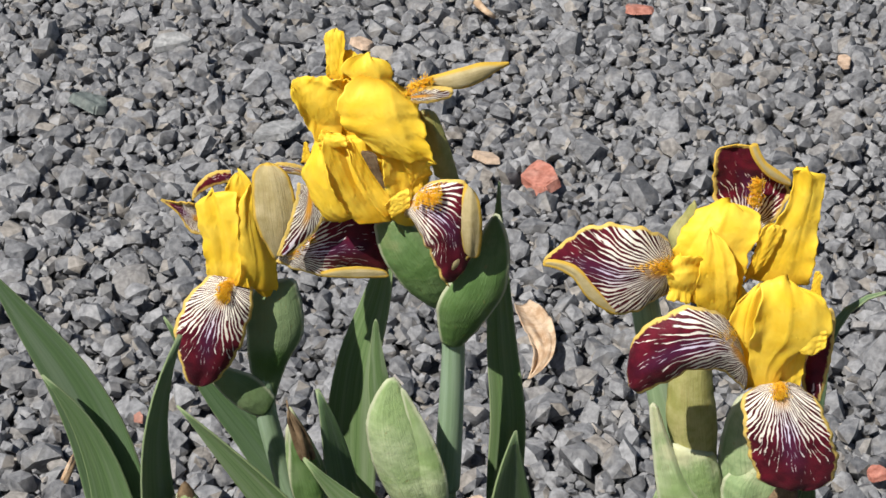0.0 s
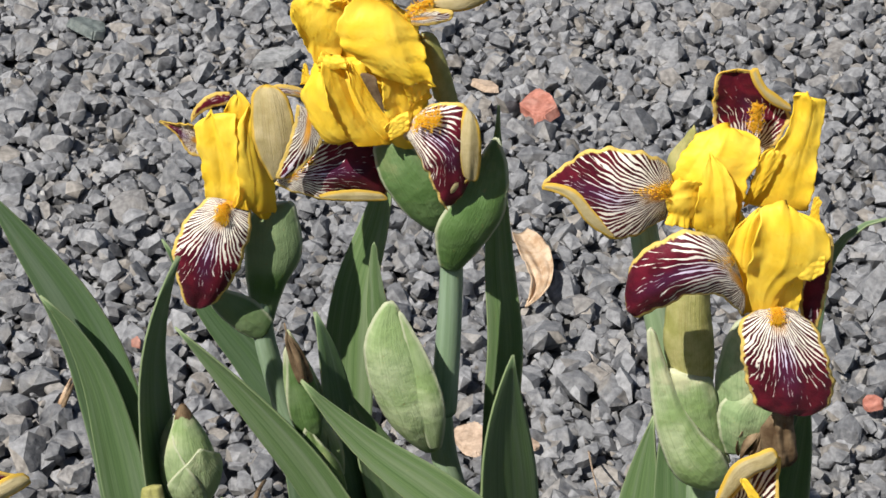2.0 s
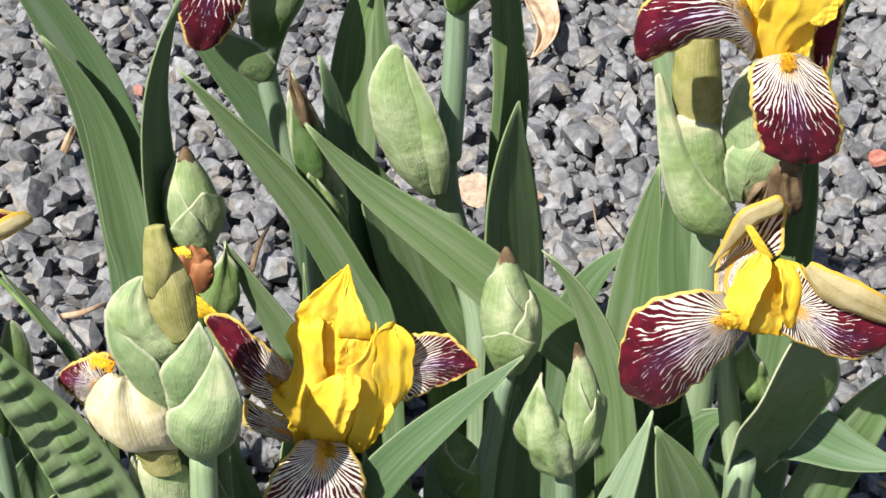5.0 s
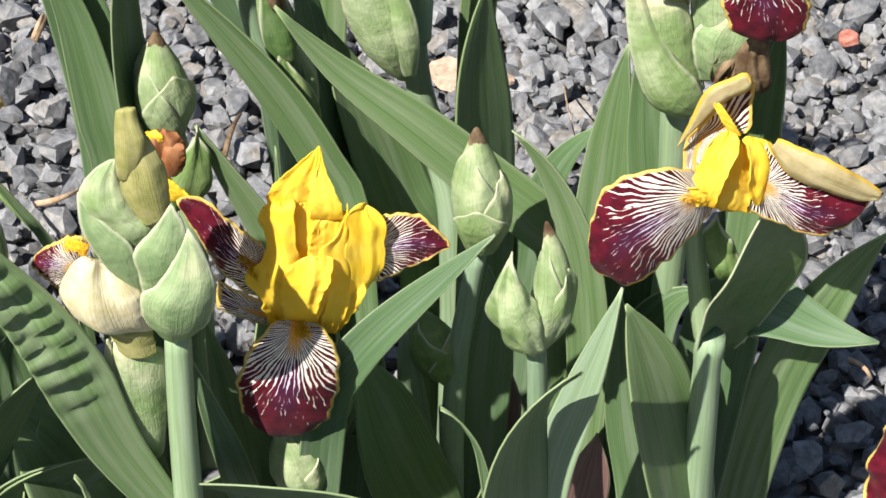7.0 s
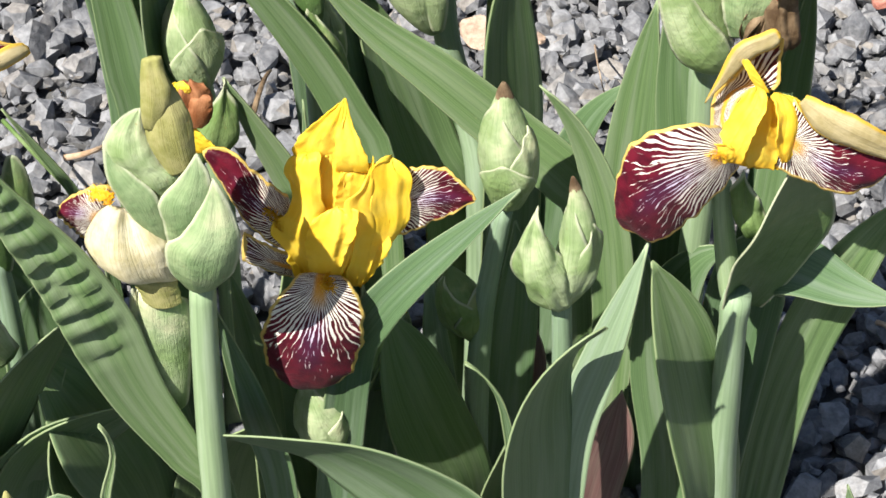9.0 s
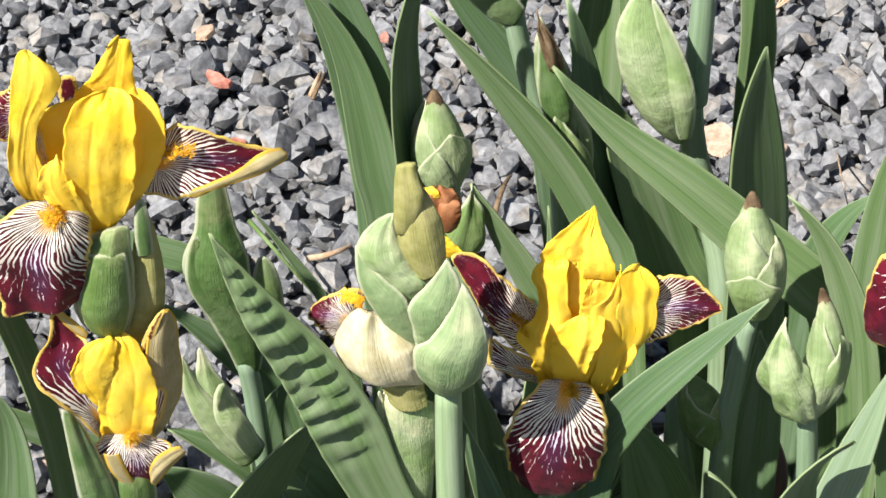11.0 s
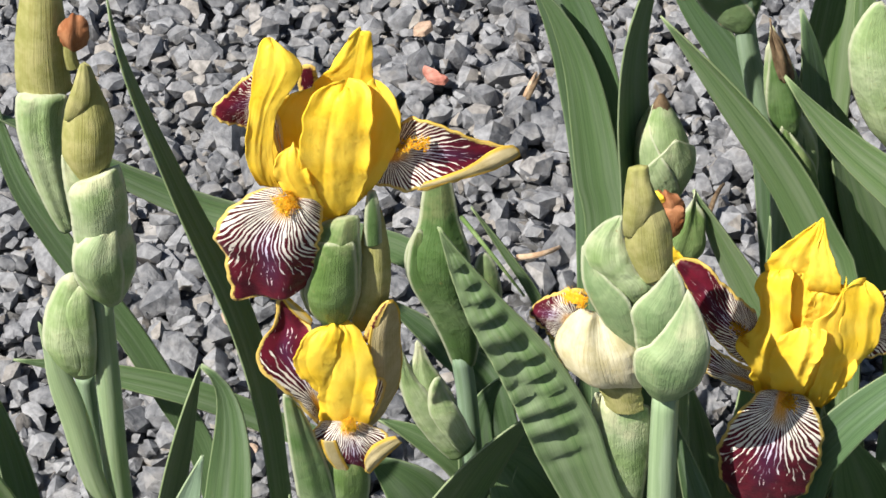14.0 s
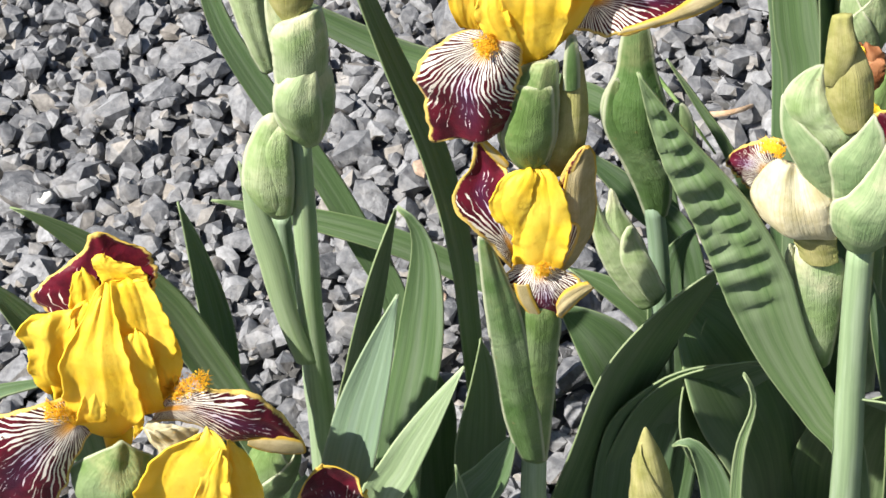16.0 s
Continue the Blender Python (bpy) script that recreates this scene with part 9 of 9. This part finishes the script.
tagged(tube('twig', None, [(0.1514, 0.3721, 0.02), (0.149, 0.2578, 0.08), (0.1585, 0.2695, 0.04)], [0.0009, 0.0007, 0.0004], DRY, 8, 14), 'dry grass stalk over gravel', 'twig')
tagged(tube('twig', None, [(-0.2931, 0.1843, 0.07), (-0.2641, 0.1569, 0.06), (-0.2407, 0.1595, 0.02)], [0.0019, 0.0016, 0.0009], SPATHE, 8, 14), 'thin grey-green stalk over gravel', 'twig')


# ---- loose gravel ----
def stone_shapes(count):
    """Angular broken stones: a ball cut by many planes."""
    rng = np.random.default_rng(11)
    bm = bmesh.new()
    bmesh.ops.create_icosphere(bm, subdivisions=1, radius=1)
    ball = np.array([v.co[:] for v in bm.verts])
    bm.faces.ensure_lookup_table()
    tris = np.array([[v.index for v in f.verts] for f in bm.faces])
    bm.free()
    shapes = []
    for _ in range(count):
        p = unit(ball + rng.normal(0, 0.10, ball.shape)) * rng.uniform(0.92, 1.06, (len(ball), 1))
        for _ in range(17):
            n, d = unit(rng.normal(0, 1, 3)), rng.uniform(0.54, 0.88)
            p = p - np.clip(p @ n - d, 0, None)[:, None] * n
        shapes.append(p * rng.uniform(0.85, 1.2, 3) * (1.22, 0.98, 0.82))
    return shapes, tris


def turns(rng, n, tilt):
    """Random rotations, mostly about the upright, tipped by up to about tilt."""
    a = rng.uniform(0, 2 * np.pi, n)
    ax, ay = rng.normal(0, tilt, (2, n))
    z, o = np.zeros(n), np.ones(n)
    rz = np.stack([np.cos(a), -np.sin(a), z, np.sin(a), np.cos(a), z, z, z, o], 1).reshape(-1, 3, 3)
    rx = np.stack([o, z, z, z, np.cos(ax), -np.sin(ax), z, np.sin(ax), np.cos(ax)], 1).reshape(-1, 3, 3)
    ry = np.stack([np.cos(ay), z, np.sin(ay), z, o, z, -np.sin(ay), z, np.cos(ay)], 1).reshape(-1, 3, 3)
    return rx @ ry @ rz


def gravel():
    rng = np.random.default_rng(4)
    shapes, tris = stone_shapes(26)
    spots = []
    # layer spacing, height, mean half length and its spread, scatter
    for step, z, mean, sd, loose in ((0.0200, -0.004, 0.0114, 0.18, 0.20), (0.0218, 0.0060, 0.0108, 0.28, 0.23),
                                     (0.048, 0.0110, 0.0148, 0.22, 0.34), (0.0215, 0.0070, 0.0052, 0.30, 0.34)):
        gx, gy = np.meshgrid(np.arange(-1.20, 0.98, step), np.arange(-0.42, 1.95, step * 0.88))
        x = (gx + (np.arange(len(gy)) % 2)[:, None] * step / 2 + rng.normal(0, step * loose, gx.shape)).ravel()
        y = (gy + rng.normal(0, step * loose, gx.shape)).ravel()
        size = mean * np.exp(rng.normal(0, sd, len(x)))
        spots.append(np.stack([x, y, z + rng.normal(0, 0.0026, len(x)), size], 1))
    spots = np.concatenate(spots)
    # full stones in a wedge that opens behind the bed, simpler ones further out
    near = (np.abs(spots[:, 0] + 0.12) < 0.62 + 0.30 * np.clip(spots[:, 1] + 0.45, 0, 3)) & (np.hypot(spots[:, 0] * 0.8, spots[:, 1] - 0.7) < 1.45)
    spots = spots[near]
    order = np.argsort(np.hypot(spots[:, 0] - 0.36, spots[:, 1] - 0.12) - 3 * (spots[:, 2] > 0.006))
    spots = spots[order]
    kind = rng.integers(0, len(shapes), len(spots))
    rot = turns(rng, len(spots), 0.5)
    meshes = []
    for p in shapes:
        me = bpy.data.meshes.new("stone")
        me.from_pydata([tuple(v) for v in p.tolist()], [], tris.tolist())
        me.materials.append(STONE_SINGLE)
        me.polygons.foreach_set("use_smooth", [True] * len(tris))
        me.set_sharp_from_angle(angle=radians(35))
        meshes.append(me)
    for n in range(300):
        ob = new("stone", meshes[kind[n]])
        x, y, z, s = spots[n]
        ob.parent = GROUND_SHEET
        ob.matrix_world = Matrix.Translation((x, y, z)) @ Matrix(rot[n].tolist()).to_4x4() @ Matrix.Scale(s, 4)
    rest = slice(300, None)
    base = np.stack(shapes)[kind[rest]]
    v = np.einsum("nij,nkj->nki", rot[rest], base) * spots[rest, 3][:, None, None] + spots[rest, None, :3]
    f = tris[None] + (np.arange(len(v)) * base.shape[1])[:, None, None]
    v, f = v.reshape(-1, 3), f.reshape(-1, 3)
    me = bpy.data.meshes.new("gravel")
    me.vertices.add(len(v))
    me.vertices.foreach_set("co", v.ravel())
    me.loops.add(f.size)
    me.loops.foreach_set("vertex_index", f.ravel().astype(np.int32))
    me.polygons.add(len(f))
    me.polygons.foreach_set("loop_start", np.arange(0, f.size, 3, dtype=np.int32))
    me.polygons.foreach_set("use_smooth", np.ones(len(f), bool))
    me.materials.append(STONE)
    me.update(calc_edges=True)
    me.set_sharp_from_angle(angle=radians(35))
    ob = new("gravel", me)
    ob.parent = GROUND_SHEET
    tagged(ob, "loose angular grey crushed stone", kind="stuff")


def outer_gravel():
    """The same stones further out, where they are only seen from outside."""
    rng = np.random.default_rng(9)
    g = (1 + 5**0.5) / 2
    ico = unit(np.array([(-1, g, 0), (1, g, 0), (-1, -g, 0), (1, -g, 0), (0, -1, g), (0, 1, g), (0, -1, -g), (0, 1, -g), (g, 0, -1), (g, 0, 1), (-g, 0, -1), (-g, 0, 1)], float))
    d = np.linalg.norm(ico[:, None] - ico[None], axis=2)
    tri = [(a, b, c) for a in range(12) for b in range(a + 1, 12) for c in range(b + 1, 12) if max(d[a, b], d[b, c], d[a, c]) < 1.1]
    tri = np.array([t if np.dot(np.cross(ico[t[1]] - ico[t[0]], ico[t[2]] - ico[t[0]]), ico[t[0]]) > 0 else (t[0], t[2], t[1]) for t in tri])
    step = 0.027
    gx, gy = np.meshgrid(np.arange(-2.9, 2.7, step), np.arange(-2.1, 3.4, step * 0.9))
    x = (gx + rng.normal(0, step * 0.25, gx.shape)).ravel()
    y = (gy + rng.normal(0, step * 0.25, gx.shape)).ravel()
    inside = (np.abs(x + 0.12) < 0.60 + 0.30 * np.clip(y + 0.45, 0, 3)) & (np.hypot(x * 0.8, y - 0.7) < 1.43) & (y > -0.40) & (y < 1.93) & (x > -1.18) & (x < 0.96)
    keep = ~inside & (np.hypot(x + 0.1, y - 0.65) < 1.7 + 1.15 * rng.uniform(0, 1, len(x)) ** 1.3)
    x, y = x[keep], y[keep]
    n = len(x)
    size = 0.0128 * np.exp(rng.normal(0, 0.28, n))
    v = ico[None] * rng.uniform(0.75, 1.15, (n, 12, 1)) * (1.2, 0.95, 0.75)
    v = np.einsum("nij,nkj->nki", turns(rng, n, 0.4), v) * size[:, None, None] + np.stack([x, y, rng.normal(0.004, 0.003, n)], 1)[:, None]
    f = (tri[None] + (np.arange(n) * 12)[:, None, None]).reshape(-1, 3)
    ob = put_mesh("gravel", v.reshape(-1, 3), f.tolist(), None, None, [STONE], np.zeros(len(f), int), GROUND_SHEET, smooth=False)
    tagged(ob, "loose angular grey crushed stone", kind="stuff")


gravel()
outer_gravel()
